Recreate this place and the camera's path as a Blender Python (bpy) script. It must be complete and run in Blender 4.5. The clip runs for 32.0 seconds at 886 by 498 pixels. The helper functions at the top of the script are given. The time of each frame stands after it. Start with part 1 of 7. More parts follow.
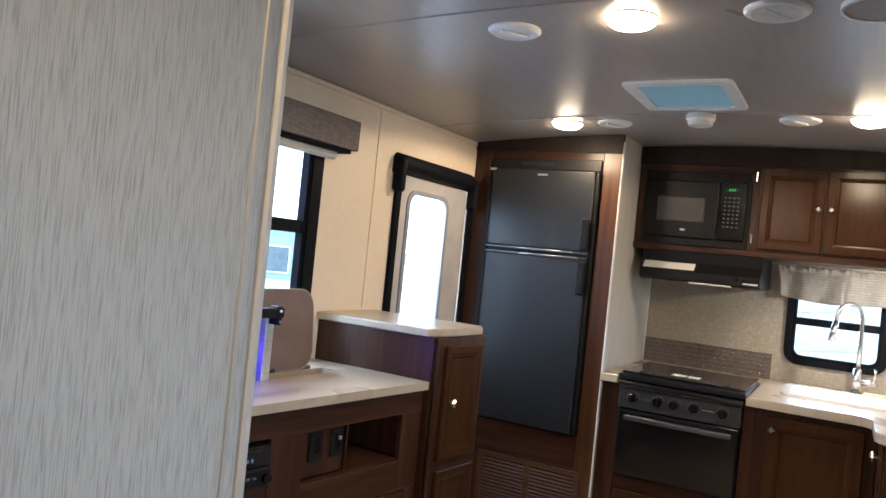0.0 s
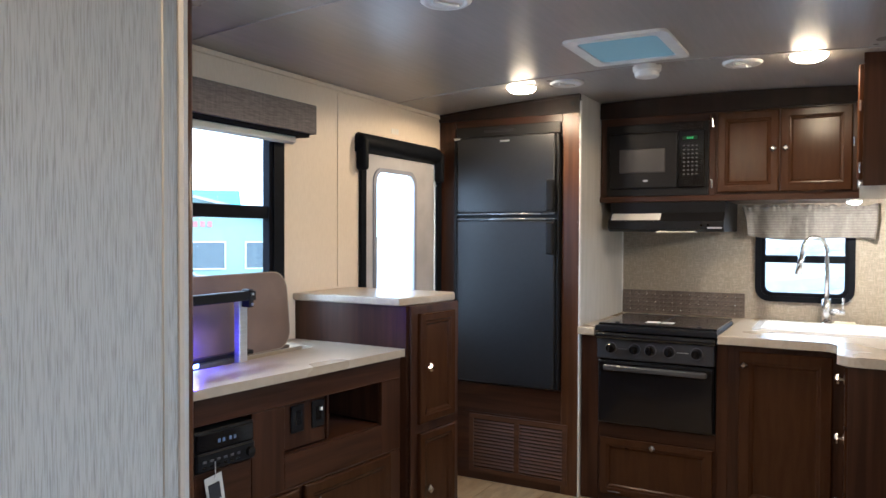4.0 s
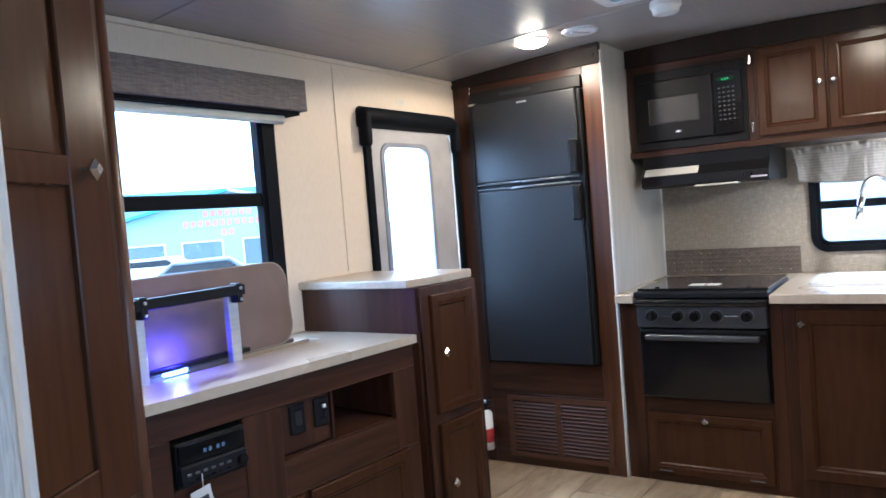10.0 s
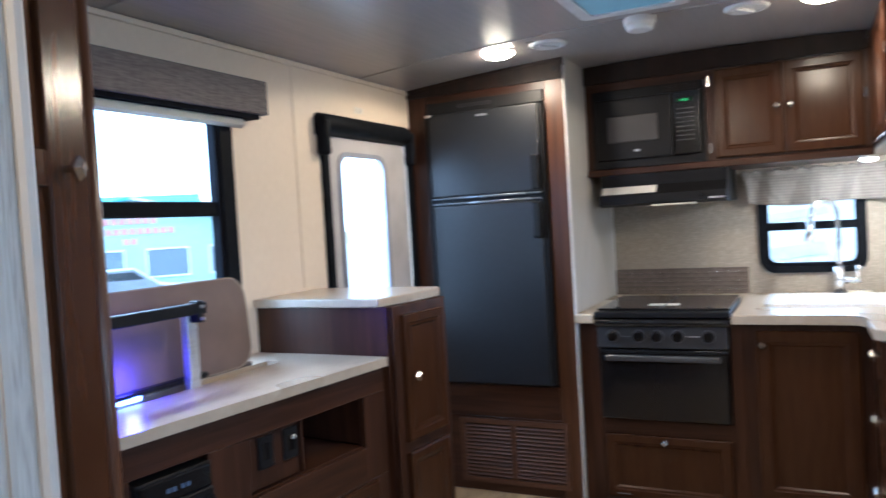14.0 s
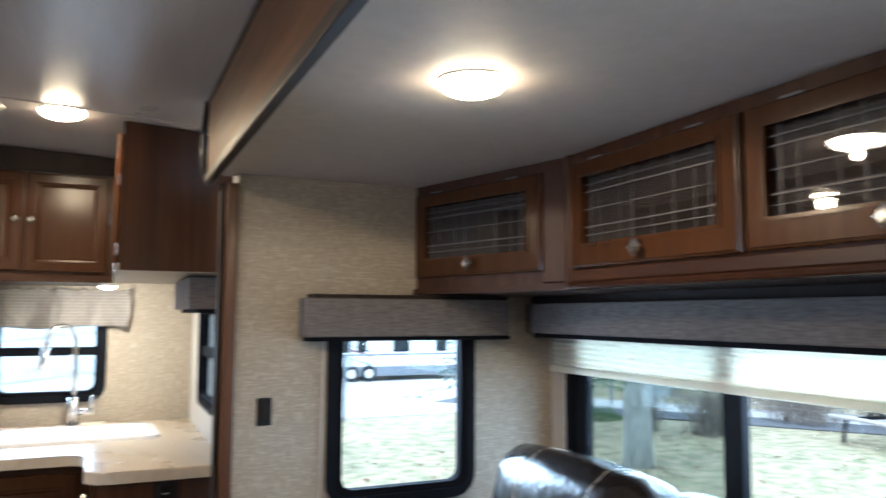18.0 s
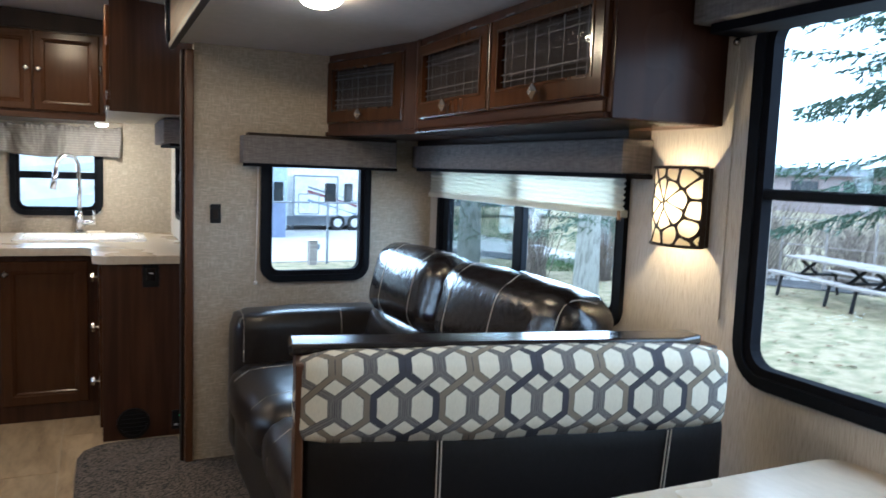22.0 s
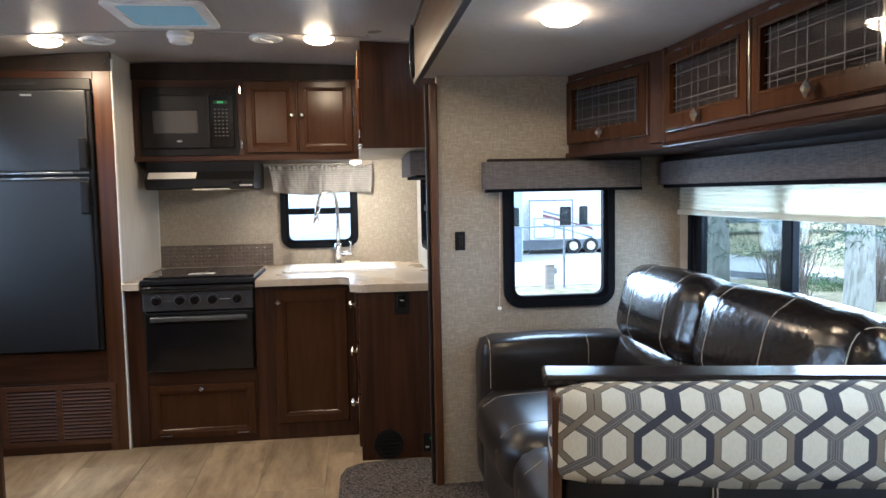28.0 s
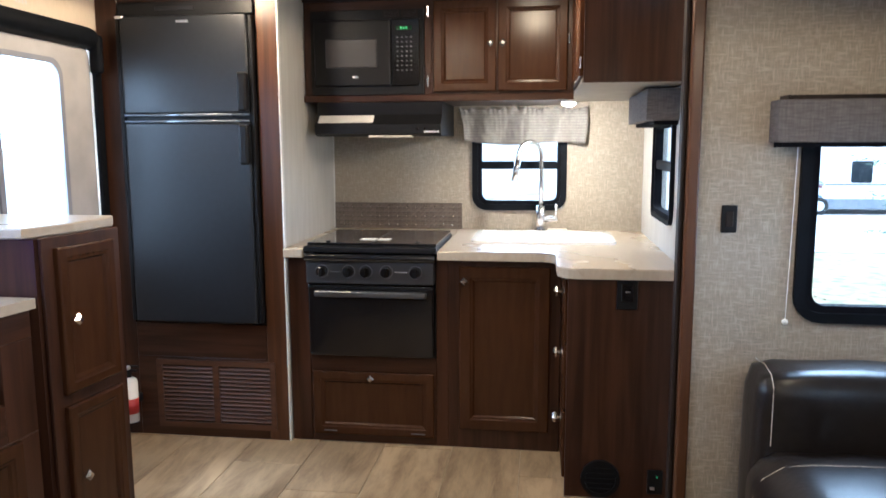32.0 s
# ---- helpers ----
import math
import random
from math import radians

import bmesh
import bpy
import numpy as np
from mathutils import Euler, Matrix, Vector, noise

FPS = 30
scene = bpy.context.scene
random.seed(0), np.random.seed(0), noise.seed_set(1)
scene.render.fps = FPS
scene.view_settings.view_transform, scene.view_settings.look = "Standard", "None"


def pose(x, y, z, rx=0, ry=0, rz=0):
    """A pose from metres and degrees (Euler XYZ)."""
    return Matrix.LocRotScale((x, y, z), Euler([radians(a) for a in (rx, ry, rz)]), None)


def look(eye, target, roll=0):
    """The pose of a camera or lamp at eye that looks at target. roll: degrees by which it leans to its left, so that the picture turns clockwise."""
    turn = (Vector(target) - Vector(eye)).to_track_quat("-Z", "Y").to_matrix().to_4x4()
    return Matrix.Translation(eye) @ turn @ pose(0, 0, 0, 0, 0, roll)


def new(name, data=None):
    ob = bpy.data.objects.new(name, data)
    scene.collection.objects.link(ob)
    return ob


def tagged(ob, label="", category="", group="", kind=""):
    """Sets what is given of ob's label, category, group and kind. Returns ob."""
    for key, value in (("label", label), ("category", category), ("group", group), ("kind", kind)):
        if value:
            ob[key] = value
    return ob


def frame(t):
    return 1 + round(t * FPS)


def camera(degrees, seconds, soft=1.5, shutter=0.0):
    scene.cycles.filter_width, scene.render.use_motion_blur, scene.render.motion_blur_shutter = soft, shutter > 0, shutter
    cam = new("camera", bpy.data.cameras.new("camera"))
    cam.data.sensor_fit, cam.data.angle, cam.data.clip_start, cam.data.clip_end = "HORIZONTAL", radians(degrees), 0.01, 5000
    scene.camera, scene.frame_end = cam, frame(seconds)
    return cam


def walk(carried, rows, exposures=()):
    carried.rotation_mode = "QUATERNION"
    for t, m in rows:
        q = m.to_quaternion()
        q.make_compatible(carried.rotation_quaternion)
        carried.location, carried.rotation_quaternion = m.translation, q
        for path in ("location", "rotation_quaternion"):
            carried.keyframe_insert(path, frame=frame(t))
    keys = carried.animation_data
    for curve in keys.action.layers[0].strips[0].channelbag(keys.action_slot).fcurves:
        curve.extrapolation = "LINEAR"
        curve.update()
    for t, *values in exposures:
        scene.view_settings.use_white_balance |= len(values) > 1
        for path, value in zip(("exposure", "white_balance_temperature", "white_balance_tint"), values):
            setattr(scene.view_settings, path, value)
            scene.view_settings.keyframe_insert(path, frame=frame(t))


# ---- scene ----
from mathutils.bvhtree import BVHTree

cam = camera(61.4, 32.0, shutter=0.5)
PATH = [
    (0, (0.0284, 0.0222, 1.3933), (-0.9466, 1.7684, 1.4045), 5.82),
    (0.5, (0.0187, 0.0242, 1.3984), (-0.9462, 1.7759, 1.4148), 6.01),
    (1, (0.0294, 0.033, 1.3919), (-0.9276, 1.7889, 1.4224), 5.21),
    (1.5, (0.0462, 0.0414, 1.3919), (-0.9, 1.803, 1.4336), 4.16),
    (2, (0.065, 0.0331, 1.39), (-0.8777, 1.7965, 1.43), 2.34),
    (2.5, (0.1274, 0.0072, 1.3802), (-0.8827, 1.7333, 1.3619), 1.12),
    (4.5, (0.1857, 0.0016, 1.3459), (-0.7287, 1.78, 1.3111), -0.55),
    (5, (0.1797, 0.0552, 1.3325), (-0.5907, 1.9009, 1.3315), 0.60),
    (5.5, (0.1452, 0.1082, 1.3284), (-0.5307, 1.9903, 1.3613), 1.22),
    (6, (0.1086, 0.1325, 1.3441), (-0.5423, 2.0235, 1.3281), 1.86),
    (6.5, (0.0984, 0.1509, 1.3407), (-0.4877, 2.0625, 1.2904), 1.80),
    (7, (0.1569, 0.2312, 1.3357), (-0.5083, 2.1145, 1.2313), 1.00),
    (7.5, (0.2187, 0.2943, 1.3256), (-0.7056, 2.0619, 1.1787), -0.03),
    (8, (0.2374, 0.296, 1.3315), (-0.6586, 2.0743, 1.1455), -0.29),
    (8.5, (0.2326, 0.2938, 1.3443), (-0.685, 2.0572, 1.1238), -0.03),
    (9, (0.2382, 0.3113, 1.3389), (-0.7152, 2.0555, 1.1184), -2.04),
    (9.5, (0.219, 0.3137, 1.3394), (-0.8117, 2.0236, 1.2207), -3.07),
    (10, (0.2238, 0.307, 1.3319), (-0.8754, 1.9753, 1.2383), -4.53),
    (10.5, (0.2296, 0.3009, 1.33), (-0.911, 1.9389, 1.2035), -4.91),
    (11, (0.2329, 0.3101, 1.3422), (-0.837, 1.9945, 1.2072), -3.94),
    (11.5, (0.2324, 0.3194, 1.3411), (-0.8097, 2.0222, 1.2213), -3.61),
    (12, (0.2324, 0.3204, 1.3277), (-0.7984, 2.0296, 1.201), -3.57),
    (12.5, (0.2263, 0.3226, 1.3283), (-0.7917, 2.0374, 1.1759), -3.97),
    (13, (0.2133, 0.307, 1.33), (-0.8017, 2.0228, 1.1695), -4.18),
    (13.5, (0.1385, 0.3102, 1.3491), (-0.9314, 1.9979, 1.2668), -4.14),
    (14, (-0.0443, 0.3249, 1.3466), (-0.9328, 2.1154, 1.2763), -3.37),
    (14.5, (-0.1, 0.3041, 1.3565), (-0.558, 2.2494, 1.2792), -1.76),
    (15, (-0.1031, 0.3022, 1.3457), (-0.2813, 2.2931, 1.2771), -0.69),
    (15.5, (-0.0959, 0.3101, 1.355), (-0.1165, 2.309, 1.2909), 0.27),
    (17.5, (0.1262, 0.6133, 1.3852), (0.5553, 2.5626, 1.5125), 0.70),
    (18, (0.1655, 0.5691, 1.4011), (0.9913, 2.3821, 1.5774), 0.23),
    (18.5, (0.0998, 0.438, 1.4044), (1.1613, 2.1259, 1.5606), -0.01),
    (19, (0.0784, 0.3005, 1.4174), (1.2775, 1.8973, 1.527), 2.43),
    (19.5, (0.1672, 0.0998, 1.3935), (1.2676, 1.7672, 1.4861), 3.88),
    (20, (0.1782, -0.0862, 1.3669), (1.0386, 1.7192, 1.3678), 3.81),
    (20.5, (0.1118, -0.2425, 1.361), (0.9793, 1.5586, 1.4182), 4.01),
    (21, (0.0608, -0.3489, 1.3657), (0.901, 1.4659, 1.3448), 3.77),
    (21.5, (0.1087, -0.3943, 1.3449), (0.9753, 1.4059, 1.2529), 4.31),
    (22, (0.1514, -0.4484, 1.3277), (0.9944, 1.3536, 1.1223), 2.12),
    (22.5, (0.1689, -0.4805, 1.3356), (0.778, 1.4106, 1.1058), 0.22),
    (23, (0.1461, -0.4772, 1.3354), (0.5613, 1.4693, 1.1379), -1.51),
    (23.5, (0.1288, -0.4686, 1.3368), (0.3719, 1.5096, 1.1711), -1.74),
    (24, (0.129, -0.4604, 1.3497), (0.2288, 1.5318, 1.2035), -1.47),
    (24.5, (0.1155, -0.4652, 1.3407), (0.1955, 1.5296, 1.2221), -0.34),
    (25, (0.1236, -0.4633, 1.3403), (0.2435, 1.5303, 1.2347), -0.09),
    (25.5, (0.1285, -0.466, 1.3422), (0.2772, 1.526, 1.2429), -0.43),
    (26, (0.1343, -0.4801, 1.338), (0.3038, 1.5105, 1.245), -0.37),
    (26.5, (0.1378, -0.4822, 1.3341), (0.3361, 1.5049, 1.2235), -0.41),
    (28.5, (0.1425, -0.2578, 1.32), (0.4011, 1.7198, 1.1704), -0.90),
    (29, (0.076, -0.1408, 1.3433), (0.3517, 1.8345, 1.195), -0.02),
    (29.5, (0.0529, -0.0273, 1.3467), (0.1224, 1.9652, 1.1879), 0.47),
    (30, (0.1417, 0.1596, 1.3521), (-0.0978, 2.1386, 1.1899), 0.33),
    (30.5, (0.2104, 0.2813, 1.347), (-0.2384, 2.2212, 1.1597), 0.68),
    (31, (0.2035, 0.383, 1.3351), (-0.2409, 2.3185, 1.0972), 0.13),
    (31.5, (0.1422, 0.5035, 1.3606), (-0.1996, 2.4601, 1.1264), 0.32),
    (32, (0.0783, 0.5676, 1.3323), (-0.1869, 2.5305, 1.0554), -0.21),
]
EXPO = 0.36
walk(cam, [(t, look(eye, target, roll)) for t, eye, target, roll in PATH],
     exposures=[(0.0, EXPO - 0.05, 5200, 8), (6.0, EXPO - 0.06, 4820, 8), (8.0, EXPO + 0.35, 4550, 8), (9.0, EXPO + 0.46, 4520, 8), (9.6, EXPO + 0.34, 4500, 8), (11.0, EXPO + 0.12, 4450, 8), (13.0, EXPO + 0.24, 4420, 8), (14.0, EXPO + 0.03, 4550, 8), (15.0, EXPO + 0.1, 4950, 8),
                (18.0, EXPO + 0.02, 5100, 6), (19.2, EXPO - 0.40, 5120, 4), (20.0, EXPO - 0.40, 5080, 4), (22.0, EXPO - 0.40, 4950, 6), (23.5, EXPO - 0.02, 5050, 8),
                (29.0, EXPO, 5050, 8), (30.5, EXPO + 0.22, 4880, 8), (32.0, EXPO + 0.27, 4900, 8)])

# ---- daylight ----
world = bpy.data.worlds.new("overcast_sky")
scene.world = world
world.use_nodes = True
wn = world.node_tree
sky = wn.nodes.new("ShaderNodeTexSky")
sky.sky_type, sky.sun_disc = "NISHITA", False
sky.sun_elevation, sky.sun_rotation = radians(48), radians(-100)
sky.air_density, sky.dust_density, sky.ozone_density = 1.0, 4.0, 1.0
haze = wn.nodes.new("ShaderNodeMixRGB")
haze.inputs[0].default_value = 0.75
haze.inputs[2].default_value = (29.0, 32.5, 36.0, 1)
wn.links.new(sky.outputs[0], haze.inputs[1])
wn.links.new(haze.outputs[0], wn.nodes["Background"].inputs[0])
wn.nodes["Background"].inputs[1].default_value = 0.15


def lamp(name, kind, where, power, colour, size=0.1, rot=None, size_y=None):
    data = bpy.data.lights.new(name, kind)
    data.energy, data.color = power, colour
    if kind == "AREA":
        data.size = size
        if size_y:
            data.shape, data.size_y = "RECTANGLE", size_y
    elif kind == "SUN":
        data.angle = size
    elif kind == "SPOT":
        data.spot_size, data.spot_blend, data.shadow_soft_size = radians(172), 0.12, size
    else:
        data.shadow_soft_size = size
    ob = new(name, data)
    ob.matrix_world = where if rot is None else Matrix.Translation(where) @ Euler([radians(a) for a in rot]).to_matrix().to_4x4()
    return ob


lamp("sun", "SUN", look((-6, 2, 9), (0, 2, 0)), 2.3, (1.0, 0.96, 0.90), radians(14))
WARM = (1.0, 0.67, 0.35)
# the last two stay out of view, added to light the near end
CEILING_LAMPS = ((-1.236, 3.37), (0.02, 3.31), (-0.572, 2.02), (-0.60, 0.2), (-0.1, -1.2))
for x, y in CEILING_LAMPS:
    lamp("ceiling_lamp_light", "SPOT", (x, y, 2.012), 17, WARM, 0.05, (0, 0, 0))
lamp("slide_lamp_light", "SPOT", (0.747, 1.72, 1.778), 10, WARM, 0.015, (0, 0, 0))
lamp("under_cabinet_light", "AREA", (0.185, 4.06, 1.494), 6.5, (1.0, 0.8, 0.55), 0.05, (34, 0, 0))
lamp("sconce_light", "POINT", (1.560, 1.104, 1.258), 16.0, (1.0, 0.69, 0.34), 0.02, (0, 0, 0))
lamp("pendant_light", "POINT", (1.055, 0.223, 1.600), 0.5, WARM, 0.04, (0, 0, 0))
lamp("blue_led_light", "POINT", (-1.668, 1.70, 0.975), 2.0, (0.09, 0.06, 1.0), 0.02, (0, 0, 0))
# sky light through the window openings
DAY = (0.80, 0.91, 1.0)
lamp("sky_light_left", "AREA", (-2.16, 1.80, 1.52), 23, DAY, 0.9, (0, -58, 0), 1.1)
lamp("sky_light_door", "AREA", (-2.10, 3.23, 1.46), 9, DAY, 0.75, (0, -58, 0), 0.36)
lamp("sky_light_sofa", "AREA", (1.80, 2.0, 1.20), 25, DAY, 0.45, (0, 58, 0), 1.25)
lamp("sky_light_dinette", "AREA", (1.87, 0.20, 1.42), 19, DAY, 0.9, (0, 58, 0), 1.35)
lamp("sky_light_end", "AREA", (1.04, 3.02, 1.22), 12, DAY, 0.42, (-58, 0, 0), 0.5)
lamp("sky_light_kitchen", "AREA", (-0.045, 4.70, 1.28), 5, DAY, 0.42, (-58, 0, 0), 0.42)


# ---- materials ----
def mat(name, colour, rough=0.5, metal=0.0, colour2=None, grain=(6, 6, 6), amount=0.5, bump=0.0, bump_scale=None, coat=0.0, detail=6, wear=0.0, spec=0.5, sharp=(0.35, 0.65), vary=0.0, distort=0.0, shift=0):
    m = bpy.data.materials.new(name)
    m.use_nodes = True
    nt = m.node_tree
    b = nt.nodes["Principled BSDF"]
    b.inputs["Roughness"].default_value, b.inputs["Metallic"].default_value = rough, metal
    b.inputs["Coat Weight"].default_value, b.inputs["Specular IOR Level"].default_value = coat, spec
    b.inputs["Coat Roughness"].default_value = 0.15
    tc = nt.nodes.new("ShaderNodeTexCoord")
    mp = nt.nodes.new("ShaderNodeMapping")
    mp.inputs["Scale"].default_value = grain
    nt.links.new(tc.outputs["Object"], mp.inputs[0])
    if shift:
        oj = nt.nodes.new("ShaderNodeObjectInfo")
        mv = nt.nodes.new("ShaderNodeVectorMath")
        mv.operation = "MULTIPLY_ADD"
        mv.inputs[1].default_value = (37, 19, 53)
        nt.links.new(oj.outputs["Random"], mv.inputs[0])
        nt.links.new(tc.outputs["Object"], mv.inputs[2])
        nt.links.new(mv.outputs[0], mp.inputs[0])
    n1 = nt.nodes.new("ShaderNodeTexNoise")
    n1.inputs["Scale"].default_value, n1.inputs["Detail"].default_value, n1.inputs["Distortion"].default_value = 1.0, detail, distort
    nt.links.new(mp.outputs[0], n1.inputs["Vector"])
    ramp = nt.nodes.new("ShaderNodeValToRGB")
    c2 = colour2 or [c * 0.8 for c in colour]
    ramp.color_ramp.elements[0].position, ramp.color_ramp.elements[1].position = sharp
    ramp.color_ramp.elements[0].color, ramp.color_ramp.elements[1].color = (*c2, 1), (*colour, 1)
    nt.links.new(n1.outputs[0], ramp.inputs[0])
    n2 = nt.nodes.new("ShaderNodeTexNoise")
    n2.inputs["Scale"].default_value, n2.inputs["Detail"].default_value = 2.3, 3
    nt.links.new(tc.outputs["Object"], n2.inputs["Vector"])
    mul = nt.nodes.new("ShaderNodeMixRGB")
    mul.blend_type = "MULTIPLY"
    mul.inputs[0].default_value = 0.35 * amount + wear
    nt.links.new(ramp.outputs[0], mul.inputs[1])
    nt.links.new(n2.outputs[0], mul.inputs[2])
    out = mul.outputs[0]
    if vary:
        oi = nt.nodes.new("ShaderNodeObjectInfo")
        mr = nt.nodes.new("ShaderNodeMapRange")
        mr.inputs["To Min"].default_value, mr.inputs["To Max"].default_value = 1 - vary, 1 + vary
        nt.links.new(oi.outputs["Random"], mr.inputs[0])
        hs = nt.nodes.new("ShaderNodeHueSaturation")
        nt.links.new(mr.outputs[0], hs.inputs["Value"])
        nt.links.new(out, hs.inputs["Color"])
        out = hs.outputs[0]
    nt.links.new(out, b.inputs["Base Color"])
    rr = nt.nodes.new("ShaderNodeMapRange")
    rr.inputs["To Min"].default_value, rr.inputs["To Max"].default_value = max(rough - 0.08, 0.02), min(rough + 0.1, 1)
    nt.links.new(n2.outputs[0], rr.inputs[0])
    nt.links.new(rr.outputs[0], b.inputs["Roughness"])
    if bump:
        src = n1.outputs[0]
        if bump_scale:
            n3 = nt.nodes.new("ShaderNodeTexNoise")
            n3.inputs["Scale"].default_value, n3.inputs["Detail"].default_value = bump_scale, 4
            nt.links.new(tc.outputs["Object"], n3.inputs["Vector"])
            src = n3.outputs[0]
        bp = nt.nodes.new("ShaderNodeBump")
        bp.inputs["Strength"].default_value, bp.inputs["Distance"].default_value = bump, 0.004
        nt.links.new(src, bp.inputs["Height"])
        nt.links.new(bp.outputs[0], b.inputs["Normal"])
    return m


def glow(name, colour, strength):
    m = bpy.data.materials.new(name)
    m.use_nodes = True
    b = m.node_tree.nodes["Principled BSDF"]
    b.inputs["Base Color"].default_value = (*colour, 1)
    b.inputs["Emission Color"].default_value, b.inputs["Emission Strength"].default_value = (*colour, 1), strength
    return m


def glass(name, tint=(1, 1, 1), gloss=0.02):
    """Thin clear pane: mostly see-through, with a weak mirror layer."""
    m = bpy.data.materials.new(name)
    m.use_nodes = True
    nt = m.node_tree
    nt.nodes.clear()
    o, mix = nt.nodes.new("ShaderNodeOutputMaterial"), nt.nodes.new("ShaderNodeMixShader")
    tr, gl, lw = nt.nodes.new("ShaderNodeBsdfTransparent"), nt.nodes.new("ShaderNodeBsdfGlossy"), nt.nodes.new("ShaderNodeLayerWeight")
    tr.inputs[0].default_value = (*tint, 1)
    gl.inputs["Roughness"].default_value = 0.02
    pw, ad = nt.nodes.new("ShaderNodeMath"), nt.nodes.new("ShaderNodeMath")
    pw.operation, pw.inputs[1].default_value = "POWER", 5.0
    ad.operation, ad.inputs[1].default_value, ad.inputs[2].default_value = "MULTIPLY_ADD", 0.35, gloss
    nt.links.new(lw.outputs["Facing"], pw.inputs[0])
    nt.links.new(pw.outputs[0], ad.inputs[0])
    nt.links.new(ad.outputs[0], mix.inputs[0])
    nt.links.new(tr.outputs[0], mix.inputs[1])
    nt.links.new(gl.outputs[0], mix.inputs[2])
    nt.links.new(mix.outputs[0], o.inputs[0])
    return m


def see_through(name, colour, share):
    """Thin cloth or frosted plastic that lets light soak through."""
    m = mat(name, colour, 0.8, 0, [c * 0.95 for c in colour], (40, 40, 40), 0.15)
    nt = m.node_tree
    t, x = nt.nodes.new("ShaderNodeBsdfTranslucent"), nt.nodes.new("ShaderNodeMixShader")
    t.inputs[0].default_value = (*colour, 1)
    x.inputs[0].default_value = share
    nt.links.new(nt.nodes["Principled BSDF"].outputs[0], x.inputs[1])
    nt.links.new(t.outputs[0], x.inputs[2])
    nt.links.new(x.outputs[0], nt.nodes["Material Output"].inputs[0])
    return m


def woven(name, colour, colour2, scale=260, rough=0.85, fleck=None, stripe=0, weave=0.55, relief=0.25):
    """Woven cloth or linen-print paper: fine crossing threads, with pale flecks where asked."""
    m = mat(name, colour, rough, 0, colour2, (scale, scale, scale * 0.08), 0.6, relief, None)
    nt = m.node_tree
    b = nt.nodes["Principled BSDF"]
    tc = nt.nodes.new("ShaderNodeTexCoord")
    mp = nt.nodes.new("ShaderNodeMapping")
    mp.inputs["Scale"].default_value = (scale * 0.12, scale * 0.12, scale)
    n = nt.nodes.new("ShaderNodeTexNoise")
    n.inputs["Scale"].default_value, n.inputs["Detail"].default_value = 1, 4
    nt.links.new(tc.outputs["Object"], mp.inputs[0])
    nt.links.new(mp.outputs[0], n.inputs["Vector"])
    old = b.inputs["Base Color"].links[0].from_socket
    mx = nt.nodes.new("ShaderNodeMixRGB")
    mx.blend_type = "OVERLAY"
    mx.inputs[0].default_value = weave
    nt.links.new(old, mx.inputs[1])
    nt.links.new(n.outputs[0], mx.inputs[2])
    out = mx.outputs[0]
    if fleck:
        for sc in ((150, 150, 26), (24, 24, 170)):
            f = nt.nodes.new("ShaderNodeTexNoise")
            f.inputs["Scale"].default_value, f.inputs["Detail"].default_value = 1, 2
            mp2 = nt.nodes.new("ShaderNodeMapping")
            mp2.inputs["Scale"].default_value = sc
            nt.links.new(tc.outputs["Object"], mp2.inputs[0])
            nt.links.new(mp2.outputs[0], f.inputs["Vector"])
            r = nt.nodes.new("ShaderNodeValToRGB")
            r.color_ramp.elements[0].position, r.color_ramp.elements[1].position = 0.52, 0.72
            nt.links.new(f.outputs[0], r.inputs[0])
            mx2 = nt.nodes.new("ShaderNodeMixRGB")
            mx2.inputs[2].default_value = (*fleck, 1)
            nt.links.new(r.outputs[0], mx2.inputs[0])
            nt.links.new(out, mx2.inputs[1])
            out = mx2.outputs[0]
    if stripe:
        wv = nt.nodes.new("ShaderNodeTexWave")
        wv.wave_type, wv.bands_direction = "BANDS", "Z"
        wv.inputs["Scale"].default_value, wv.inputs["Distortion"].default_value = stripe, 0.6
        nt.links.new(tc.outputs["Object"], wv.inputs["Vector"])
        rw = nt.nodes.new("ShaderNodeMapRange")
        rw.inputs["To Min"].default_value, rw.inputs["To Max"].default_value = 0.80, 1.06
        nt.links.new(wv.outputs["Fac"], rw.inputs[0])
        hv = nt.nodes.new("ShaderNodeHueSaturation")
        nt.links.new(rw.outputs[0], hv.inputs["Value"])
        nt.links.new(out, hv.inputs["Color"])
        out = hv.outputs[0]
    nt.links.new(out, b.inputs["Base Color"])
    return m


WOOD = mat("walnut_laminate", (0.064, 0.0262, 0.0130), 0.34, 0, (0.029, 0.0117, 0.0062), (30, 30, 1.6), 0.7, 0.05, None, 0.03, 8, distort=0.6, spec=0.24)
WOOD_H = mat("walnut_laminate_crossways", (0.064, 0.0262, 0.0130), 0.34, 0, (0.029, 0.0117, 0.0062), (2.0, 2.0, 34), 0.7, 0.05, None, 0.03, 8, distort=0.6, spec=0.24)
WOOD_DOOR = mat("dark_stained_maple", (0.057, 0.0232, 0.0098), 0.22, 0, (0.044, 0.0176, 0.0076), (40, 40, 5), 0.4, 0.02, None, 0.0, spec=0.17)
WOOD_BEAM = mat("matt_walnut_beam", (0.125, 0.060, 0.028), 0.6, 0, (0.078, 0.036, 0.017), (2.0, 2.0, 34), 0.7, 0.05, None, 0.0, 8, distort=0.6, spec=0.12)
WOOD_POST = mat("glossy_cherry_trim", (0.100, 0.042, 0.0175), 0.34, 0, (0.058, 0.024, 0.0105), (40, 40, 1.5), 0.6, 0.03, None, 0.0, spec=0.35)
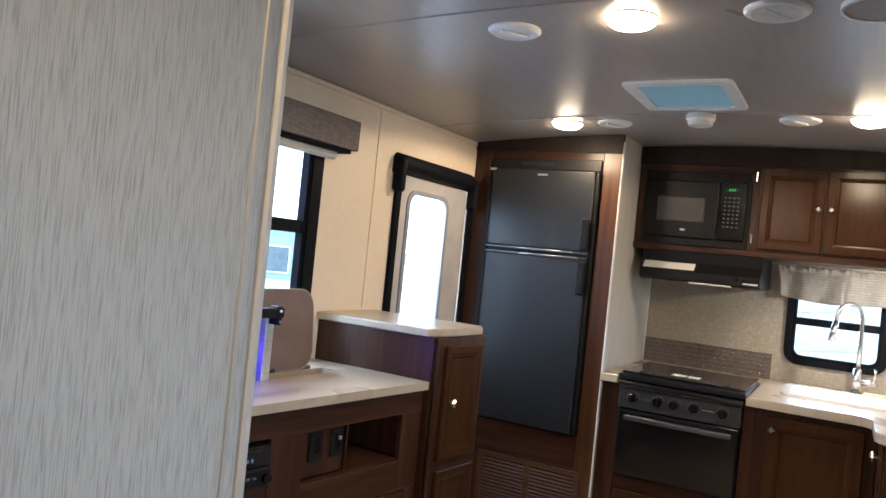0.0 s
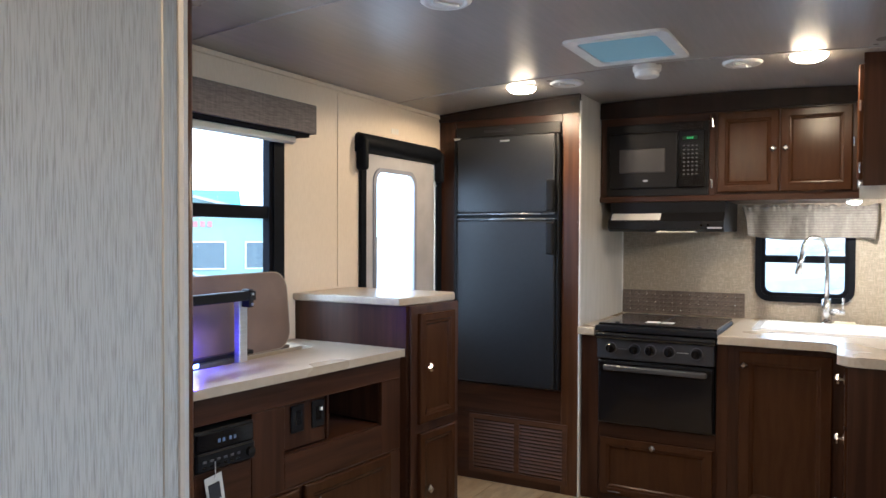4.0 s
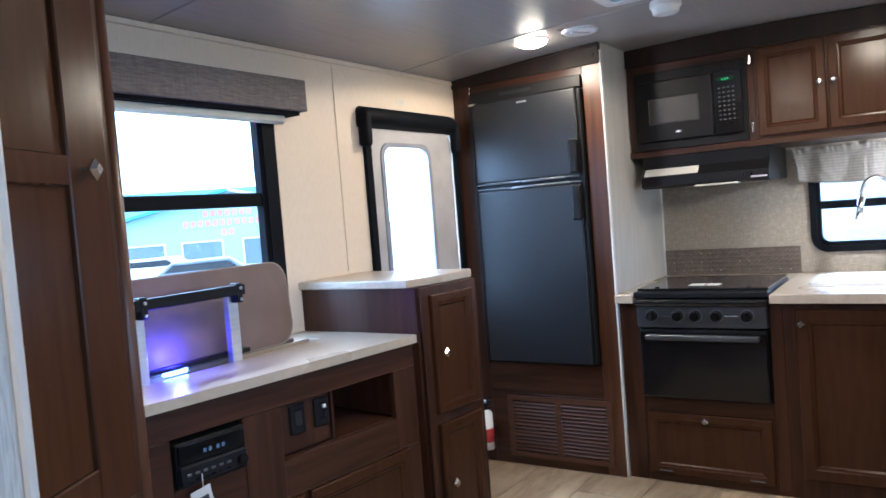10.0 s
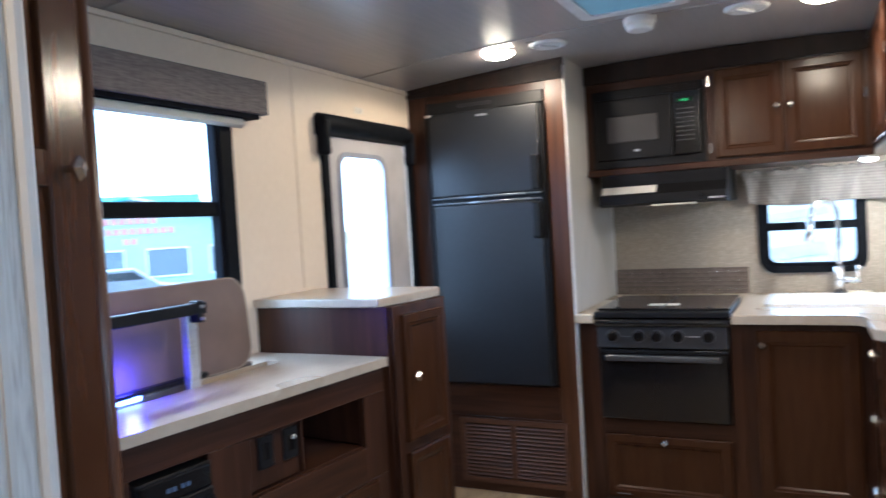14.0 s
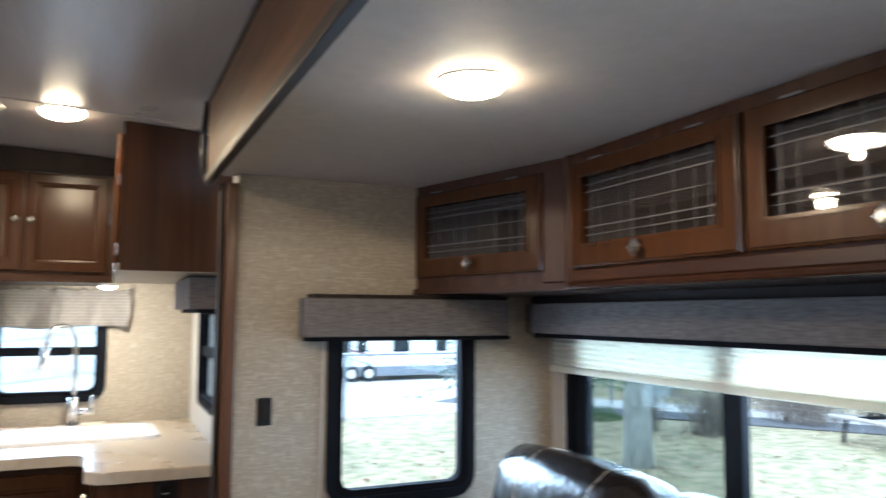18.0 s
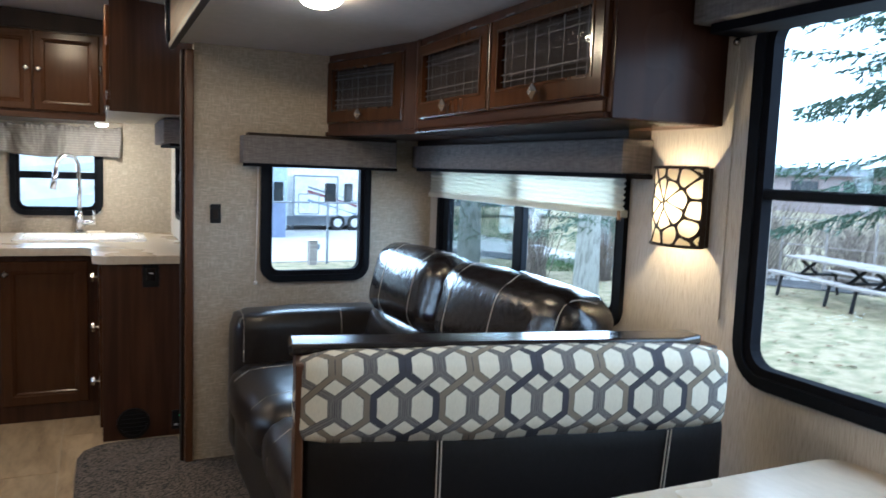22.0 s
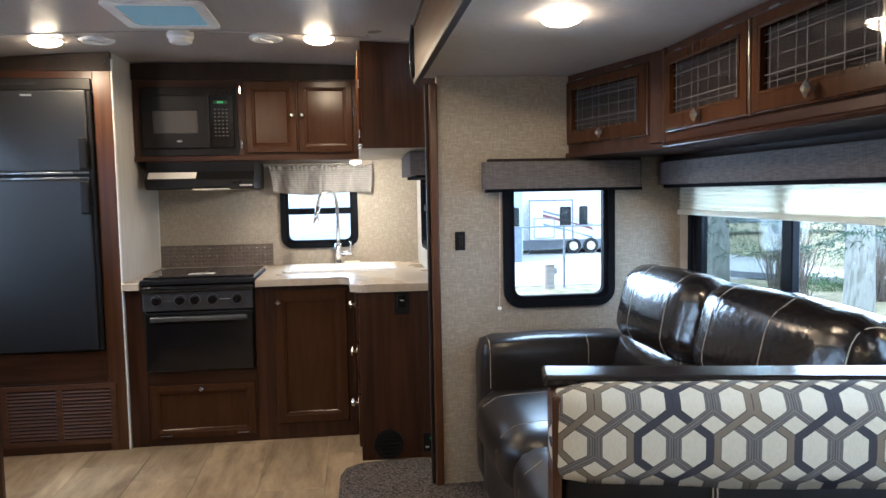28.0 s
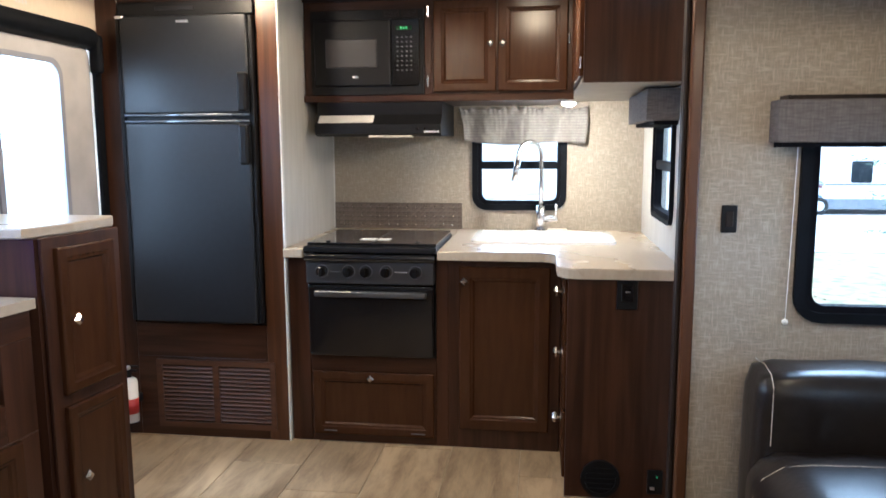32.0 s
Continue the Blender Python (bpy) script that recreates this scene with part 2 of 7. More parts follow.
EDGE = mat("glossy_maple_edge", (0.060, 0.0245, 0.0105), 0.16, 0, (0.046, 0.0185, 0.008), (40, 40, 5), 0.4, 0.0, None, 0.0, spec=0.5)
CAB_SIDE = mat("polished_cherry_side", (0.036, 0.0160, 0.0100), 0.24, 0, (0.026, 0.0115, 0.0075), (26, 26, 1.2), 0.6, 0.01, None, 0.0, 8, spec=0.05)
DARK_TRIM = mat("espresso_moulding", (0.024, 0.014, 0.010), 0.55, 0, (0.014, 0.009, 0.007), (20, 20, 2), 0.5, spec=0.2)
LINEN = woven("linen_wall_paper", (0.355, 0.305, 0.24), (0.300, 0.256, 0.198), 300, 0.7, (0.40, 0.347, 0.275), weave=0.3, relief=0.1)
CREAM = mat("cream_wall_board", (0.69, 0.585, 0.45), 0.55, 0, (0.65, 0.545, 0.415), (160, 160, 30), 0.15, 0.04)
STREAK = mat("streaked_wall_board", (0.46, 0.415, 0.355), 0.5, 0, (0.30, 0.265, 0.22), (640, 640, 22), 0.25, 0.12, None, 0, 3, sharp=(0.32, 0.54), distort=0.3)
WHITE_WALL = mat("off_white_wall_board", (0.56, 0.54, 0.50), 0.5, 0, (0.50, 0.48, 0.44), (30, 30, 4), 0.2, 0.03)
CEIL = mat("grey_vinyl_ceiling", (0.37, 0.335, 0.305), 0.30, 0, (0.335, 0.305, 0.275), (60, 4, 60), 0.2, 0.05, None)
CEIL_S = mat("matt_slide_ceiling", (0.56, 0.52, 0.50), 0.6, 0, (0.52, 0.485, 0.465), (30, 30, 30), 0.2, 0.04)
VENT_WOOD = mat("matt_walnut_vent", (0.095, 0.042, 0.021), 0.5, 0, (0.062, 0.027, 0.0135), (3, 3, 40), 0.4, spec=0.3)
PLANK = mat("stone_look_vinyl_plank", (0.44, 0.32, 0.185), 0.42, 0, (0.17, 0.112, 0.060), (11, 2.4, 11), 0.7, 0.08, None, 0, 15, wear=0.1, sharp=(0.32, 0.60), vary=0.12, distort=0.35, shift=1)
for nd in PLANK.node_tree.nodes:
    if nd.type == "TEX_NOISE" and nd.inputs["Detail"].default_value > 5:
        nd.inputs["Roughness"].default_value = 0.68
GROUT = mat("floor_joint", (0.50, 0.43, 0.32), 0.7)
CARPET = mat("speckled_grey_brown_carpet", (0.150, 0.118, 0.092), 0.95, 0, (0.016, 0.013, 0.012), (95, 95, 95), 0.6, 1.0, 160, sharp=(0.42, 0.58))
STONE = mat("pale_stone_laminate", (0.45, 0.375, 0.28), 0.28, 0, (0.405, 0.335, 0.247), (70, 24, 30), 0.2, 0.01, None, 0.1, 10, sharp=(0.3, 0.62))
BLACK = mat("black_plastic", (0.010, 0.010, 0.011), 0.40, 0, (0.008, 0.008, 0.009), (60, 60, 60), 0.3, 0.05, 500, spec=0.18)
BLACK_GLOSS = mat("black_glass", (0.008, 0.008, 0.009), 0.08, 0, (0.006, 0.006, 0.007), (20, 20, 20), 0.2, 0, None, 0.6)
FRIDGE = mat("textured_black_door_panel", (0.011, 0.012, 0.015), 0.38, 0, (0.009, 0.010, 0.012), (40, 40, 40), 0.3, 0.08, 700)
FRAME = mat("black_window_frame", (0.008, 0.009, 0.012), 0.55, 0, (0.006, 0.007, 0.009), (20, 20, 20), 0.3, spec=0.05)
GASKET = mat("black_rubber_gasket", (0.007, 0.0075, 0.010), 0.85, 0, (0.006, 0.006, 0.008), (20, 20, 20), 0.3, spec=0.05)
CHROME = mat("brushed_nickel", (0.72, 0.70, 0.68), 0.22, 1.0, (0.62, 0.60, 0.58), (60, 60, 60), 0.2)
STEEL = mat("satin_aluminium", (0.75, 0.76, 0.78), 0.35, 1.0, (0.66, 0.67, 0.69), (5, 5, 200), 0.2)
WHITE = mat("white_plastic", (0.78, 0.77, 0.74), 0.4, 0, (0.72, 0.71, 0.68), (20, 20, 20), 0.2)
ENAMEL = mat("white_enamel", (0.86, 0.85, 0.83), 0.18, 0, (0.82, 0.81, 0.79), (10, 10, 10), 0.1, 0, None, 0.4)
LEATHER = mat("espresso_bonded_leather", (0.012, 0.0092, 0.0085), 0.19, 0, (0.008, 0.0062, 0.0058), (50, 50, 50), 0.4, 0.55, 34, spec=0.62)
LEATHER_SEAT = mat("smooth_espresso_leather", (0.015, 0.0118, 0.0108), 0.33, 0, (0.010, 0.008, 0.0075), (50, 50, 50), 0.4, 0.16, 60, spec=0.38)
VINYL = mat("matt_black_vinyl", (0.0065, 0.0055, 0.0055), 0.45, 0, (0.005, 0.0042, 0.0042), (50, 50, 50), 0.4, 0.15, 90, spec=0.3)
THREAD = mat("pale_stitching", (0.44, 0.40, 0.33), 0.7, 0, (0.32, 0.28, 0.23), (300, 300, 300), 0.3)
GREY_CLOTH = woven("grey_linen_valance_cloth", (0.150, 0.131, 0.124), (0.115, 0.101, 0.096), 190, weave=0.7)
STRIPE_CLOTH = woven("striped_grey_curtain_cloth", (0.25, 0.228, 0.205), (0.19, 0.173, 0.156), 300, 0.6, stripe=22, weave=0.3)
SHADE = see_through("pleated_cream_shade", (0.72, 0.70, 0.62), 0.5)
BOARD = mat("brown_board_underside", (0.17, 0.115, 0.085), 0.45, 0, (0.14, 0.095, 0.07), (10, 10, 10), 0.3)
MOSAIC = mat("bronze_mosaic_tile", (0.27, 0.22, 0.185), 0.22, 0.35, (0.13, 0.10, 0.082), (50, 50, 50), 0.5, 0.05, None, 0.3, vary=0.14)
MOSAIC_BED = mat("dark_mosaic_bed", (0.15, 0.12, 0.10), 0.6)
PANE = glass("window_glass", (0.97, 0.985, 0.985))
TINTED = glass("smoked_cabinet_glass", (0.80, 0.78, 0.78), 0.06)
ETCH = mat("frosted_etching", (0.125, 0.120, 0.122), 0.5, spec=0.15)
PANE_BACK = mat("grey_pane_backing", (0.060, 0.053, 0.052), 0.6, spec=0.1)
KNOB_RIM = mat("satin_grey_rim", (0.16, 0.16, 0.165), 0.35, 0.5)
PAPER = mat("white_card", (0.75, 0.74, 0.70), 0.7)
RED = mat("red_label", (0.45, 0.03, 0.025), 0.45)
LAMP_GLOW = glow("lit_lamp_lens", (1.0, 0.70, 0.38), 64)
BOWL_GLOW = glow("lit_glass_bowl", (1.0, 0.86, 0.64), 8)
BULB_GLOW = glow("lit_bulb", (1.0, 0.88, 0.68), 18)
SHADE_GLOW = see_through("amber_sconce_diffuser", (0.96, 0.91, 0.80), 0.85)
BLUE_GLOW = glow("lit_blue_led", (0.22, 0.32, 1.0), 12)
GREEN_GLOW = glow("green_display", (0.06, 0.5, 0.15), 0.16)
SKYLIGHT = glow("daylit_skylight_diffuser", (0.20, 0.33, 0.37), 0.22)


# ---- building helpers ----
WORLD_AT = {}


def thing(name, at, label, category, group="", kind=""):
    ob = new(name)
    ob.location = at
    ob.empty_display_size = 0.1
    WORLD_AT[ob.name] = Vector(at)
    return tagged(ob, label, category, group, kind)


def mesh_from(name, bm, material, smooth=False):
    bmesh.ops.recalc_face_normals(bm, faces=bm.faces)
    me = bpy.data.meshes.new(name)
    bm.to_mesh(me)
    bm.free()
    for p in me.polygons:
        p.use_smooth = smooth
    if material:
        me.materials.append(material)
    return me


def part(name, bm, material, parent, label="", m=None, smooth=False):
    if m is not None:
        bm.transform(m)
    ob = new(name, mesh_from(name, bm, material, smooth))
    ob.parent = parent
    if parent.name in WORLD_AT:
        ob.matrix_parent_inverse = Matrix.Translation(-WORLD_AT[parent.name])
    return tagged(ob, label)


def solo(name, bm, material, label, category, group="", kind="", smooth=False, m=None):
    if m is not None:
        bm.transform(m)
    return tagged(new(name, mesh_from(name, bm, material, smooth)), label, category, group, kind)


def bx(x0, x1, y0, y1, z0, z1, b=0.0, seg=1):
    bm = bmesh.new()
    bmesh.ops.create_cube(bm, size=1)
    bm.transform(Matrix.Translation(((x0 + x1) / 2, (y0 + y1) / 2, (z0 + z1) / 2)) @ Matrix.Diagonal((x1 - x0, y1 - y0, z1 - z0, 1)))
    if b:
        bmesh.ops.bevel(bm, geom=bm.edges[:] + bm.verts[:], offset=b, segments=seg, affect="EDGES", profile=0.5)
    return bm


def joined(*bms):
    out = bmesh.new()
    for b in bms:
        me = bpy.data.meshes.new("tmp")
        b.to_mesh(me)
        b.free()
        out.from_mesh(me)
        bpy.data.meshes.remove(me)
    return out


def rod(p0, p1, r, n=14, r2=None):
    bm = bmesh.new()
    a, b = Vector(p0), Vector(p1)
    d = b - a
    bmesh.ops.create_cone(bm, cap_ends=True, segments=n, radius1=r, radius2=r if r2 is None else r2, depth=d.length)
    bm.transform(Matrix.Translation((a + b) / 2) @ d.to_track_quat("Z", "Y").to_matrix().to_4x4())
    return bm


def ball(c, r, n=14, scale=(1, 1, 1)):
    bm = bmesh.new()
    bmesh.ops.create_uvsphere(bm, u_segments=n, v_segments=max(6, n // 2), radius=r)
    bm.transform(Matrix.Translation(c) @ Matrix.Diagonal((*scale, 1)))
    return bm


def tube(points, r, n=8):
    bm = bmesh.new()
    pts = [Vector(p) for p in points]
    rings = []
    for i, p in enumerate(pts):
        d = (pts[min(i + 1, len(pts) - 1)] - pts[max(i - 1, 0)]).normalized()
        side = d.cross(Vector((0.13, 0.21, 0.97)))
        side = (side if side.length > 0.05 else d.cross(Vector((1, 0, 0)))).normalized()
        up = d.cross(side)
        rr = r[i] if isinstance(r, (list, tuple)) else r
        rings.append([bm.verts.new(p + rr * (math.cos(k * math.tau / n) * side + math.sin(k * math.tau / n) * up)) for k in range(n)])
    for a, b in zip(rings, rings[1:]):
        for k in range(n):
            bm.faces.new((a[k], a[(k + 1) % n], b[(k + 1) % n], b[k]))
    bm.faces.new(rings[0][::-1])
    bm.faces.new(rings[-1])
    return bm


def rrect(u0, u1, v0, v1, r, n=5):
    out = []
    for cx, cy, a0 in ((u1 - r, v1 - r, 0), (u0 + r, v1 - r, 90), (u0 + r, v0 + r, 180), (u1 - r, v0 + r, 270)):
        for k in range(n + 1):
            a = radians(a0 + 90 * k / n)
            out.append((cx + r * math.cos(a), cy + r * math.sin(a)))
    return out


def loft(loops, cap0=True, cap1=True):
    """Skin between loops of 3D points with equal counts."""
    bm = bmesh.new()
    vs = [[bm.verts.new(p) for p in loop] for loop in loops]
    for a, b in zip(vs, vs[1:]):
        n = len(a)
        for k in range(n):
            bm.faces.new((a[k], a[(k + 1) % n], b[(k + 1) % n], b[k]))
    if cap0:
        bm.faces.new(vs[0][::-1])
    if cap1:
        bm.faces.new(vs[-1])
    return bm


def prism(pts, a0, a1):
    """A flat outline in local x, y, made solid from z = a0 to a1."""
    return loft([[(x, y, a0) for x, y in pts], [(x, y, a1) for x, y in pts]])


def frame_ring(outer, inner, a0, a1):
    lo = [[(x, y, a0) for x, y in outer], [(x, y, a1) for x, y in outer], [(x, y, a1) for x, y in inner], [(x, y, a0) for x, y in inner], [(x, y, a0) for x, y in outer]]
    bm = loft(lo, False, False)
    bmesh.ops.remove_doubles(bm, verts=bm.verts[:], dist=1e-6)
    return bm


def facing(origin, n):
    """Local u along the face to its right as seen from the front, v up, w out of the face."""
    nx, ny = Vector(n).normalized()
    return Matrix(((-ny, 0, nx, origin[0]), (nx, 0, ny, origin[1]), (0, 1, 0, origin[2]), (0, 0, 0, 1)))


def raised_panel(u0, u1, v0, v1, t=0.019, fr=0.05):
    """A shaker-style door leaf with bevelled frame and sunk field."""
    loops = []
    for d, z in ((0, 0), (0, t - 0.005), (0.002, t - 0.002), (0.005, t), (fr - 0.016, t), (fr - 0.012, t - 0.003), (fr - 0.004, t - 0.0045), (fr + 0.003, t - 0.012)):
        loops.append([(u0 + d, v0 + d, z), (u1 - d, v0 + d, z), (u1 - d, v1 - d, z), (u0 + d, v1 - d, z)])
    return loft(loops)


def diamond_knob(c, m, parent, r=0.0175):
    """Square nickel knob set on its corner, on a short stem."""
    x, y, z = c
    loops = [[(x + k * math.cos(a) * r, y + k * math.sin(a) * r, z + h) for a in (0, math.pi / 2, math.pi, 1.5 * math.pi)] for k, h in ((0.8, 0.014), (1.05, 0.018), (1.05, 0.023), (0.55, 0.031))]
    return part("knob", joined(rod((x, y, z - 0.002), (x, y, z + 0.016), 0.006, 10), loft(loops)), CHROME, parent, "brushed nickel diamond knob", m)


def leaf_door(parent, u0, u1, v0, v1, m, knob=None, t=0.019, fr=0.05, name="door"):
    d = part(name, raised_panel(u0, u1, v0, v1, t, fr), WOOD_DOOR, parent, "", m)
    if knob:
        diamond_knob((knob[0], knob[1], t), m, d)
    return d


def wall_with_holes(axis, a0, a1, u0, u1, v0, v1, holes):
    """Boxes round rectangular openings; axis is the wall's thin direction, u the other level direction."""
    us = sorted({u0, u1, *[h[0] for h in holes], *[h[1] for h in holes]})
    bms = []
    for p, q in zip(us, us[1:]):
        cuts = sorted((h[2], h[3]) for h in holes if h[0] <= p and h[1] >= q)
        z = v0
        for lo, hi in cuts + [(v1, v1)]:
            if lo > z:
                bms.append(bx(a0, a1, p, q, z, lo) if axis == "x" else bx(p, q, a0, a1, z, lo))
            z = hi
    return joined(*bms)


# ---- main dimensions ----
XL, XR, YB, YE, XS, YN, YREAR = -1.87, 0.58, 4.50, 2.80, 1.597, -0.75, -2.3
CROWN, BOW, XC = 2.085, 0.036, -0.55


def roof_z(x):
    return CROWN - BOW * (x - XC) ** 2


# ---- setting: floor, walls, ceilings ----
floor = solo("floor", bx(XL - 0.05, XR + 0.05, YREAR, YB + 0.05, -0.06, -0.004), GROUT, "stone-look vinyl plank floor with thin joints", "floor", kind="structure")
wall_left = solo("wall_left", wall_with_holes("x", XL - 0.05, XL, YREAR, YB + 0.05, 0, 2.12, [(1.28, 2.33, 0.93, 1.80), (2.93, 3.66, 0.0, 1.80)]), CREAM, "cream wall board beside the entry door", "wall", kind="structure")
wall_back = solo("wall_back", wall_with_holes("y", YB, YB + 0.05, XL, XR, 0, 2.12, [(-0.265, 0.175, 1.005, 1.43)]), LINEN, "taupe linen-print wall behind the kitchen", "wall", kind="structure")
wall_kitchen_right = solo("wall_kitchen_right", wall_with_holes("x", XR, XR + 0.05, 2.90, YB, 0, 2.12, [(3.58, 4.06, 1.03, 1.42)]), WHITE_WALL, "off-white wall beside the sink", "wall", kind="structure")
wall_main_right = solo("wall_main_right", bx(XR, XR + 0.05, YREAR, YN - 0.06, 0, 2.12), STREAK, "streaked wall board", "wall", kind="structure")
wall_slide_end = solo("wall_slide_end", wall_with_holes("y", YE, YE + 0.05, 0.520, XS, 0.05, 1.815, [(0.825, 1.262, 0.85, 1.38)]), LINEN, "taupe linen-print wall at the sofa end", "wall", kind="structure")
wall_slide_far = solo("wall_slide_far", wall_with_holes("x", XS, XS + 0.05, YN, YE + 0.05, 0.05, 1.815, [(1.37, 2.66, 0.90, 1.42), (-0.55, 0.865, 0.868, 1.725)]), STREAK, "pale streaked wall board behind sofa and dinette", "wall", kind="structure")
wall_slide_near = solo("wall_slide_near", bx(0.47, XS, YN - 0.05, YN, 0, 1.815), LINEN, "taupe linen-print wall", "wall", kind="structure")
wall_rear = solo("wall_rear", bx(XL, XR + 0.05, YREAR - 0.05, YREAR, 0, 2.12), STREAK, "streaked wall board", "wall", kind="structure")
wall_partition = solo("wall_partition", joined(bx(-0.66, -0.62, YREAR, 0.716, 0, 2.115), bx(XL, -0.66, 0.50, 0.54, 0, 2.10)), STREAK, "pale grey streaked partition panel", "wall", kind="structure")
part("corner_trim", bx(-0.665, -0.612, 0.716, 0.731, 0, 2.10, 0.004), mat("pale_corner_bead", (0.55, 0.49, 0.41), 0.45), wall_partition)
part("edge_bead", bx(-0.6205, -0.6165, 0.690, 0.696, 0, 2.10), mat("pale_bead", (0.47, 0.42, 0.35), 0.45), wall_partition)
slide_floor = solo("floor_slide", bx(0.47, XS, YN, YE, 0.0, 0.055), CARPET, "speckled grey-brown carpet under the sofa", "carpet", kind="structure")
flap = loft([[(a, y, 0.0), (a, y, 0.008), (a + 0.03, y, 0.014), (0.44, y, h_), (0.50, y, h_), (0.50, y, 0.0)] for y, a, h_ in ((0.9, 0.06, 0.056), (1.6, 0.06, 0.056), (2.3, 0.06, 0.054), (2.9, 0.06, 0.048), (3.10, 0.065, 0.030), (3.19, 0.09, 0.020), (3.235, 0.14, 0.015), (3.25, 0.20, 0.012))])
carpet = solo("carpet", flap, CARPET, "speckled grey-brown carpet strip in front of the slide-out", "carpet", kind="structure")

# arched main ceiling with two shallow seams
cb = bmesh.new()
xs = [XL - 0.05 + (XR - XL + 0.1) * k / 24 for k in range(25)]
ys = [YREAR - 0.05, 0.45, 1.86, 3.235, YB + 0.05]
grid = [[cb.verts.new((x, y, roof_z(x))) for x in xs] for y in ys]
for j in range(len(ys) - 1):
    for i in range(24):
        cb.faces.new((grid[j][i], grid[j][i + 1], grid[j + 1][i + 1], grid[j + 1][i]))
top = bmesh.ops.extrude_face_region(cb, geom=cb.faces[:])
bmesh.ops.translate(cb, verts=[v for v in top["geom"] if isinstance(v, bmesh.types.BMVert)], vec=(0, 0, 0.05))
ceiling = solo("ceiling", cb, CEIL, "glossy grey vinyl arched ceiling", "ceiling", kind="structure", smooth=False)
for y in (0.45, 1.86, 3.235):
    seam = loft([[(x, y - 0.006, roof_z(x) - 0.0002), (x, y - 0.002, roof_z(x) - 0.004), (x, y + 0.002, roof_z(x) - 0.004), (x, y + 0.006, roof_z(x) - 0.0002)] for x in xs])
    part("ceiling_seam", seam, CEIL, ceiling)
ceiling_slide = solo("ceiling_slide", bx(0.452, XS + 0.05, YN, YE + 0.05, 1.815, 1.85), CEIL_S, "matt grey slide-out ceiling", "ceiling", kind="structure")
crown_left = solo("trim_crown_left", bx(XL, XL + 0.010, 0.54, 3.69, roof_z(XL) - 0.022, roof_z(XL) - 0.001, 0.003), CREAM, "narrow cream ceiling trim", "trim", kind="structure")
solo("trim_wall_joint", bx(XL, XL + 0.004, 2.737, 2.753, 1.12, roof_z(XL) - 0.03, 0.001), CREAM, "cream wall joint strip", "trim", kind="structure")

# slide-out surround: header beam, seal and side post
header = thing("slide_header", (0.44, 1.05, 1.785), "walnut header beam across the slide-out opening", "beam", kind="structure")
part("beam", bx(0.435, 0.450, YN - 0.05, 2.865, 1.80, 2.047, 0.003), WOOD_BEAM, header)
part("lower_moulding", bx(0.429, 0.4535, YN - 0.05, 2.868, 1.788, 1.816, 0.004, 2), DARK_TRIM, header)
part("upper_moulding", bx(0.430, 0.437, YN - 0.05, 2.86, 2.028, 2.045, 0.002), DARK_TRIM, header)
part("rubber_seal", tube([(0.432, 2.872, 2.04), (0.425, 2.880, 1.96), (0.425, 2.882, 1.88), (0.43, 2.876, 1.82), (0.445, 2.87, 1.79)], 0.011), BLACK, header, "black rubber seal")
post = thing("slide_post", (0.48, 2.83, 0.0), "walnut trim post at the slide-out opening", "post", kind="structure")
part("post", bx(0.486, 0.520, 2.787, 2.862, 0.05, 1.786, 0.006, 2), WOOD_POST, post)
part("seal_strip", bx(0.472, 0.486, 2.820, 2.866, 0.05, 1.786, 0.003), DARK_TRIM, post, "dark seal strip")
solo("trim_slide_joint", bx(XS - 0.006, XS, YE - 0.10, YE - 0.088, 0.9, 1.34, 0.002), WHITE, "pale wall joint strip", "trim", kind="structure")
solo("trim_dinette_joint", bx(XS - 0.005, XS, 0.955, 0.963, 0.98, 1.80, 0.001), STREAK, "pale wall joint strip", "trim", kind="structure")
side_wall = solo("wall_fridge_side", bx(-1.10, -1.045, 3.71, YB, 0, 2.10), WHITE_WALL, "off-white side wall beside the stove", "wall", kind="structure")
part("corner_bead", bx(-1.046, -1.040, YB - 0.012, YB, 0.89, 1.53, 0.002), WHITE, side_wall)


# ---- windows ----
def window(name, m, u0, u1, v0, v1, label, rail=None, mullion=None, r=0.07, fw=0.035, bar=0.02, post=0.022):
    """Black-framed RV window; local u, v on the wall's inner face, w into the room."""
    w = thing(name, m.translation, label, "window", kind="structure")
    WORLD_AT[w.name] = Vector(m.translation)
    part("window_frame", frame_ring(rrect(u0 - fw, u1 + fw, v0 - fw, v1 + fw, r), rrect(u0, u1, v0, v1, r * 0.6), 0.0, 0.016), FRAME, w, "", m)
    part("gasket", frame_ring(rrect(u0 - 0.004, u1 + 0.004, v0 - 0.004, v1 + 0.004, r * 0.6), rrect(u0 + 0.020, u1 - 0.020, v0 + 0.020, v1 - 0.020, r * 0.5), -0.026, 0.008), GASKET, w, "", m)
    vs = [v0 + 0.004, v1 - 0.004] if rail is None else [v0 + 0.004, rail, v1 - 0.004]
    uu = [u0 + 0.004, u1 - 0.004] if mullion is None else [u0 + 0.004, mullion, u1 - 0.004]
    for a, b in zip(uu, uu[1:]):
        for c, d in zip(vs, vs[1:]):
            p = part("pane", bx(a, b, c, d, -0.020, -0.016), PANE, w, "", m)
            p.visible_shadow = False
    if rail is not None:
        part("rail", bx(u0, u1, rail - bar, rail + bar, -0.028, 0.002, 0.004), FRAME, w, "", m)
    if mullion is not None:
        part("mullion", bx(mullion - post, mullion + post, v0, v1, -0.028, 0.003, 0.004), FRAME, w, "", m)
    return w


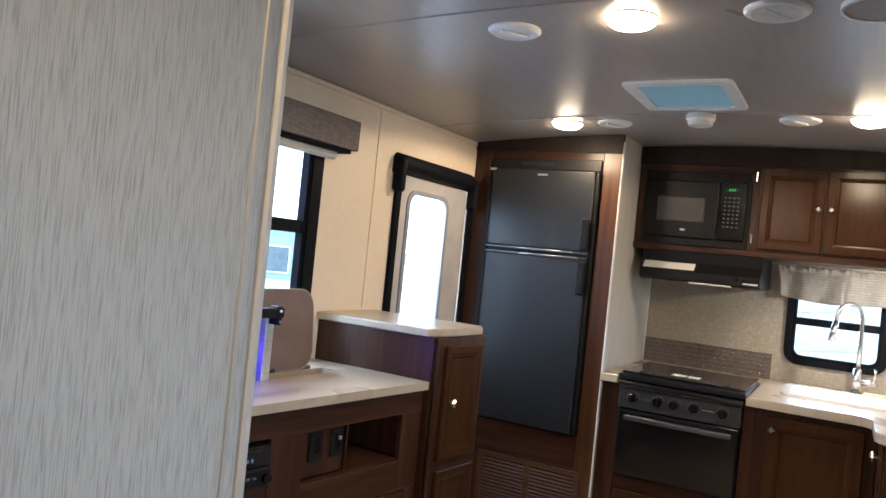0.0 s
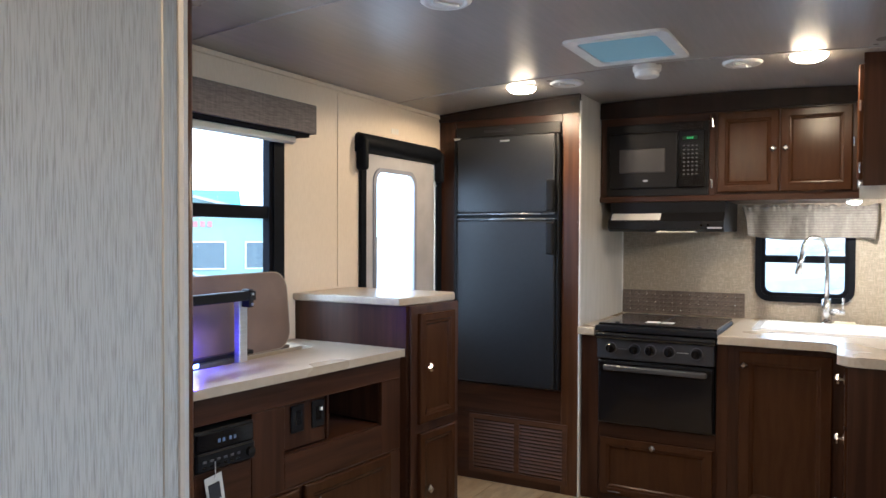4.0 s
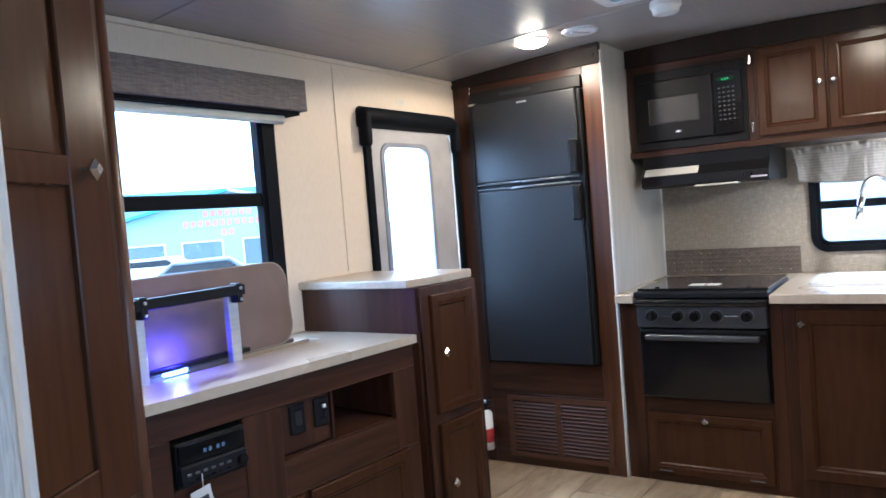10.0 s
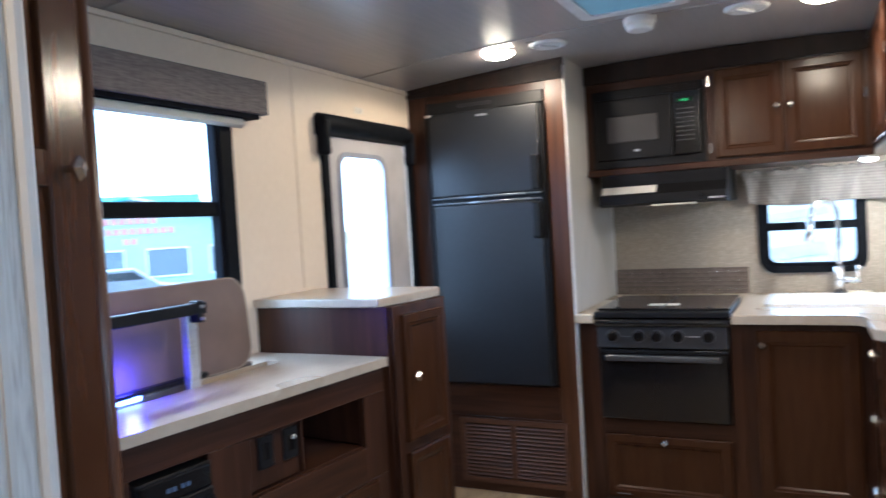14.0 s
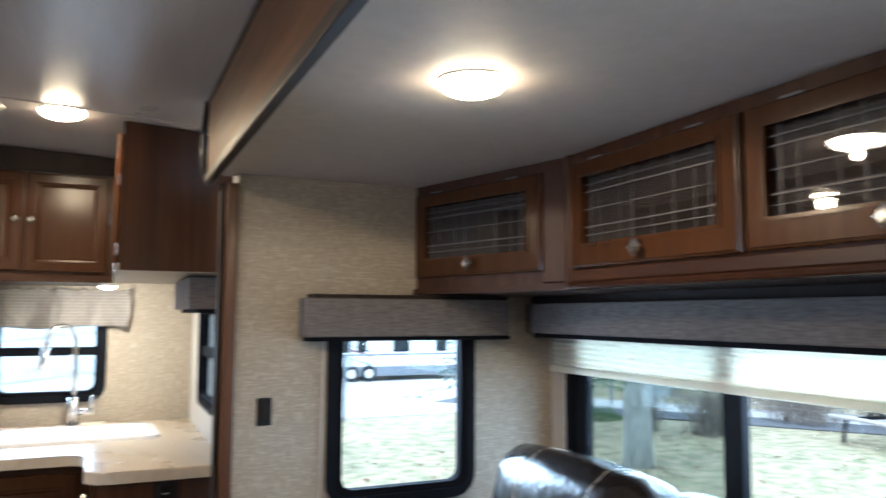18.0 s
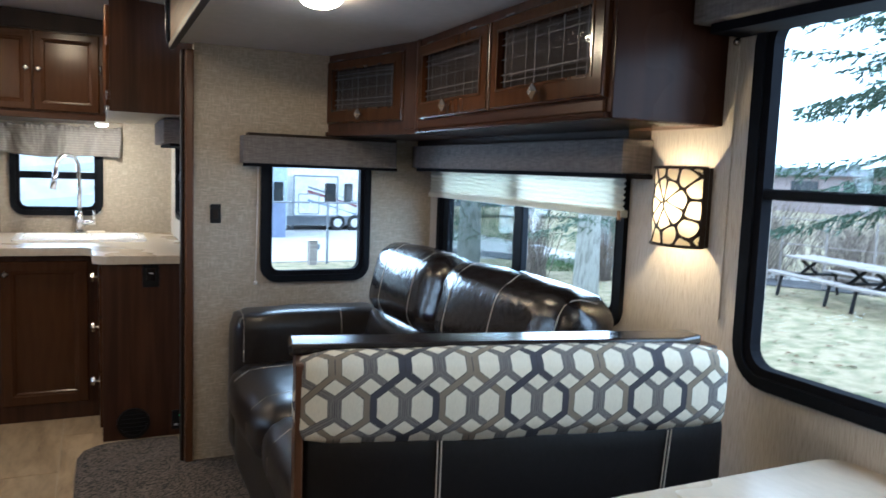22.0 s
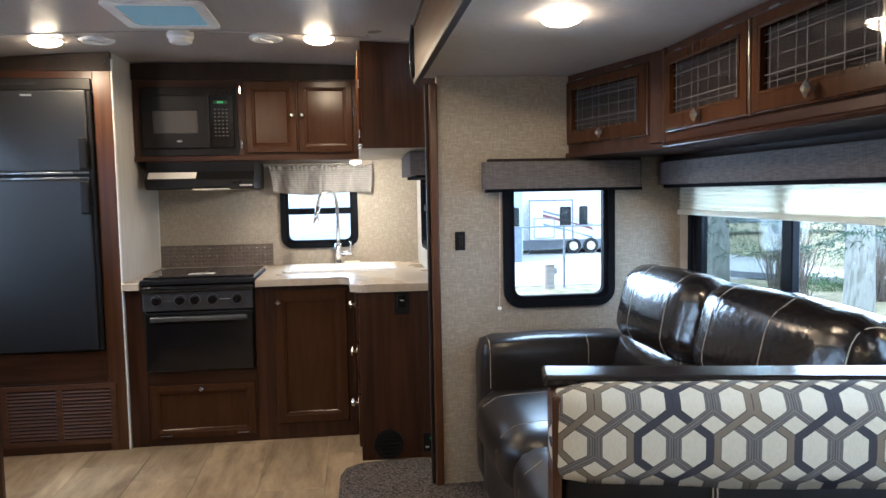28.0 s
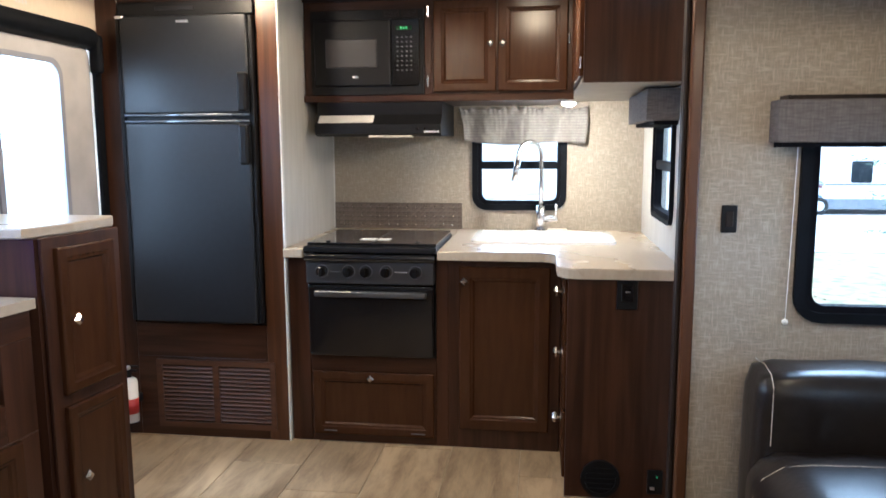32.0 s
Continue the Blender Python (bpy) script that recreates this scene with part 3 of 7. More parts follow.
MB, ML = facing((0, YB, 0), (0, -1)), facing((XL, 0, 0), (1, 0))
MSE, MSF, MKR = facing((0, YE, 0), (0, -1)), facing((XS, 0, 0), (-1, 0)), facing((XR, 0, 0), (-1, 0))
window("window_1", ML, 1.31, 2.30, 0.96, 1.77, "tall black-framed window with a sliding lower sash", rail=1.440, r=0.06, fw=0.062, bar=0.025)
window("window_2", MB, -0.265, 0.165, 1.020, 1.43, "small rounded black-framed window over the sink", rail=1.225, r=0.075, fw=0.03)
window("window_3", MKR, -4.06, -3.58, 1.03, 1.42, "small black-framed window beside the sink", rail=1.24, r=0.05, fw=0.02)
window("window_4", MSE, 0.825, 1.262, 0.85, 1.38, "rounded black-framed window at the sofa end", r=0.075, fw=0.03)
w5 = window("window_5", MSF, -2.66, -1.37, 0.90, 1.42, "wide black-framed sliding window behind the sofa", mullion=-1.98, r=0.06, fw=0.03, post=0.032)
part("side_jamb", bx(-2.655, -2.594, 0.905, 1.415, -0.028, 0.004, 0.004), FRAME, w5, "", MSF)
scr5 = part("insect_screen", bx(-2.645, -1.99, 0.915, 1.405, -0.012, -0.0105), glass("grey_insect_screen", (0.66, 0.69, 0.69), 0.0), w5, "fine grey insect screen", MSF)
scr5.visible_shadow = False
window("window_6", MSF, -0.865, 0.55, 0.868, 1.725, "large black-framed window beside the dinette", rail=1.303, r=0.10, fw=0.030, bar=0.013)


def valance(name, x0, x1, y0, y1, z0, z1, label, track, cap=None):
    v = thing(name, ((x0 + x1) / 2, (y0 + y1) / 2, z0), label, "valance", "window valances")
    part("fabric_box", bx(x0, x1, y0, y1, z0, z1, 0.004, 2), GREY_CLOTH, v)
    part("track", bx(*track), GASKET, v, "dark track edge")
    if cap:
        part("cap_or_gap_shade", bx(*cap), DARK_TRIM, v, "dark cap strip, at the sofa window the gap's shade")
    return v


valance("window_valance", XL, -1.765, 1.05, 2.460, 1.765, 1.884, "grey linen box valance over the tall window", (XL + 0.012, -1.78, 1.08, 2.43, 1.750, 1.765))
solo("roller_shade", joined(bx(XL + 0.018, XL + 0.062, 1.30, 2.38, 1.725, 1.750, 0.003), rod((XL + 0.04, 1.30, 1.735), (XL + 0.04, 2.38, 1.735), 0.016)), SHADE, "rolled cream shade under the valance", "shade")
valance("window_valance", 0.705, 1.385, YE - 0.085, YE, 1.335, 1.45, "taupe linen box valance at the sofa end", (0.72, 1.392, YE - 0.075, YE, 1.322, 1.335), (0.73, 1.385, YE - 0.075, YE, 1.45, 1.462))
# the dark strip on top is added as shade in the gap under the cabinet
valance("window_valance", XS - 0.108, XS, 1.25, YE - 0.012, 1.342, 1.440, "grey linen box valance over the sofa window", (XS - 0.095, XS, 1.245, YE - 0.04, 1.328, 1.342), (XS - 0.080, XS, 1.262, YE - 0.012, 1.440, 1.4655))
valance("window_valance", XS - 0.13, XS, -0.62, 0.985, 1.705, 1.8145, "grey linen box valance over the dinette window", (XS - 0.100, XS, -0.6, 0.955, 1.682, 1.705))
valance("window_valance", XR - 0.122, XR, 3.50, 4.12, 1.42, 1.54, "grey linen box valance beside the sink", (XR - 0.09, XR, 3.52, 4.10, 1.405, 1.42))

# pleated shade pulled a little way down behind the sofa
pl = []
for k in range(15):
    z = 1.345 - 0.0085 * k
    pl.append((0.016 if k % 2 else 0.026, z))
sb = bmesh.new()
rows_v = [[sb.verts.new((XS - d - 0.004, y, z - (2.745 - y) * 0.010)) for y in (1.335, 1.7, 2.1, 2.5, 2.745)] for d, z in pl]
for a, b in zip(rows_v, rows_v[1:]):
    for k in range(4):
        sb.faces.new((a[k], a[k + 1], b[k + 1], b[k]))
sh = thing("pleated_shade", (XS - 0.03, 2.04, 1.34), "cream pleated window shade, partly lowered", "shade")
cloth = part("pleats", sb, SHADE, sh)
sm = cloth.modifiers.new("thickness", "SOLIDIFY")
sm.thickness = 0.0012
part("bottom_bar", bx(XS - 0.036, XS - 0.010, 1.33, 2.75, 1.200, 1.222, 0.003), SHADE, sh, "", Matrix.Translation((0, 0, 0.012)) @ Matrix.Shear("XY", 4, (0, 0)))
part("pull_tab", bx(XS - 0.041, XS - 0.03, 1.335, 1.347, 1.205, 1.232, 0.002), mat("tan_pull_tab", (0.42, 0.27, 0.13), 0.5), sh)

# blind cord with its bead at the sofa end window
cd = thing("blind_cord", (0.775, YE - 0.01, 0.82), "thin blind cord with a small clear bead", "cord")
part("cord", tube([(0.782, YE - 0.012, 1.33), (0.779, YE - 0.011, 1.05), (0.775, YE - 0.012, 0.83)], 0.0014, 5), WHITE, cd)
part("bead", ball((0.774, YE - 0.014, 0.822), 0.009, 10), WHITE, cd)


# ---- entry door ----
ed = thing("door_entry", (XL, 3.29, 0.0), "closed grey entry door with a long rounded window", "door", kind="structure")
part("door_leaf", joined(frame_ring(rrect(2.955, 3.635, 0.03, 1.775, 0.09, 6), rrect(3.04, 3.425, 0.85, 1.672, 0.06, 6), -0.035, -0.004)), mat("pale_grey_door_skin", (0.52, 0.50, 0.50), 0.45), ed, "", ML)
# the gasket's grey is lifted towards blue to carry the glass's bloom
part("glass_trim", frame_ring(rrect(3.03, 3.435, 0.84, 1.682, 0.07, 6), rrect(3.055, 3.41, 0.86, 1.66, 0.055, 6), -0.006, 0.004), mat("bloom_grey_gasket", (0.30, 0.31, 0.36), 0.5), ed, "", ML)
pn = part("pane", bx(3.035, 3.43, 0.845, 1.68, -0.022, -0.018), PANE, ed, "", ML)
pn.visible_shadow = False
part("door_frame", frame_ring(rrect(2.905, 3.685, 0.0, 1.81, 0.08, 6), rrect(2.945, 3.645, 0.02, 1.785, 0.09, 6), 0.0, 0.018), FRAME, ed, "", ML)
hood = thing("door_awning_cover", (XL, 3.28, 1.72), "black plastic hood over the entry door", "door hood")
prof = [(0.0, 1.742)] + [(0.024 + 0.030 * math.cos(radians(a)), 1.792 + 0.038 * math.sin(radians(a))) for a in range(-80, 101, 15)] + [(0.0, 1.836)]
part("hood", loft([[(XL + 0.001 + a * k, y, 1.788 + (b - 1.788) * k - dz) for a, b in prof] for y, k, dz in ((2.872, 0.75, 0.012), (2.882, 0.92, 0.004), (2.90, 1.0, 0.0), (3.58, 1.0, 0.0), (3.62, 0.98, 0.004), (3.645, 0.90, 0.014), (3.658, 0.72, 0.028))]), FRAME, hood, "", None, True)
for y0, y1, z0 in ((2.874, 2.918, 1.655), (3.618, 3.655, 1.640)):
    part("end_cap", bx(XL + 0.001, XL + 0.058, y0, y1, z0, 1.805, 0.016, 4), FRAME, hood, "", None, True)
solo("door_sticker", joined(*[bx(XL + 0.0005, XL + 0.0015, 3.19 + 0.018 * k, 3.20 + 0.018 * k, 1.862, 1.89) for k in range(4)]), PAPER, "small white sticker above the entry door", "sticker")

# ---- refrigerator and its cabinet ----
YF = 3.69
MF = facing((0, YF, 0), (0, -1))
fc = thing("fridge_cabinet", (-1.45, 4.05, 0), "tall walnut refrigerator surround with louvred vent", "cabinet")


def roof_strip(x0, x1, y0, y1, drop0, drop1, n=10):
    """A board whose top follows the arched ceiling."""
    loops = []
    for k in range(n + 1):
        x = x0 + (x1 - x0) * k / n
        zt = roof_z(x) - drop1
        zb = roof_z(x) - drop0 if drop0 < 1 else drop0
        loops.append([(x, y0, zb), (x, y1, zb), (x, y1, zt), (x, y0, zt)])
    return loft(loops)


part("left_stile", bx(XL + 0.002, -1.765, YF, 4.45, 0.0, 1.983, 0.002), WOOD, fc)
part("right_stile", bx(-1.142, -1.050, YF, 3.71, 0.0, 1.983, 0.003), WOOD_POST, fc)
part("upper_rail", bx(-1.765, -1.142, YF + 0.002, 3.71, 1.925, 1.983, 0.002), WOOD_H, fc)
part("middle_rail", bx(-1.765, -1.142, YF + 0.002, 3.71, 0.375, 0.535, 0.002), WOOD_H, fc)
part("toe_rail", bx(-1.765, -1.142, YF + 0.002, 3.71, 0.0, 0.375, 0.002), WOOD_H, fc)
part("crown", roof_strip(XL + 0.002, -1.050, YF - 0.010, 3.72, 1.980, 0.002), DARK_TRIM, fc)
part("crown_lip", roof_strip(XL + 0.002, -1.046, YF - 0.016, YF - 0.010, 0.014, 0.002), DARK_TRIM, fc)
part("edge_bead", bx(-1.050, -1.043, YF - 0.002, 3.712, 0.0, 2.04, 0.002), WHITE, fc, "white edge bead")
vent = thing("louvred_vent", (-1.385, YF, 0.05), "walnut louvred furnace vent below the refrigerator", "vent")
part("frame", frame_ring(rrect(-1.672, -1.105, 0.045, 0.365, 0.004, 1), rrect(-1.645, -1.13, 0.07, 0.34, 0.004, 1), 0.0, 0.010), VENT_WOOD, vent, "", MF)
part("divider", bx(-1.402, -1.373, 0.07, 0.34, 0.0, 0.010, 0.001), VENT_WOOD, vent, "", MF)
part("backing", bx(-1.645, -1.13, 0.07, 0.34, 0.0002, 0.0012), DARK_TRIM, vent, "", MF)
for u0, u1 in ((-1.645, -1.402), (-1.373, -1.13)):
    for k in range(14):
        z = 0.078 + 0.0186 * k
        part("slat", loft([[(u, z + 0.009, 0.001), (u, z + 0.013, 0.001), (u, z + 0.004, 0.0095), (u, z, 0.0095)] for u in (u0, u1)]), VENT_WOOD, vent, "", MF)

fr = thing("refrigerator", (-1.45, 4.0, 0.55), "black two-door refrigerator built into the cabinet", "refrigerator")
part("body", bx(-1.762, -1.145, 3.70, 4.40, 0.54, 1.92), BLACK, fr)
part("door_top_rail", bx(-1.757, -1.148, YF - 0.012, YF + 0.008, 1.884, 1.942, 0.003), BLACK, fr)
part("louvre", bx(-1.585, -1.405, YF - 0.016, YF - 0.011, 1.905, 1.922, 0.003), FRIDGE, fr)
part("freezer_door", bx(-1.735, -1.165, YF - 0.045, YF + 0.005, 1.468, 1.880, 0.010, 3), FRIDGE, fr)
part("fridge_door", bx(-1.735, -1.165, YF - 0.045, YF + 0.005, 0.548, 1.430, 0.010, 3), FRIDGE, fr)
part("gap_backing", bx(-1.74, -1.16, YF - 0.020, YF, 1.430, 1.468), BLACK, fr)
# pale grey base on both rods imitates highlights along the dark plastic
for zg in (1.436, 1.463):
    part("gap_trim", rod((-1.733, YF - 0.040, zg), (-1.167, YF - 0.040, zg), 0.0055, 10), mat("highlight_grey_strip", (0.30, 0.33, 0.38), 0.25, 0.6) if zg < 1.45 else bpy.data.materials["highlight_grey_strip"], fr, "", None, True)
for z0, z1 in ((1.478, 1.635), (1.255, 1.415)):
    part("handle", joined(bx(-1.207, -1.163, YF - 0.078, YF - 0.040, z0 - 0.004, z1 + 0.004, 0.012, 3)), BLACK, fr, "black door pull")
part("left_hinge_post", bx(-1.757, -1.737, YF - 0.035, YF, 0.55, 1.885, 0.003), BLACK, fr)
part("right_post", bx(-1.163, -1.146, YF - 0.035, YF, 0.55, 1.875, 0.003), BLACK, fr)
part("hinge", bx(-1.752, -1.715, YF - 0.046, YF - 0.01, 1.870, 1.882, 0.002), STEEL, fr, "metal hinge")
part("badge", bx(-1.475, -1.42, YF - 0.047, YF - 0.044, 1.848, 1.858, 0.001), STEEL, fr, "pale badge")
solo("round_screw_cover", rod((-1.082, YF - 0.011, 2.025), (-1.082, YF - 0.018, 2.025), 0.012), BLACK, "small black round cover on the fridge moulding", "cover")

ex = thing("fire_extinguisher", (-1.78, 3.60, 0.08), "small white and red fire extinguisher on the fridge cabinet", "fire extinguisher")
part("cylinder", joined(rod((-1.775, 3.625, 0.085), (-1.775, 3.625, 0.27), 0.034, 18), ball((-1.775, 3.625, 0.27), 0.034, 16, (1, 1, 0.7))), ENAMEL, ex, "", None, True)
part("label", rod((-1.775, 3.625, 0.125), (-1.775, 3.625, 0.195), 0.0347, 18), RED, ex, "red printed label", None, True)
part("valve", joined(rod((-1.775, 3.625, 0.29), (-1.775, 3.625, 0.325), 0.011), bx(-1.785, -1.735, 3.615, 3.635, 0.318, 0.328, 0.003), bx(-1.785, -1.730, 3.617, 3.633, 0.338, 0.346, 0.002)), BLACK, ex)
part("gauge", ball((-1.760, 3.595, 0.345), 0.011, 10), STEEL, ex)
part("bracket", bx(-1.80, -1.75, 3.655, YF, 0.16, 0.20, 0.003), BLACK, ex)

# ---- kitchen base cabinets ----
YK = 3.715
MK = facing((0, YK, 0), (0, -1))
kb = thing("range_cabinet", (-0.66, 4.1, 0), "walnut base cabinet under the stove with one drawer", "cabinet")
part("left_stile", bx(-1.040, -0.948, YK, 4.45, 0.0, 0.848, 0.002), WOOD, kb)
part("right_stile", bx(-0.378, -0.325, YK, 4.45, 0.0, 0.848, 0.002), WOOD, kb)
part("base", bx(-0.948, -0.378, YK + 0.002, 4.45, 0.0, 0.40, 0.002), WOOD_H, kb)
part("back", bx(-0.948, -0.378, 4.40, 4.45, 0.40, 0.84), WOOD, kb)
leaf_door(kb, -0.935, -0.388, 0.04, 0.332, MK, (-0.668, 0.308), name="drawer_front")
for u in (-0.86, -0.46):
    part("drawer_clip", rod((u - 0.03, YK - 0.021, 0.058), (u + 0.03, YK - 0.021, 0.058), 0.0025, 8), KNOB_RIM, kb, "thin metal clip")
sk = thing("sink_cabinet", (-0.08, 4.1, 0), "walnut sink cabinet with one panelled door", "cabinet")
part("face", bx(-0.325, 0.158, YK, YK + 0.02, 0.0, 0.848, 0.002), WOOD, sk)
part("carcass", bx(-0.325, 0.158, YK + 0.02, 4.45, 0.0, 0.70), WOOD, sk)
leaf_door(sk, -0.275, 0.112, 0.09, 0.815, MK, (-0.252, 0.755), fr=0.062)
pe = thing("peninsula_cabinet", (0.37, 3.9, 0), "walnut peninsula cabinet with drawers facing the stove", "cabinet")
part("end_panel", bx(0.172, XR, 3.30, 3.318, 0.0, 0.85, 0.002), WOOD, pe, "plain walnut end panel")
part("carcass", bx(0.180, XR, 3.318, 4.45, 0.0, 0.70), WOOD, pe)
part("upper_carcass", bx(0.180, XR, 3.318, 3.70, 0.70, 0.848), WOOD, pe)
MP = facing((0.180, 0, 0), (-1, 0))
for v0, v1 in ((0.60, 0.835), (0.335, 0.585), (0.06, 0.32)):
    d = part("drawer_front", raised_panel(-3.70, -3.335, v0, v1, 0.019, 0.04), WOOD_DOOR, pe, "", MP)
    zk = (0.767, 0.524, 0.258)[(v0 < 0.5) + (v0 < 0.2)]
    part("knob", joined(rod((-3.45, zk, 0.018), (-3.45, zk, 0.045), 0.006, 10), loft([[(-3.45 + k * 0.019 * math.cos(a), zk + k * 0.019 * math.sin(a), w) for a in (0, math.pi / 2, math.pi, 1.5 * math.pi)] for k, w in ((0.7, 0.038), (1.1, 0.042), (1.1, 0.049), (0.6, 0.056))]), loft([[(-3.45 + k * 0.019 * math.cos(a), zk + k * 0.019 * math.sin(a), w) for a in (0, math.pi / 2, math.pi, 1.5 * math.pi)] for k, w in ((1.0, 0.019), (1.0, 0.024))])), CHROME, d, "brushed nickel diamond knob", MP)
ob = thing("outlet_box", (0.385, 3.30, 0.74), "black outlet on the peninsula end", "outlet")
part("plate", bx(0.348, 0.422, 3.288, 3.300, 0.735, 0.862, 0.004, 2), BLACK, ob)
part("socket", bx(0.362, 0.408, 3.283, 3.289, 0.765, 0.830, 0.003), BLACK_GLOSS, ob)
part("switch_mark", bx(0.376, 0.394, 3.2818, 3.2832, 0.800, 0.804), STEEL, ob)
sv = thing("round_floor_vent", (0.305, 3.30, 0.08), "round black heating vent in the peninsula end", "vent")
part("rim", frame_ring([(0.305 + 0.073 * math.cos(k * math.tau / 32), 0.08 + 0.073 * math.sin(k * math.tau / 32)) for k in range(32)], [(0.305 + 0.058 * math.cos(k * math.tau / 32), 0.08 + 0.058 * math.sin(k * math.tau / 32)) for k in range(32)], 0.0, 0.012), BLACK, sv, "", facing((0, 3.30, 0), (0, -1)))
part("disc", rod((0.305, 3.299, 0.08), (0.305, 3.294, 0.08), 0.059, 28), BLACK, sv)
for k in range(5):
    z = 0.04 + 0.02 * k
    hw = math.sqrt(max(0.056 ** 2 - (z - 0.08) ** 2, 0.0001))
    part("slat", bx(0.305 - hw, 0.305 + hw, 3.288, 3.294, z - 0.003, z + 0.003), BLACK, sv)
usb = thing("charging_outlet", (0.50, 3.30, 0.06), "small black charging outlet with a green light", "outlet")
part("plate", bx(0.478, 0.535, 3.290, 3.300, 0.03, 0.125, 0.003), BLACK, usb)
part("pilot_light", ball((0.513, 3.289, 0.10), 0.004, 8), GREEN_GLOW, usb, "lit green pilot light")
part("port", bx(0.488, 0.505, 3.288, 3.291, 0.05, 0.06), STEEL, usb)

# worktop: one L-shaped slab with a rounded inner corner and outer tip
ol = [(-0.365, 3.655), (0.07, 3.655)]
for k in range(1, 7):
    a = radians(90 - 15 * k)
    ol.append((0.07 + 0.06 * math.cos(a), 3.595 + 0.06 * math.sin(a)))
for k in range(1, 7):
    a = radians(180 + 15 * k)
    ol.append((0.215 + 0.085 * math.cos(a), 3.355 + 0.085 * math.sin(a)))
ol += [(XR - 0.001, 3.27), (XR - 0.001, YB - 0.001), (-0.365, YB - 0.001)]
wt = prism(ol, 0.848, 0.887)
bmesh.ops.bevel(wt, geom=[e for e in wt.edges if all(v.co.z > 0.88 for v in e.verts)], offset=0.006, segments=2, affect="EDGES", profile=0.5)
worktop = thing("kitchen_worktop", (0.0, 4.0, 0.848), "pale stone-look laminate worktop round the stove and sink", "worktop")
part("main_slab", wt, STONE, worktop)
part("side_filler", bx(-1.042, -0.955, 3.655, YB - 0.001, 0.848, 0.887, 0.003), STONE, worktop)
part("rear_filler", bx(-0.955, -0.365, 4.20, YB - 0.001, 0.848, 0.8865), STONE, worktop)
sn = thing("kitchen_sink", (0.08, 4.1, 0.887), "white enamel sink set in the worktop", "sink")
part("rim", frame_ring(rrect(-0.25, 0.405, 3.92, 4.36, 0.05, 5), rrect(-0.215, 0.37, 3.955, 4.325, 0.045, 5), 0.8865, 0.899), ENAMEL, sn)
part("divider", bx(0.10, 0.125, 3.955, 4.325, 0.8865, 0.897, 0.004), ENAMEL, sn)
for u0, u1 in ((-0.215, 0.10), (0.125, 0.37)):
    part("bowl", bx(u0, u1, 3.955, 4.325, 0.8868, 0.8885), ENAMEL, sn)
fa = thing("kitchen_faucet", (0.065, 4.395, 0.887), "brushed nickel gooseneck faucet with pull-down spray", "faucet")
part("base", joined(rod((0.065, 4.395, 0.887), (0.065, 4.395, 0.90), 0.028, 20), rod((0.065, 4.395, 0.90), (0.065, 4.395, 1.02), 0.022, 20)), CHROME, fa, "", None, True)
neck = [(0.065, 4.395, 0.99), (0.066, 4.39, 1.15), (0.063, 4.385, 1.26)]
for k in range(9):
    a = radians(180 * k / 8)
    neck.append((0.063 - 0.055 * (1 - math.cos(a)), 4.38 - 0.03 * (1 - math.cos(a)), 1.28 + 0.065 * math.sin(a)))
neck += [(-0.052, 4.315, 1.25)]
part("neck", tube(neck, 0.0115, 12), CHROME, fa, "", None, True)
part("spray_head", joined(rod((-0.051, 4.316, 1.255), (-0.066, 4.305, 1.15), 0.014, 14, 0.017)), CHROME, fa, "", None, True)
part("lever", joined(rod((0.08, 4.39, 0.955), (0.150, 4.38, 0.955), 0.015, 14), rod((0.140, 4.38, 0.955), (0.143, 4.37, 1.03), 0.006, 10)), CHROME, fa, "", None, True)
solo("soap_dish", bx(0.10, 0.20, 4.385, 4.43, 0.887, 0.905, 0.006, 2), mat("cream_soap", (0.72, 0.64, 0.48), 0.5), "small cream block beside the faucet", "soap dish")

# ---- stove ----
st = thing("gas_range", (-0.66, 4.0, 0.40), "black built-in gas range with a glass cover", "stove")
part("body", bx(-0.944, -0.382, YK + 0.012, 4.38, 0.405, 0.845), BLACK, st)
part("cooktop", bx(-0.952, -0.368, 3.655, 4.20, 0.873, 0.900, 0.006, 2), BLACK, st)
part("glass_cover", bx(-0.945, -0.375, 3.70, 4.215, 0.901, 0.911, 0.003, 2), BLACK_GLOSS, st, "folded black glass cover")
part("cover_seam", bx(-0.664, -0.656, 3.702, 4.213, 0.9105, 0.9125, 0.0005), BLACK, st)
for u in (-0.86, -0.46):
    part("cover_foot", rod((u, 3.735, 0.911), (u, 3.735, 0.915), 0.010, 12), BLACK, st, "small rubber foot")
part("cover_label", bx(-0.735, -0.60, 3.80, 3.87, 0.9112, 0.9120), PAPER, st, "white printed label")
part("front_lip", rod((-0.945, 3.662, 0.850), (-0.375, 3.662, 0.850), 0.017, 14), BLACK_GLOSS, st)
part("control_panel", bx(-0.945, -0.382, 3.672, 3.73, 0.735, 0.835, 0.005, 2), mat("dark_grey_control_panel", (0.055, 0.055, 0.058), 0.32, 0.2), st)
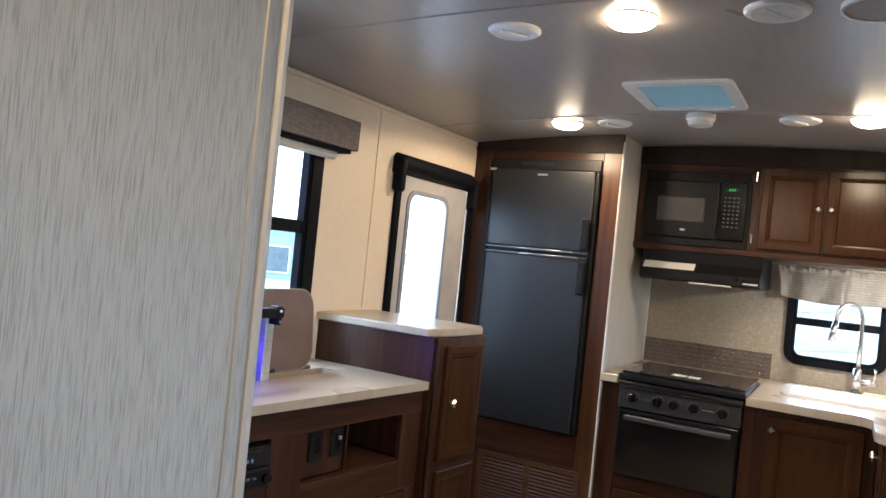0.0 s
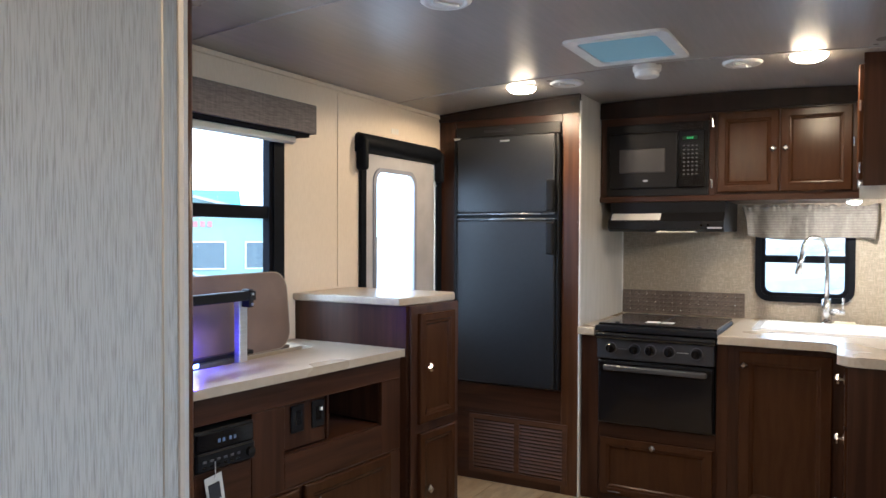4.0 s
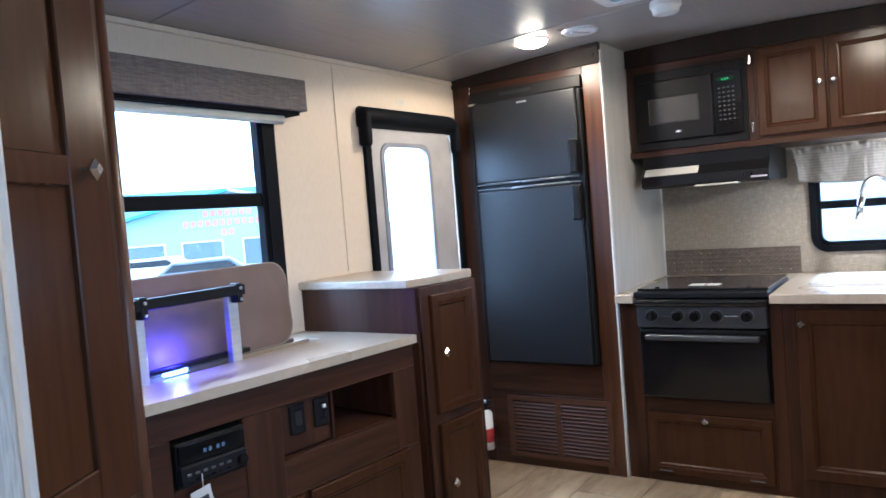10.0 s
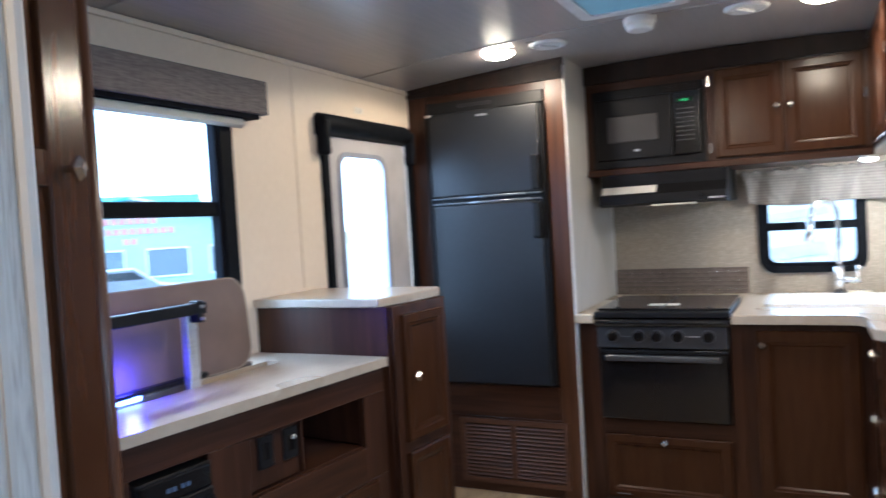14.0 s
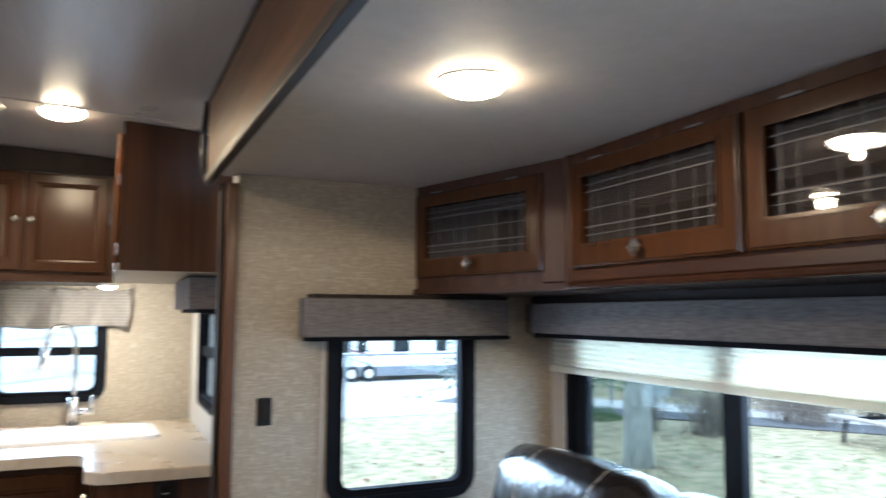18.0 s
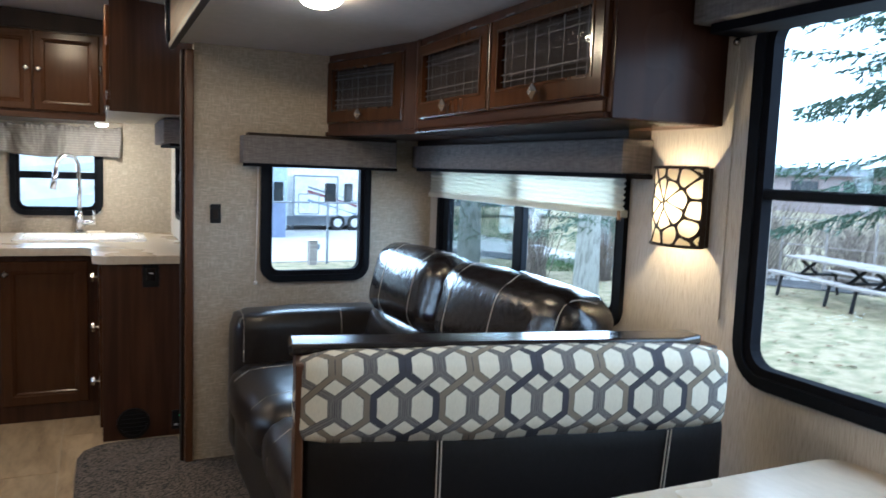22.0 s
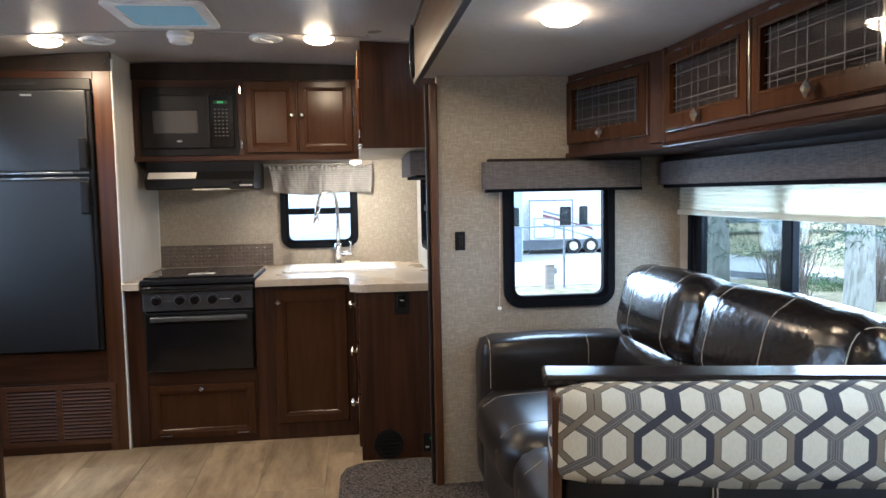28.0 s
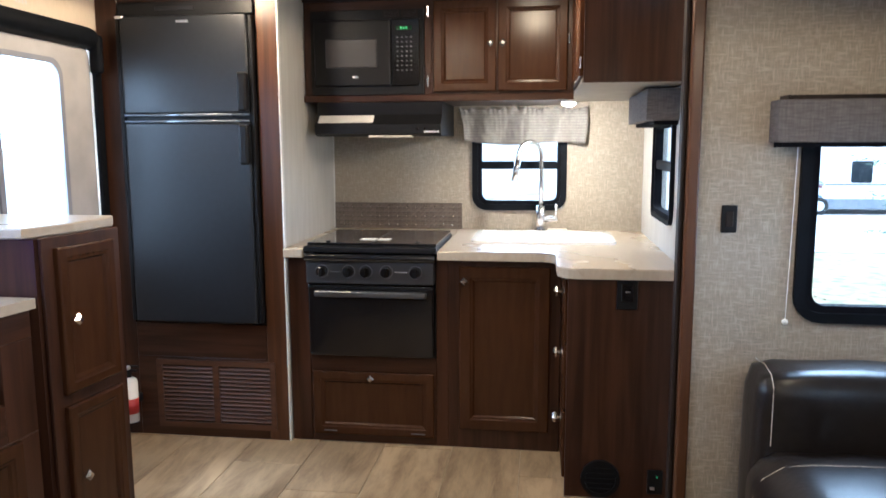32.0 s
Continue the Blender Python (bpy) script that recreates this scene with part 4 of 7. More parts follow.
for u in (-0.873, -0.755, -0.678, -0.588, -0.461):
    kn = part("control_knob", joined(rod((u, 3.674, 0.790), (u, 3.645, 0.790), 0.025, 20, 0.021), bx(u - 0.005, u + 0.005, 3.634, 3.650, 0.769, 0.811, 0.002)), BLACK_GLOSS, st)
    part("knob_bezel", frame_ring([(u + 0.030 * math.cos(k * math.tau / 20), 0.790 + 0.030 * math.sin(k * math.tau / 20)) for k in range(20)], [(u + 0.026 * math.cos(k * math.tau / 20), 0.790 + 0.026 * math.sin(k * math.tau / 20)) for k in range(20)], 0.0, 0.003), KNOB_RIM, st, "", facing((0, 3.672, 0), (0, -1)))
part("panel_mark", bx(-0.553, -0.497, 3.6712, 3.6722, 0.788, 0.792), STEEL, st)
part("panel_mark", bx(-0.838, -0.790, 3.6712, 3.6722, 0.786, 0.790), mat("dim_marks", (0.15, 0.15, 0.15), 0.5), st)
od = part("oven_door", bx(-0.940, -0.386, 3.675, 3.73, 0.412, 0.728, 0.006, 2), BLACK_GLOSS, st)
part("door_handle", bx(-0.908, -0.412, 3.650, 3.676, 0.678, 0.705, 0.008, 3), mat("grey_oven_handle", (0.10, 0.10, 0.105), 0.3, 0.5), od, "dark grey oven handle")
part("door_edge", bx(-0.936, -0.390, 3.672, 3.676, 0.712, 0.724, 0.001), BLACK, od)

bsp = thing("mosaic_backsplash", (-0.70, YB, 0.888), "bronze mosaic tile backsplash behind the stove", "backsplash")
part("bed", bx(-1.040, -0.348, YB - 0.008, YB - 0.0005, 0.888, 1.026), MOSAIC_BED, bsp)
rnd = random.Random(5)
tile_me = None
nu, nv = 28, 6
for i in range(nu):
    for j in range(nv):
        du, dv = 0.692 / nu, 0.138 / nv
        z = YB - 0.009
        if tile_me is None:
            tile_me = mesh_from("mosaic_tile", bx(-du * 0.44, du * 0.44, -0.003, 0.003, -dv * 0.43, dv * 0.43, 0.0015), MOSAIC)
        t = new("mosaic_tile", tile_me)
        t.parent = bsp
        t.matrix_parent_inverse = Matrix.Translation(-WORLD_AT[bsp.name])
        t.location = (-1.040 + du * (i + 0.5), z - rnd.choice((0, 0, 0.0015)), 0.888 + dv * (j + 0.5))
for i in range(1, 14):
    for j in (1, 3, 5):
        part("stud", ball((-1.040 + 0.0494 * i, YB - 0.013, 0.888 + 0.023 * j), 0.0055, 8, (1, 0.6, 1)), CHROME, bsp)

# ---- kitchen wall cabinets ----
YU = 4.03
MU = facing((0, YU, 0), (0, -1))
uc = thing("kitchen_wall_cabinet", (-0.42, 4.25, 1.53), "walnut wall cabinet with microwave bay and two doors", "cabinet")
part("side_left", bx(-1.040, -1.005, YU, YB, 1.53, 1.985, 0.002), WOOD, uc)
part("mid_stile", bx(-0.472, -0.440, YU, YB, 1.53, 1.985, 0.002), WOOD, uc)
part("top_rail", bx(-1.005, -0.472, YU, YU + 0.02, 1.945, 1.985, 0.002), WOOD_H, uc)
part("bottom_rail", bx(-1.045, 0.205, YU - 0.006, YB, 1.53, 1.562, 0.003), WOOD_H, uc)
part("carcass", bx(-0.440, 0.205, YU + 0.002, YB, 1.562, 1.985), WOOD, uc)
part("moulding", roof_strip(-1.042, 0.195, YU - 0.012, YU + 0.03, 1.985, 0.004), DARK_TRIM, uc)
leaf_door(uc, -0.428, -0.143, 1.572, 1.975, MU, (-0.167, 1.782), fr=0.052)
leaf_door(uc, -0.135, 0.175, 1.572, 1.975, MU, (-0.111, 1.782), fr=0.052)
for u, v in ((-0.455, 1.93), (-0.455, 1.62), (0.182, 1.80)):
    part("hinge", rod((u, YU - 0.008, v - 0.022), (u, YU - 0.008, v + 0.022), 0.0045, 8), CHROME, uc, "nickel hinge")
mw = thing("microwave_oven", (-0.74, 4.2, 1.562), "black built-in microwave oven with keypad", "microwave")
part("body", bx(-1.004, -0.473, YU + 0.004, 4.45, 1.563, 1.944), BLACK, mw)
part("surround", frame_ring([(-1.003, 1.564), (-0.474, 1.564), (-0.474, 1.943), (-1.003, 1.943)], [(-0.985, 1.60), (-0.49, 1.60), (-0.49, 1.90), (-0.985, 1.90)], -0.006, 0.012), BLACK, mw, "", MU)
md = part("door", bx(-0.985, -0.625, YU - 0.028, YU + 0.004, 1.602, 1.898, 0.006, 2), BLACK, mw)
part("door_window", bx(-0.930, -0.688, YU - 0.030, YU - 0.026, 1.685, 1.812, 0.004), mat("grey_mesh_window", (0.060, 0.058, 0.060), 0.3), md)
part("badge", ball((-0.79, YU - 0.029, 1.642), 0.010, 12, (1.6, 0.2, 0.6)), STEEL, md)
kp = part("control_panel", bx(-0.622, -0.490, YU - 0.026, YU + 0.004, 1.602, 1.898, 0.004), BLACK_GLOSS, mw)
part("display", bx(-0.600, -0.525, YU - 0.0268, YU - 0.0258, 1.848, 1.868), mat("dark_display", (0.01, 0.03, 0.015), 0.2), kp)
part("clock_digits", joined(*[bx(-0.578 + 0.012 * k, -0.571 + 0.012 * k, YU - 0.0275, YU - 0.0268, 1.853, 1.863) for k in range(3)]), GREEN_GLOW, kp, "lit green digits")
for i in range(4):
    for j in range(8):
        part("key", bx(-0.597 + 0.021 * i, -0.587 + 0.021 * i, YU - 0.0278, YU - 0.0258, 1.668 + 0.021 * j, 1.6735 + 0.021 * j, 0.001), mat("grey_keys", (0.13, 0.13, 0.13), 0.5) if i + j == 0 else bpy.data.materials["grey_keys"], kp)
for u0 in (-0.66, -0.575):
    g = part("vent_grille", bx(u0, u0 + 0.075, YU - 0.0135, YU - 0.011, 1.908, 1.938), DARK_TRIM, mw)
    for k in range(4):
        part("slot", bx(u0 + 0.006, u0 + 0.069, YU - 0.0155, YU - 0.0135, 1.911 + 0.007 * k, 1.9145 + 0.007 * k), BLACK, g)

rh = thing("range_hood", (-0.68, 4.2, 1.39), "black slim range hood with a white label", "range hood")
hp = [(3.985, 1.384), (3.985, 1.426), (4.035, 1.472), (4.03, 1.529), (4.49, 1.529), (4.49, 1.376), (4.02, 1.372)]
part("hood", loft([[(x, y, z) for y, z in hp] for x in (-0.985, -0.392)]), BLACK, rh)
part("white_label", loft([[(x, 3.991, 1.4335), (x, 4.029, 1.4685), (x, 4.0285, 1.4692), (x, 3.9905, 1.4342)] for x in (-0.972, -0.71)]), PAPER, rh, "white paper label")
part("light_lens", bx(-0.73, -0.53, 3.99, 4.06, 1.367, 1.376, 0.002), mat("hood_light_lens", (0.75, 0.72, 0.65), 0.3), rh)
for u in (-0.50, -0.465):
    part("button", rod((u, 3.986, 1.406), (u, 3.981, 1.406), 0.006, 10), BLACK_GLOSS, rh)
part("corner_plate", bx(-0.47, -0.40, 3.9838, 3.9852, 1.388, 1.396), STEEL, rh)

sc = thing("side_wall_cabinet", (0.39, 3.9, 1.55), "walnut wall cabinet over the peninsula", "cabinet")
part("end_panel", roof_strip(0.212, 0.482, 3.305, 3.32, 1.548, 0.004), WOOD, sc)
part("end_panel_rear", bx(0.482, XR, 3.305, 3.32, 1.548, 1.99), WOOD, sc)
part("carcass", roof_strip(0.215, XR - 0.001, 3.32, YB - 0.001, 1.562, 0.006), WOOD, sc)
part("underside", bx(0.205, XR - 0.001, 3.308, YB - 0.001, 1.548, 1.562, 0.002), mat("pale_cabinet_underside", (0.27, 0.235, 0.19), 0.5), sc, "pale cabinet underside")
MSC = facing((0.212, 0, 0), (-1, 0))
for u0, u1 in ((-3.66, -3.325), (-4.01, -3.67)):
    d = part("door", raised_panel(u0, u1, 1.572, 2.02, 0.019, 0.05), WOOD_DOOR, sc, "", MSC)
    for v in (1.62, 1.86):
        part("hinge", rod((u1 - 0.001, v - 0.020, 0.010), (u1 - 0.001, v + 0.020, 0.010), 0.0045, 8), CHROME, d, "nickel hinge", MSC)
ul = thing("under_cabinet_lamp", (0.185, 4.06, 1.53), "small lit round lamp under the wall cabinet", "lamp")
part("housing", rod((0.185, 4.06, 1.53), (0.185, 4.06, 1.518), 0.034, 20), WHITE, ul)
part("lens", ball((0.185, 4.06, 1.518), 0.033, 16, (1, 1, 0.5)), BULB_GLOW, ul, "lit lens", None, True)

# gathered curtain over the sink window: ruffled heading, soft folds, turned-in lower corners
cv = bmesh.new()
nx, nz = 140, 16
vv = []
for j in range(nz + 1):
    row = []
    f = j / nz
    head = max(0.0, 1 - f / 0.16)
    for i in range(nx + 1):
        s = i / nx
        x = -0.362 + 0.655 * s + 0.006 * math.sin(19 * s + 3 * f) + 0.030 * f * (1 - s) ** 4 - 0.012 * f * s
        fold = math.sin(27 * s + 1.8 * math.sin(5 * s + 1) + 0.8 * f)
        ruffle = math.sin(120 * s + 4 * math.sin(21 * s)) * (0.0010 + 0.0055 * head) * (1 - 0.9 * f)
        pinch = 0.010 * math.exp(-((f - 0.17) / 0.06) ** 2)
        depth = 0.030 + (0.003 + 0.012 * f) * fold + ruffle - pinch + 0.006 * math.sin(11 * s + 2) * f + 0.004 * noise.noise(Vector((s * 22, f * 5, 0)))
        seam = 0.008 * math.exp(-((s - 0.52) / 0.012) ** 2) * f
        zz = 1.516 + 0.006 * head * math.sin(60 * s + 2 * math.sin(17 * s)) - f * (0.186 - 0.005 * math.sin(9 * s + 1) - 0.010 * s - 0.022 * (1 - s) ** 9)
        row.append(cv.verts.new((x, YB - 0.020 - depth + seam, zz)))
    vv.append(row)
for j in range(nz):
    for i in range(nx):
        cv.faces.new((vv[j][i], vv[j][i + 1], vv[j + 1][i + 1], vv[j + 1][i]))
cu = solo("sink_curtain", cv, STRIPE_CLOTH, "short gathered striped grey curtain over the sink window", "curtain", smooth=True)
sm = cu.modifiers.new("thickness", "SOLIDIFY")
sm.thickness = 0.002
sm.offset = 1
solo("curtain_rod", rod((-0.36, YB - 0.03, 1.50), (0.285, YB - 0.03, 1.50), 0.007), WHITE, "thin white curtain rod", "rod")

# ---- entertainment cabinet, set at a slight angle ----
EO, EN = (-1.455, 1.41), (0.9936, -0.113)
ME = facing((EO[0], EO[1], 0), EN)
en = thing("entertainment_cabinet", (-1.6, 1.95, 0), "long walnut low cabinet with niche and two doors", "cabinet")
part("face_upper_rail", bx(-0.05, 1.03, 0.803, 0.886, -0.02, 0.0, 0.002), WOOD_H, en, "", ME)
part("face_left", bx(-0.05, 0.08, 0.53, 0.803, -0.02, 0.0, 0.002), WOOD_H, en, "", ME)
part("face_mid", bx(0.30, 0.435, 0.53, 0.803, -0.02, 0.002, 0.002), WOOD, en, "", ME)
part("face_right", bx(0.92, 1.03, 0.53, 0.803, -0.02, 0.0, 0.002), WOOD, en, "", ME)
part("face_lower_rail", bx(0.435, 0.92, 0.53, 0.640, -0.02, 0.0, 0.002), WOOD_H, en, "", ME)
part("face_stereo_rail", bx(0.08, 0.30, 0.53, 0.668, -0.02, 0.0, 0.002), WOOD_H, en, "", ME)
part("face_base", bx(-0.05, 1.03, 0.0, 0.53, -0.02, 0.0, 0.002), WOOD, en, "", ME)
part("niche_back", bx(0.43, 0.93, 0.64, 0.82, -0.37, -0.35), WOOD, en, "", ME)
part("niche_floor", bx(0.43, 0.93, 0.630, 0.642, -0.35, -0.02), WOOD_H, en, "", ME)
part("niche_side", bx(0.92, 0.93, 0.65, 0.82, -0.35, -0.02), WOOD, en, "", ME)
part("niche_divider", bx(0.64, 0.65, 0.65, 0.803, -0.35, -0.012), WOOD, en, "", ME)
part("outlet_panel", bx(0.435, 0.64, 0.65, 0.803, -0.035, -0.022), WOOD, en, "", ME)
part("top_carcass", bx(-0.05, 1.03, 0.815, 0.886, -0.22, -0.02), WOOD, en, "", ME)
leaf_door(en, 0.035, 0.487, 0.03, 0.525, ME, (0.435, 0.472), name="door")
leaf_door(en, 0.512, 0.955, 0.03, 0.528, ME, (0.556, 0.469), name="door")
for u0 in (0.480, 0.574):
    o = thing("black_outlet", ME @ Vector((u0 + 0.03, 0.71, -0.02)), "black wall outlet in the cabinet niche", "outlet")
    part("plate", bx(u0, u0 + 0.058, 0.700, 0.790, -0.0225, -0.014, 0.003), BLACK, o, "", ME)
    part("socket", bx(u0 + 0.016, u0 + 0.042, 0.723, 0.773, -0.015, -0.011, 0.002), BLACK_GLOSS, o, "", ME)
part("plug", bx(0.602, 0.614, 0.756, 0.768, -0.012, -0.004, 0.002), WHITE, o, "small pale plug", ME)
MES = ME @ Matrix.Translation((0.004, -0.014, 0))
so = thing("car_stereo", ME @ Vector((0.19, 0.68, 0)), "black stereo with lit blue display and keys", "stereo")
part("body", bx(0.082, 0.298, 0.684, 0.803, -0.10, 0.008, 0.003), BLACK, so, "", MES)
part("face_upper", bx(0.088, 0.292, 0.745, 0.798, 0.008, 0.016, 0.003), BLACK_GLOSS, so, "", MES)
part("face_lower", bx(0.086, 0.294, 0.690, 0.742, 0.008, 0.020, 0.004), BLACK, so, "", MES)
part("display_digits", joined(*[bx(a, a + 0.009, 0.764, 0.775, 0.0162, 0.0170) for a in (0.160, 0.176, 0.200, 0.216)]), mat("pale_blue_digits", (0.12, 0.17, 0.28), 0.4), so, "pale blue display digits", MES)
part("dial", rod((0.272, 0.714, 0.018), (0.272, 0.714, 0.032), 0.014, 18), BLACK_GLOSS, so, "", MES)
for k in range(6):
    part("button", bx(0.104 + 0.024 * k, 0.117 + 0.024 * k, 0.715, 0.722, 0.0195, 0.0225, 0.001), KNOB_RIM, so, "", MES)
    part("button", bx(0.104 + 0.024 * k, 0.117 + 0.024 * k, 0.699, 0.705, 0.0195, 0.0215, 0.001), BLACK_GLOSS, so, "", MES)
tg = thing("hang_tag", ME @ Vector((0.14, 0.53, 0.03)), "white price tag with a dark picture, hung from the stereo", "tag")
part("card", bx(0.108, 0.168, 0.525, 0.663, 0.026, 0.0268), PAPER, tg, "", ME @ Matrix.Translation((0.14, 0.66, 0)) @ Matrix.Rotation(radians(9), 4, "Z") @ Matrix.Translation((-0.14, -0.66, 0)))
part("picture", bx(0.117, 0.157, 0.590, 0.640, 0.0270, 0.0276), mat("dark_print", (0.03, 0.03, 0.035), 0.5), tg, "", ME @ Matrix.Translation((0.14, 0.66, 0)) @ Matrix.Rotation(radians(9), 4, "Z") @ Matrix.Translation((-0.14, -0.66, 0)))
part("string", tube([ME @ Vector((0.148, 0.70, 0.024)), ME @ Vector((0.146, 0.67, 0.028)), ME @ Vector((0.144, 0.65, 0.028))], 0.0012, 5), WHITE, tg)

# its stone top, with the long slot of the television lift
fe = lambda s, w: (EO[0] - 0.113 * -s + 0.9936 * w, EO[1] + 0.9936 * s - 0.113 * w)
p0, p1 = fe(-0.16, 0.022), fe(1.03, 0.022)
et = thing("stone_worktop", (-1.6, 1.9, 0.87), "pale stone-look top with a slot for the television lift", "worktop")
part("front_slab", loft([[(p0[0], p0[1], z), (p1[0], p1[1], z), (-1.655, p1[1] + 0.012, z), (-1.655, p0[1], z)] for z in (0.886, 0.915)]), STONE, et)
part("rear_slab", loft([[(-1.715, 1.2, z), (-1.715, 2.44, z), (XL, 2.44, z), (XL, 1.2, z)] for z in (0.886, 0.915)]), STONE, et)
part("slot_end", loft([[(-1.655, 2.300, z), (-1.655, 2.442, z), (-1.715, 2.442, z), (-1.715, 2.300, z)] for z in (0.886, 0.915)]), STONE, et)
part("slot_lining", bx(-1.715, -1.655, 1.2, 2.300, 0.82, 0.83), DARK_TRIM, et)
li = thing("lift_lid", (-1.74, 1.8, 0.916), "brown hinged lid standing open behind the lift", "lid")
LM = Matrix.Translation((-1.722, 0, 0.925)) @ Matrix.Rotation(radians(-5), 4, "Y") @ facing((0, 0, 0), (1, 0))
part("board", prism(rrect(1.22, 2.232, -0.004, 0.284, 0.070, 6), -0.009, 0.009), BOARD, li, "", LM)
part("edge_band", frame_ring(rrect(1.217, 2.235, -0.007, 0.287, 0.072, 6), rrect(1.221, 2.231, -0.003, 0.283, 0.069, 6), -0.0095, 0.0095), mat("pale_edge_band", (0.33, 0.27, 0.20), 0.5), li, "", LM)
part("hinge", rod((-1.722, 1.25, 0.922), (-1.722, 2.23, 0.922), 0.007, 10), mat("dull_hinge_metal", (0.10, 0.075, 0.06), 0.7), li, "long metal hinge")
tl = thing("television_lift", (-1.62, 1.73, 0.92), "raised television lift frame with silver posts", "television lift")
part("top_bar", bx(-1.645, -1.610, 1.535, 1.935, 1.128, 1.160, 0.003), BLACK, tl)
for y0, y1 in ((1.545, 1.588), (1.890, 1.930)):
    part("post", bx(-1.672, -1.645, y0, y1, 0.83, 1.154, 0.003), STEEL, tl, "satin aluminium post")
    part("bracket", bx(-1.646, -1.6085, y0 + 0.009, y1 - 0.009, 1.104, 1.166, 0.003), BLACK, tl)
    for z in (1.115, 1.150):
        part("bolt", rod((-1.607, (y0 + y1) / 2, z), (-1.602, (y0 + y1) / 2, z), 0.005, 8), STEEL, tl)
part("lower_bar", bx(-1.700, -1.672, 1.30, 1.99, 0.93, 0.945, 0.004), BLACK, tl)
le = thing("blue_led", (-1.655, 1.70, 0.92), "glowing blue light strip on the cabinet top", "light")
part("lens", prism(rrect(-0.040, 0.040, -0.011, 0.011, 0.010, 4), 0.0, 0.018), BLUE_GLOW, le, "", Matrix.Translation((-1.688, 1.703, 0.918)) @ Matrix.Rotation(radians(85), 4, "Z"))

# ---- tall narrow cabinet beside the entry ----
TO = (-1.305, 2.455)
MT = facing((TO[0], TO[1], 0), EN)
ta = thing("entry_cabinet", (-1.6, 2.6, 0), "narrow walnut cabinet with two small doors by the entry", "cabinet")
q = [(-1.322, 2.447), (-1.286, 2.775), (XL + 0.001, 2.775), (XL + 0.001, 2.447)]
part("carcass", prism(q, 0.0, 1.077), WOOD, ta)
part("face", bx(0.0, 0.325, 0.0, 1.077, -0.012, 0.0, 0.002), WOOD, ta, "", MT)
leaf_door(ta, 0.042, 0.280, 0.612, 1.045, MT, (0.078, 0.834), fr=0.045)
leaf_door(ta, 0.042, 0.280, 0.06, 0.575, MT, (0.076, 0.357), fr=0.045)
tq = [(-1.345, 2.432), (-1.300, 2.60), (-1.292, 2.79), (-1.318, 2.835), (XL + 0.001, 2.845), (XL + 0.001, 2.432)]
tp = prism(tq, 1.077, 1.108)
bmesh.ops.bevel(tp, geom=[e for e in tp.edges if abs(e.verts[0].co.z - e.verts[1].co.z) < 0.001], offset=0.006, segments=3, affect="EDGES", profile=0.5)
solo("entry_worktop", tp, STONE, "pale stone-look top of the entry cabinet", "worktop")

# ---- pantry ----
PO, PN = (-1.150, 1.222), (0.883, 0.47)
MPA = facing((PO[0], PO[1], 0), PN)
pa = thing("pantry_cabinet", (-1.2, 0.9, 0), "tall walnut pantry with stacked panelled doors", "cabinet")
part("face", bx(-0.62, 0.0, 0.0, 2.06, -0.02, 0.0, 0.004), WOOD, pa, "", MPA)
part("end_panel", bx(-0.02, 0.0, 0.0, 2.03, -0.70, -0.02, 0.002), WOOD, pa, "", MPA)
d = part("door", bx(-0.57, -0.075, 0.835, 2.02, 0.0, 0.008), WOOD_DOOR, pa, "tall door with two sunk panels", MPA)
for u0, u1 in ((-0.57, -0.485), (-0.20, -0.075)):
    part("stile", bx(u0, u1, 0.835, 2.02, 0.0, 0.019, 0.003), WOOD_DOOR, d, "", MPA)
for v0, v1 in ((1.945, 2.02), (1.432, 1.488), (0.835, 0.925)):
    part("rail", bx(-0.4855, -0.1995, v0, v1, 0.0, 0.0188, 0.003), WOOD_DOOR, d, "", MPA)
part("corner_post", rod((-0.012, 0.0, -0.006), (-0.012, 2.06, -0.006), 0.016, 16), WOOD_POST, pa, "glossy rounded corner post", MPA, True)
diamond_knob((-0.155, 1.462, 0.019), MPA, d, 0.020)
leaf_door(pa, -0.57, -0.075, 0.08, 0.815, MPA, fr=0.085)


# ---- overhead cabinets of the slide-out ----
XO = 1.252
MO = facing((XO, 0, 0), (-1, 0))


def plaid(parent, u0, u1, v0, v1, m, seed):
    """Smoked pane with frosted plaid lines."""
    p = part("glass_pane", bx(u0, u1, v0, v1, 0.004, 0.007), TINTED, parent, "smoked glass with frosted plaid lines", m)
    part("pane_backing", bx(u0, u1, v0, v1, 0.0005, 0.0015), PANE_BACK, parent, "", m)
    w, h = u1 - u0, v1 - v0
    for f, t in ((0.05, 0.004), (0.13, 0.0025), (0.30, 0.003), (0.40, 0.004), (0.55, 0.0025), (0.70, 0.0035), (0.84, 0.0025), (0.93, 0.004)):
        part("etched_line", bx(u0 + f * w - t / 2, u0 + f * w + t / 2, v0, v1, 0.0072, 0.0078), ETCH, parent, "", m)
    for f, t in ((0.13, 0.002), (0.25, 0.003), (0.52, 0.002), (0.78, 0.003), (0.89, 0.002)):
        part("etched_line", bx(u0, u1, v0 + f * h - t / 2, v0 + f * h + t / 2, 0.0079, 0.0084), ETCH, parent, "", m)


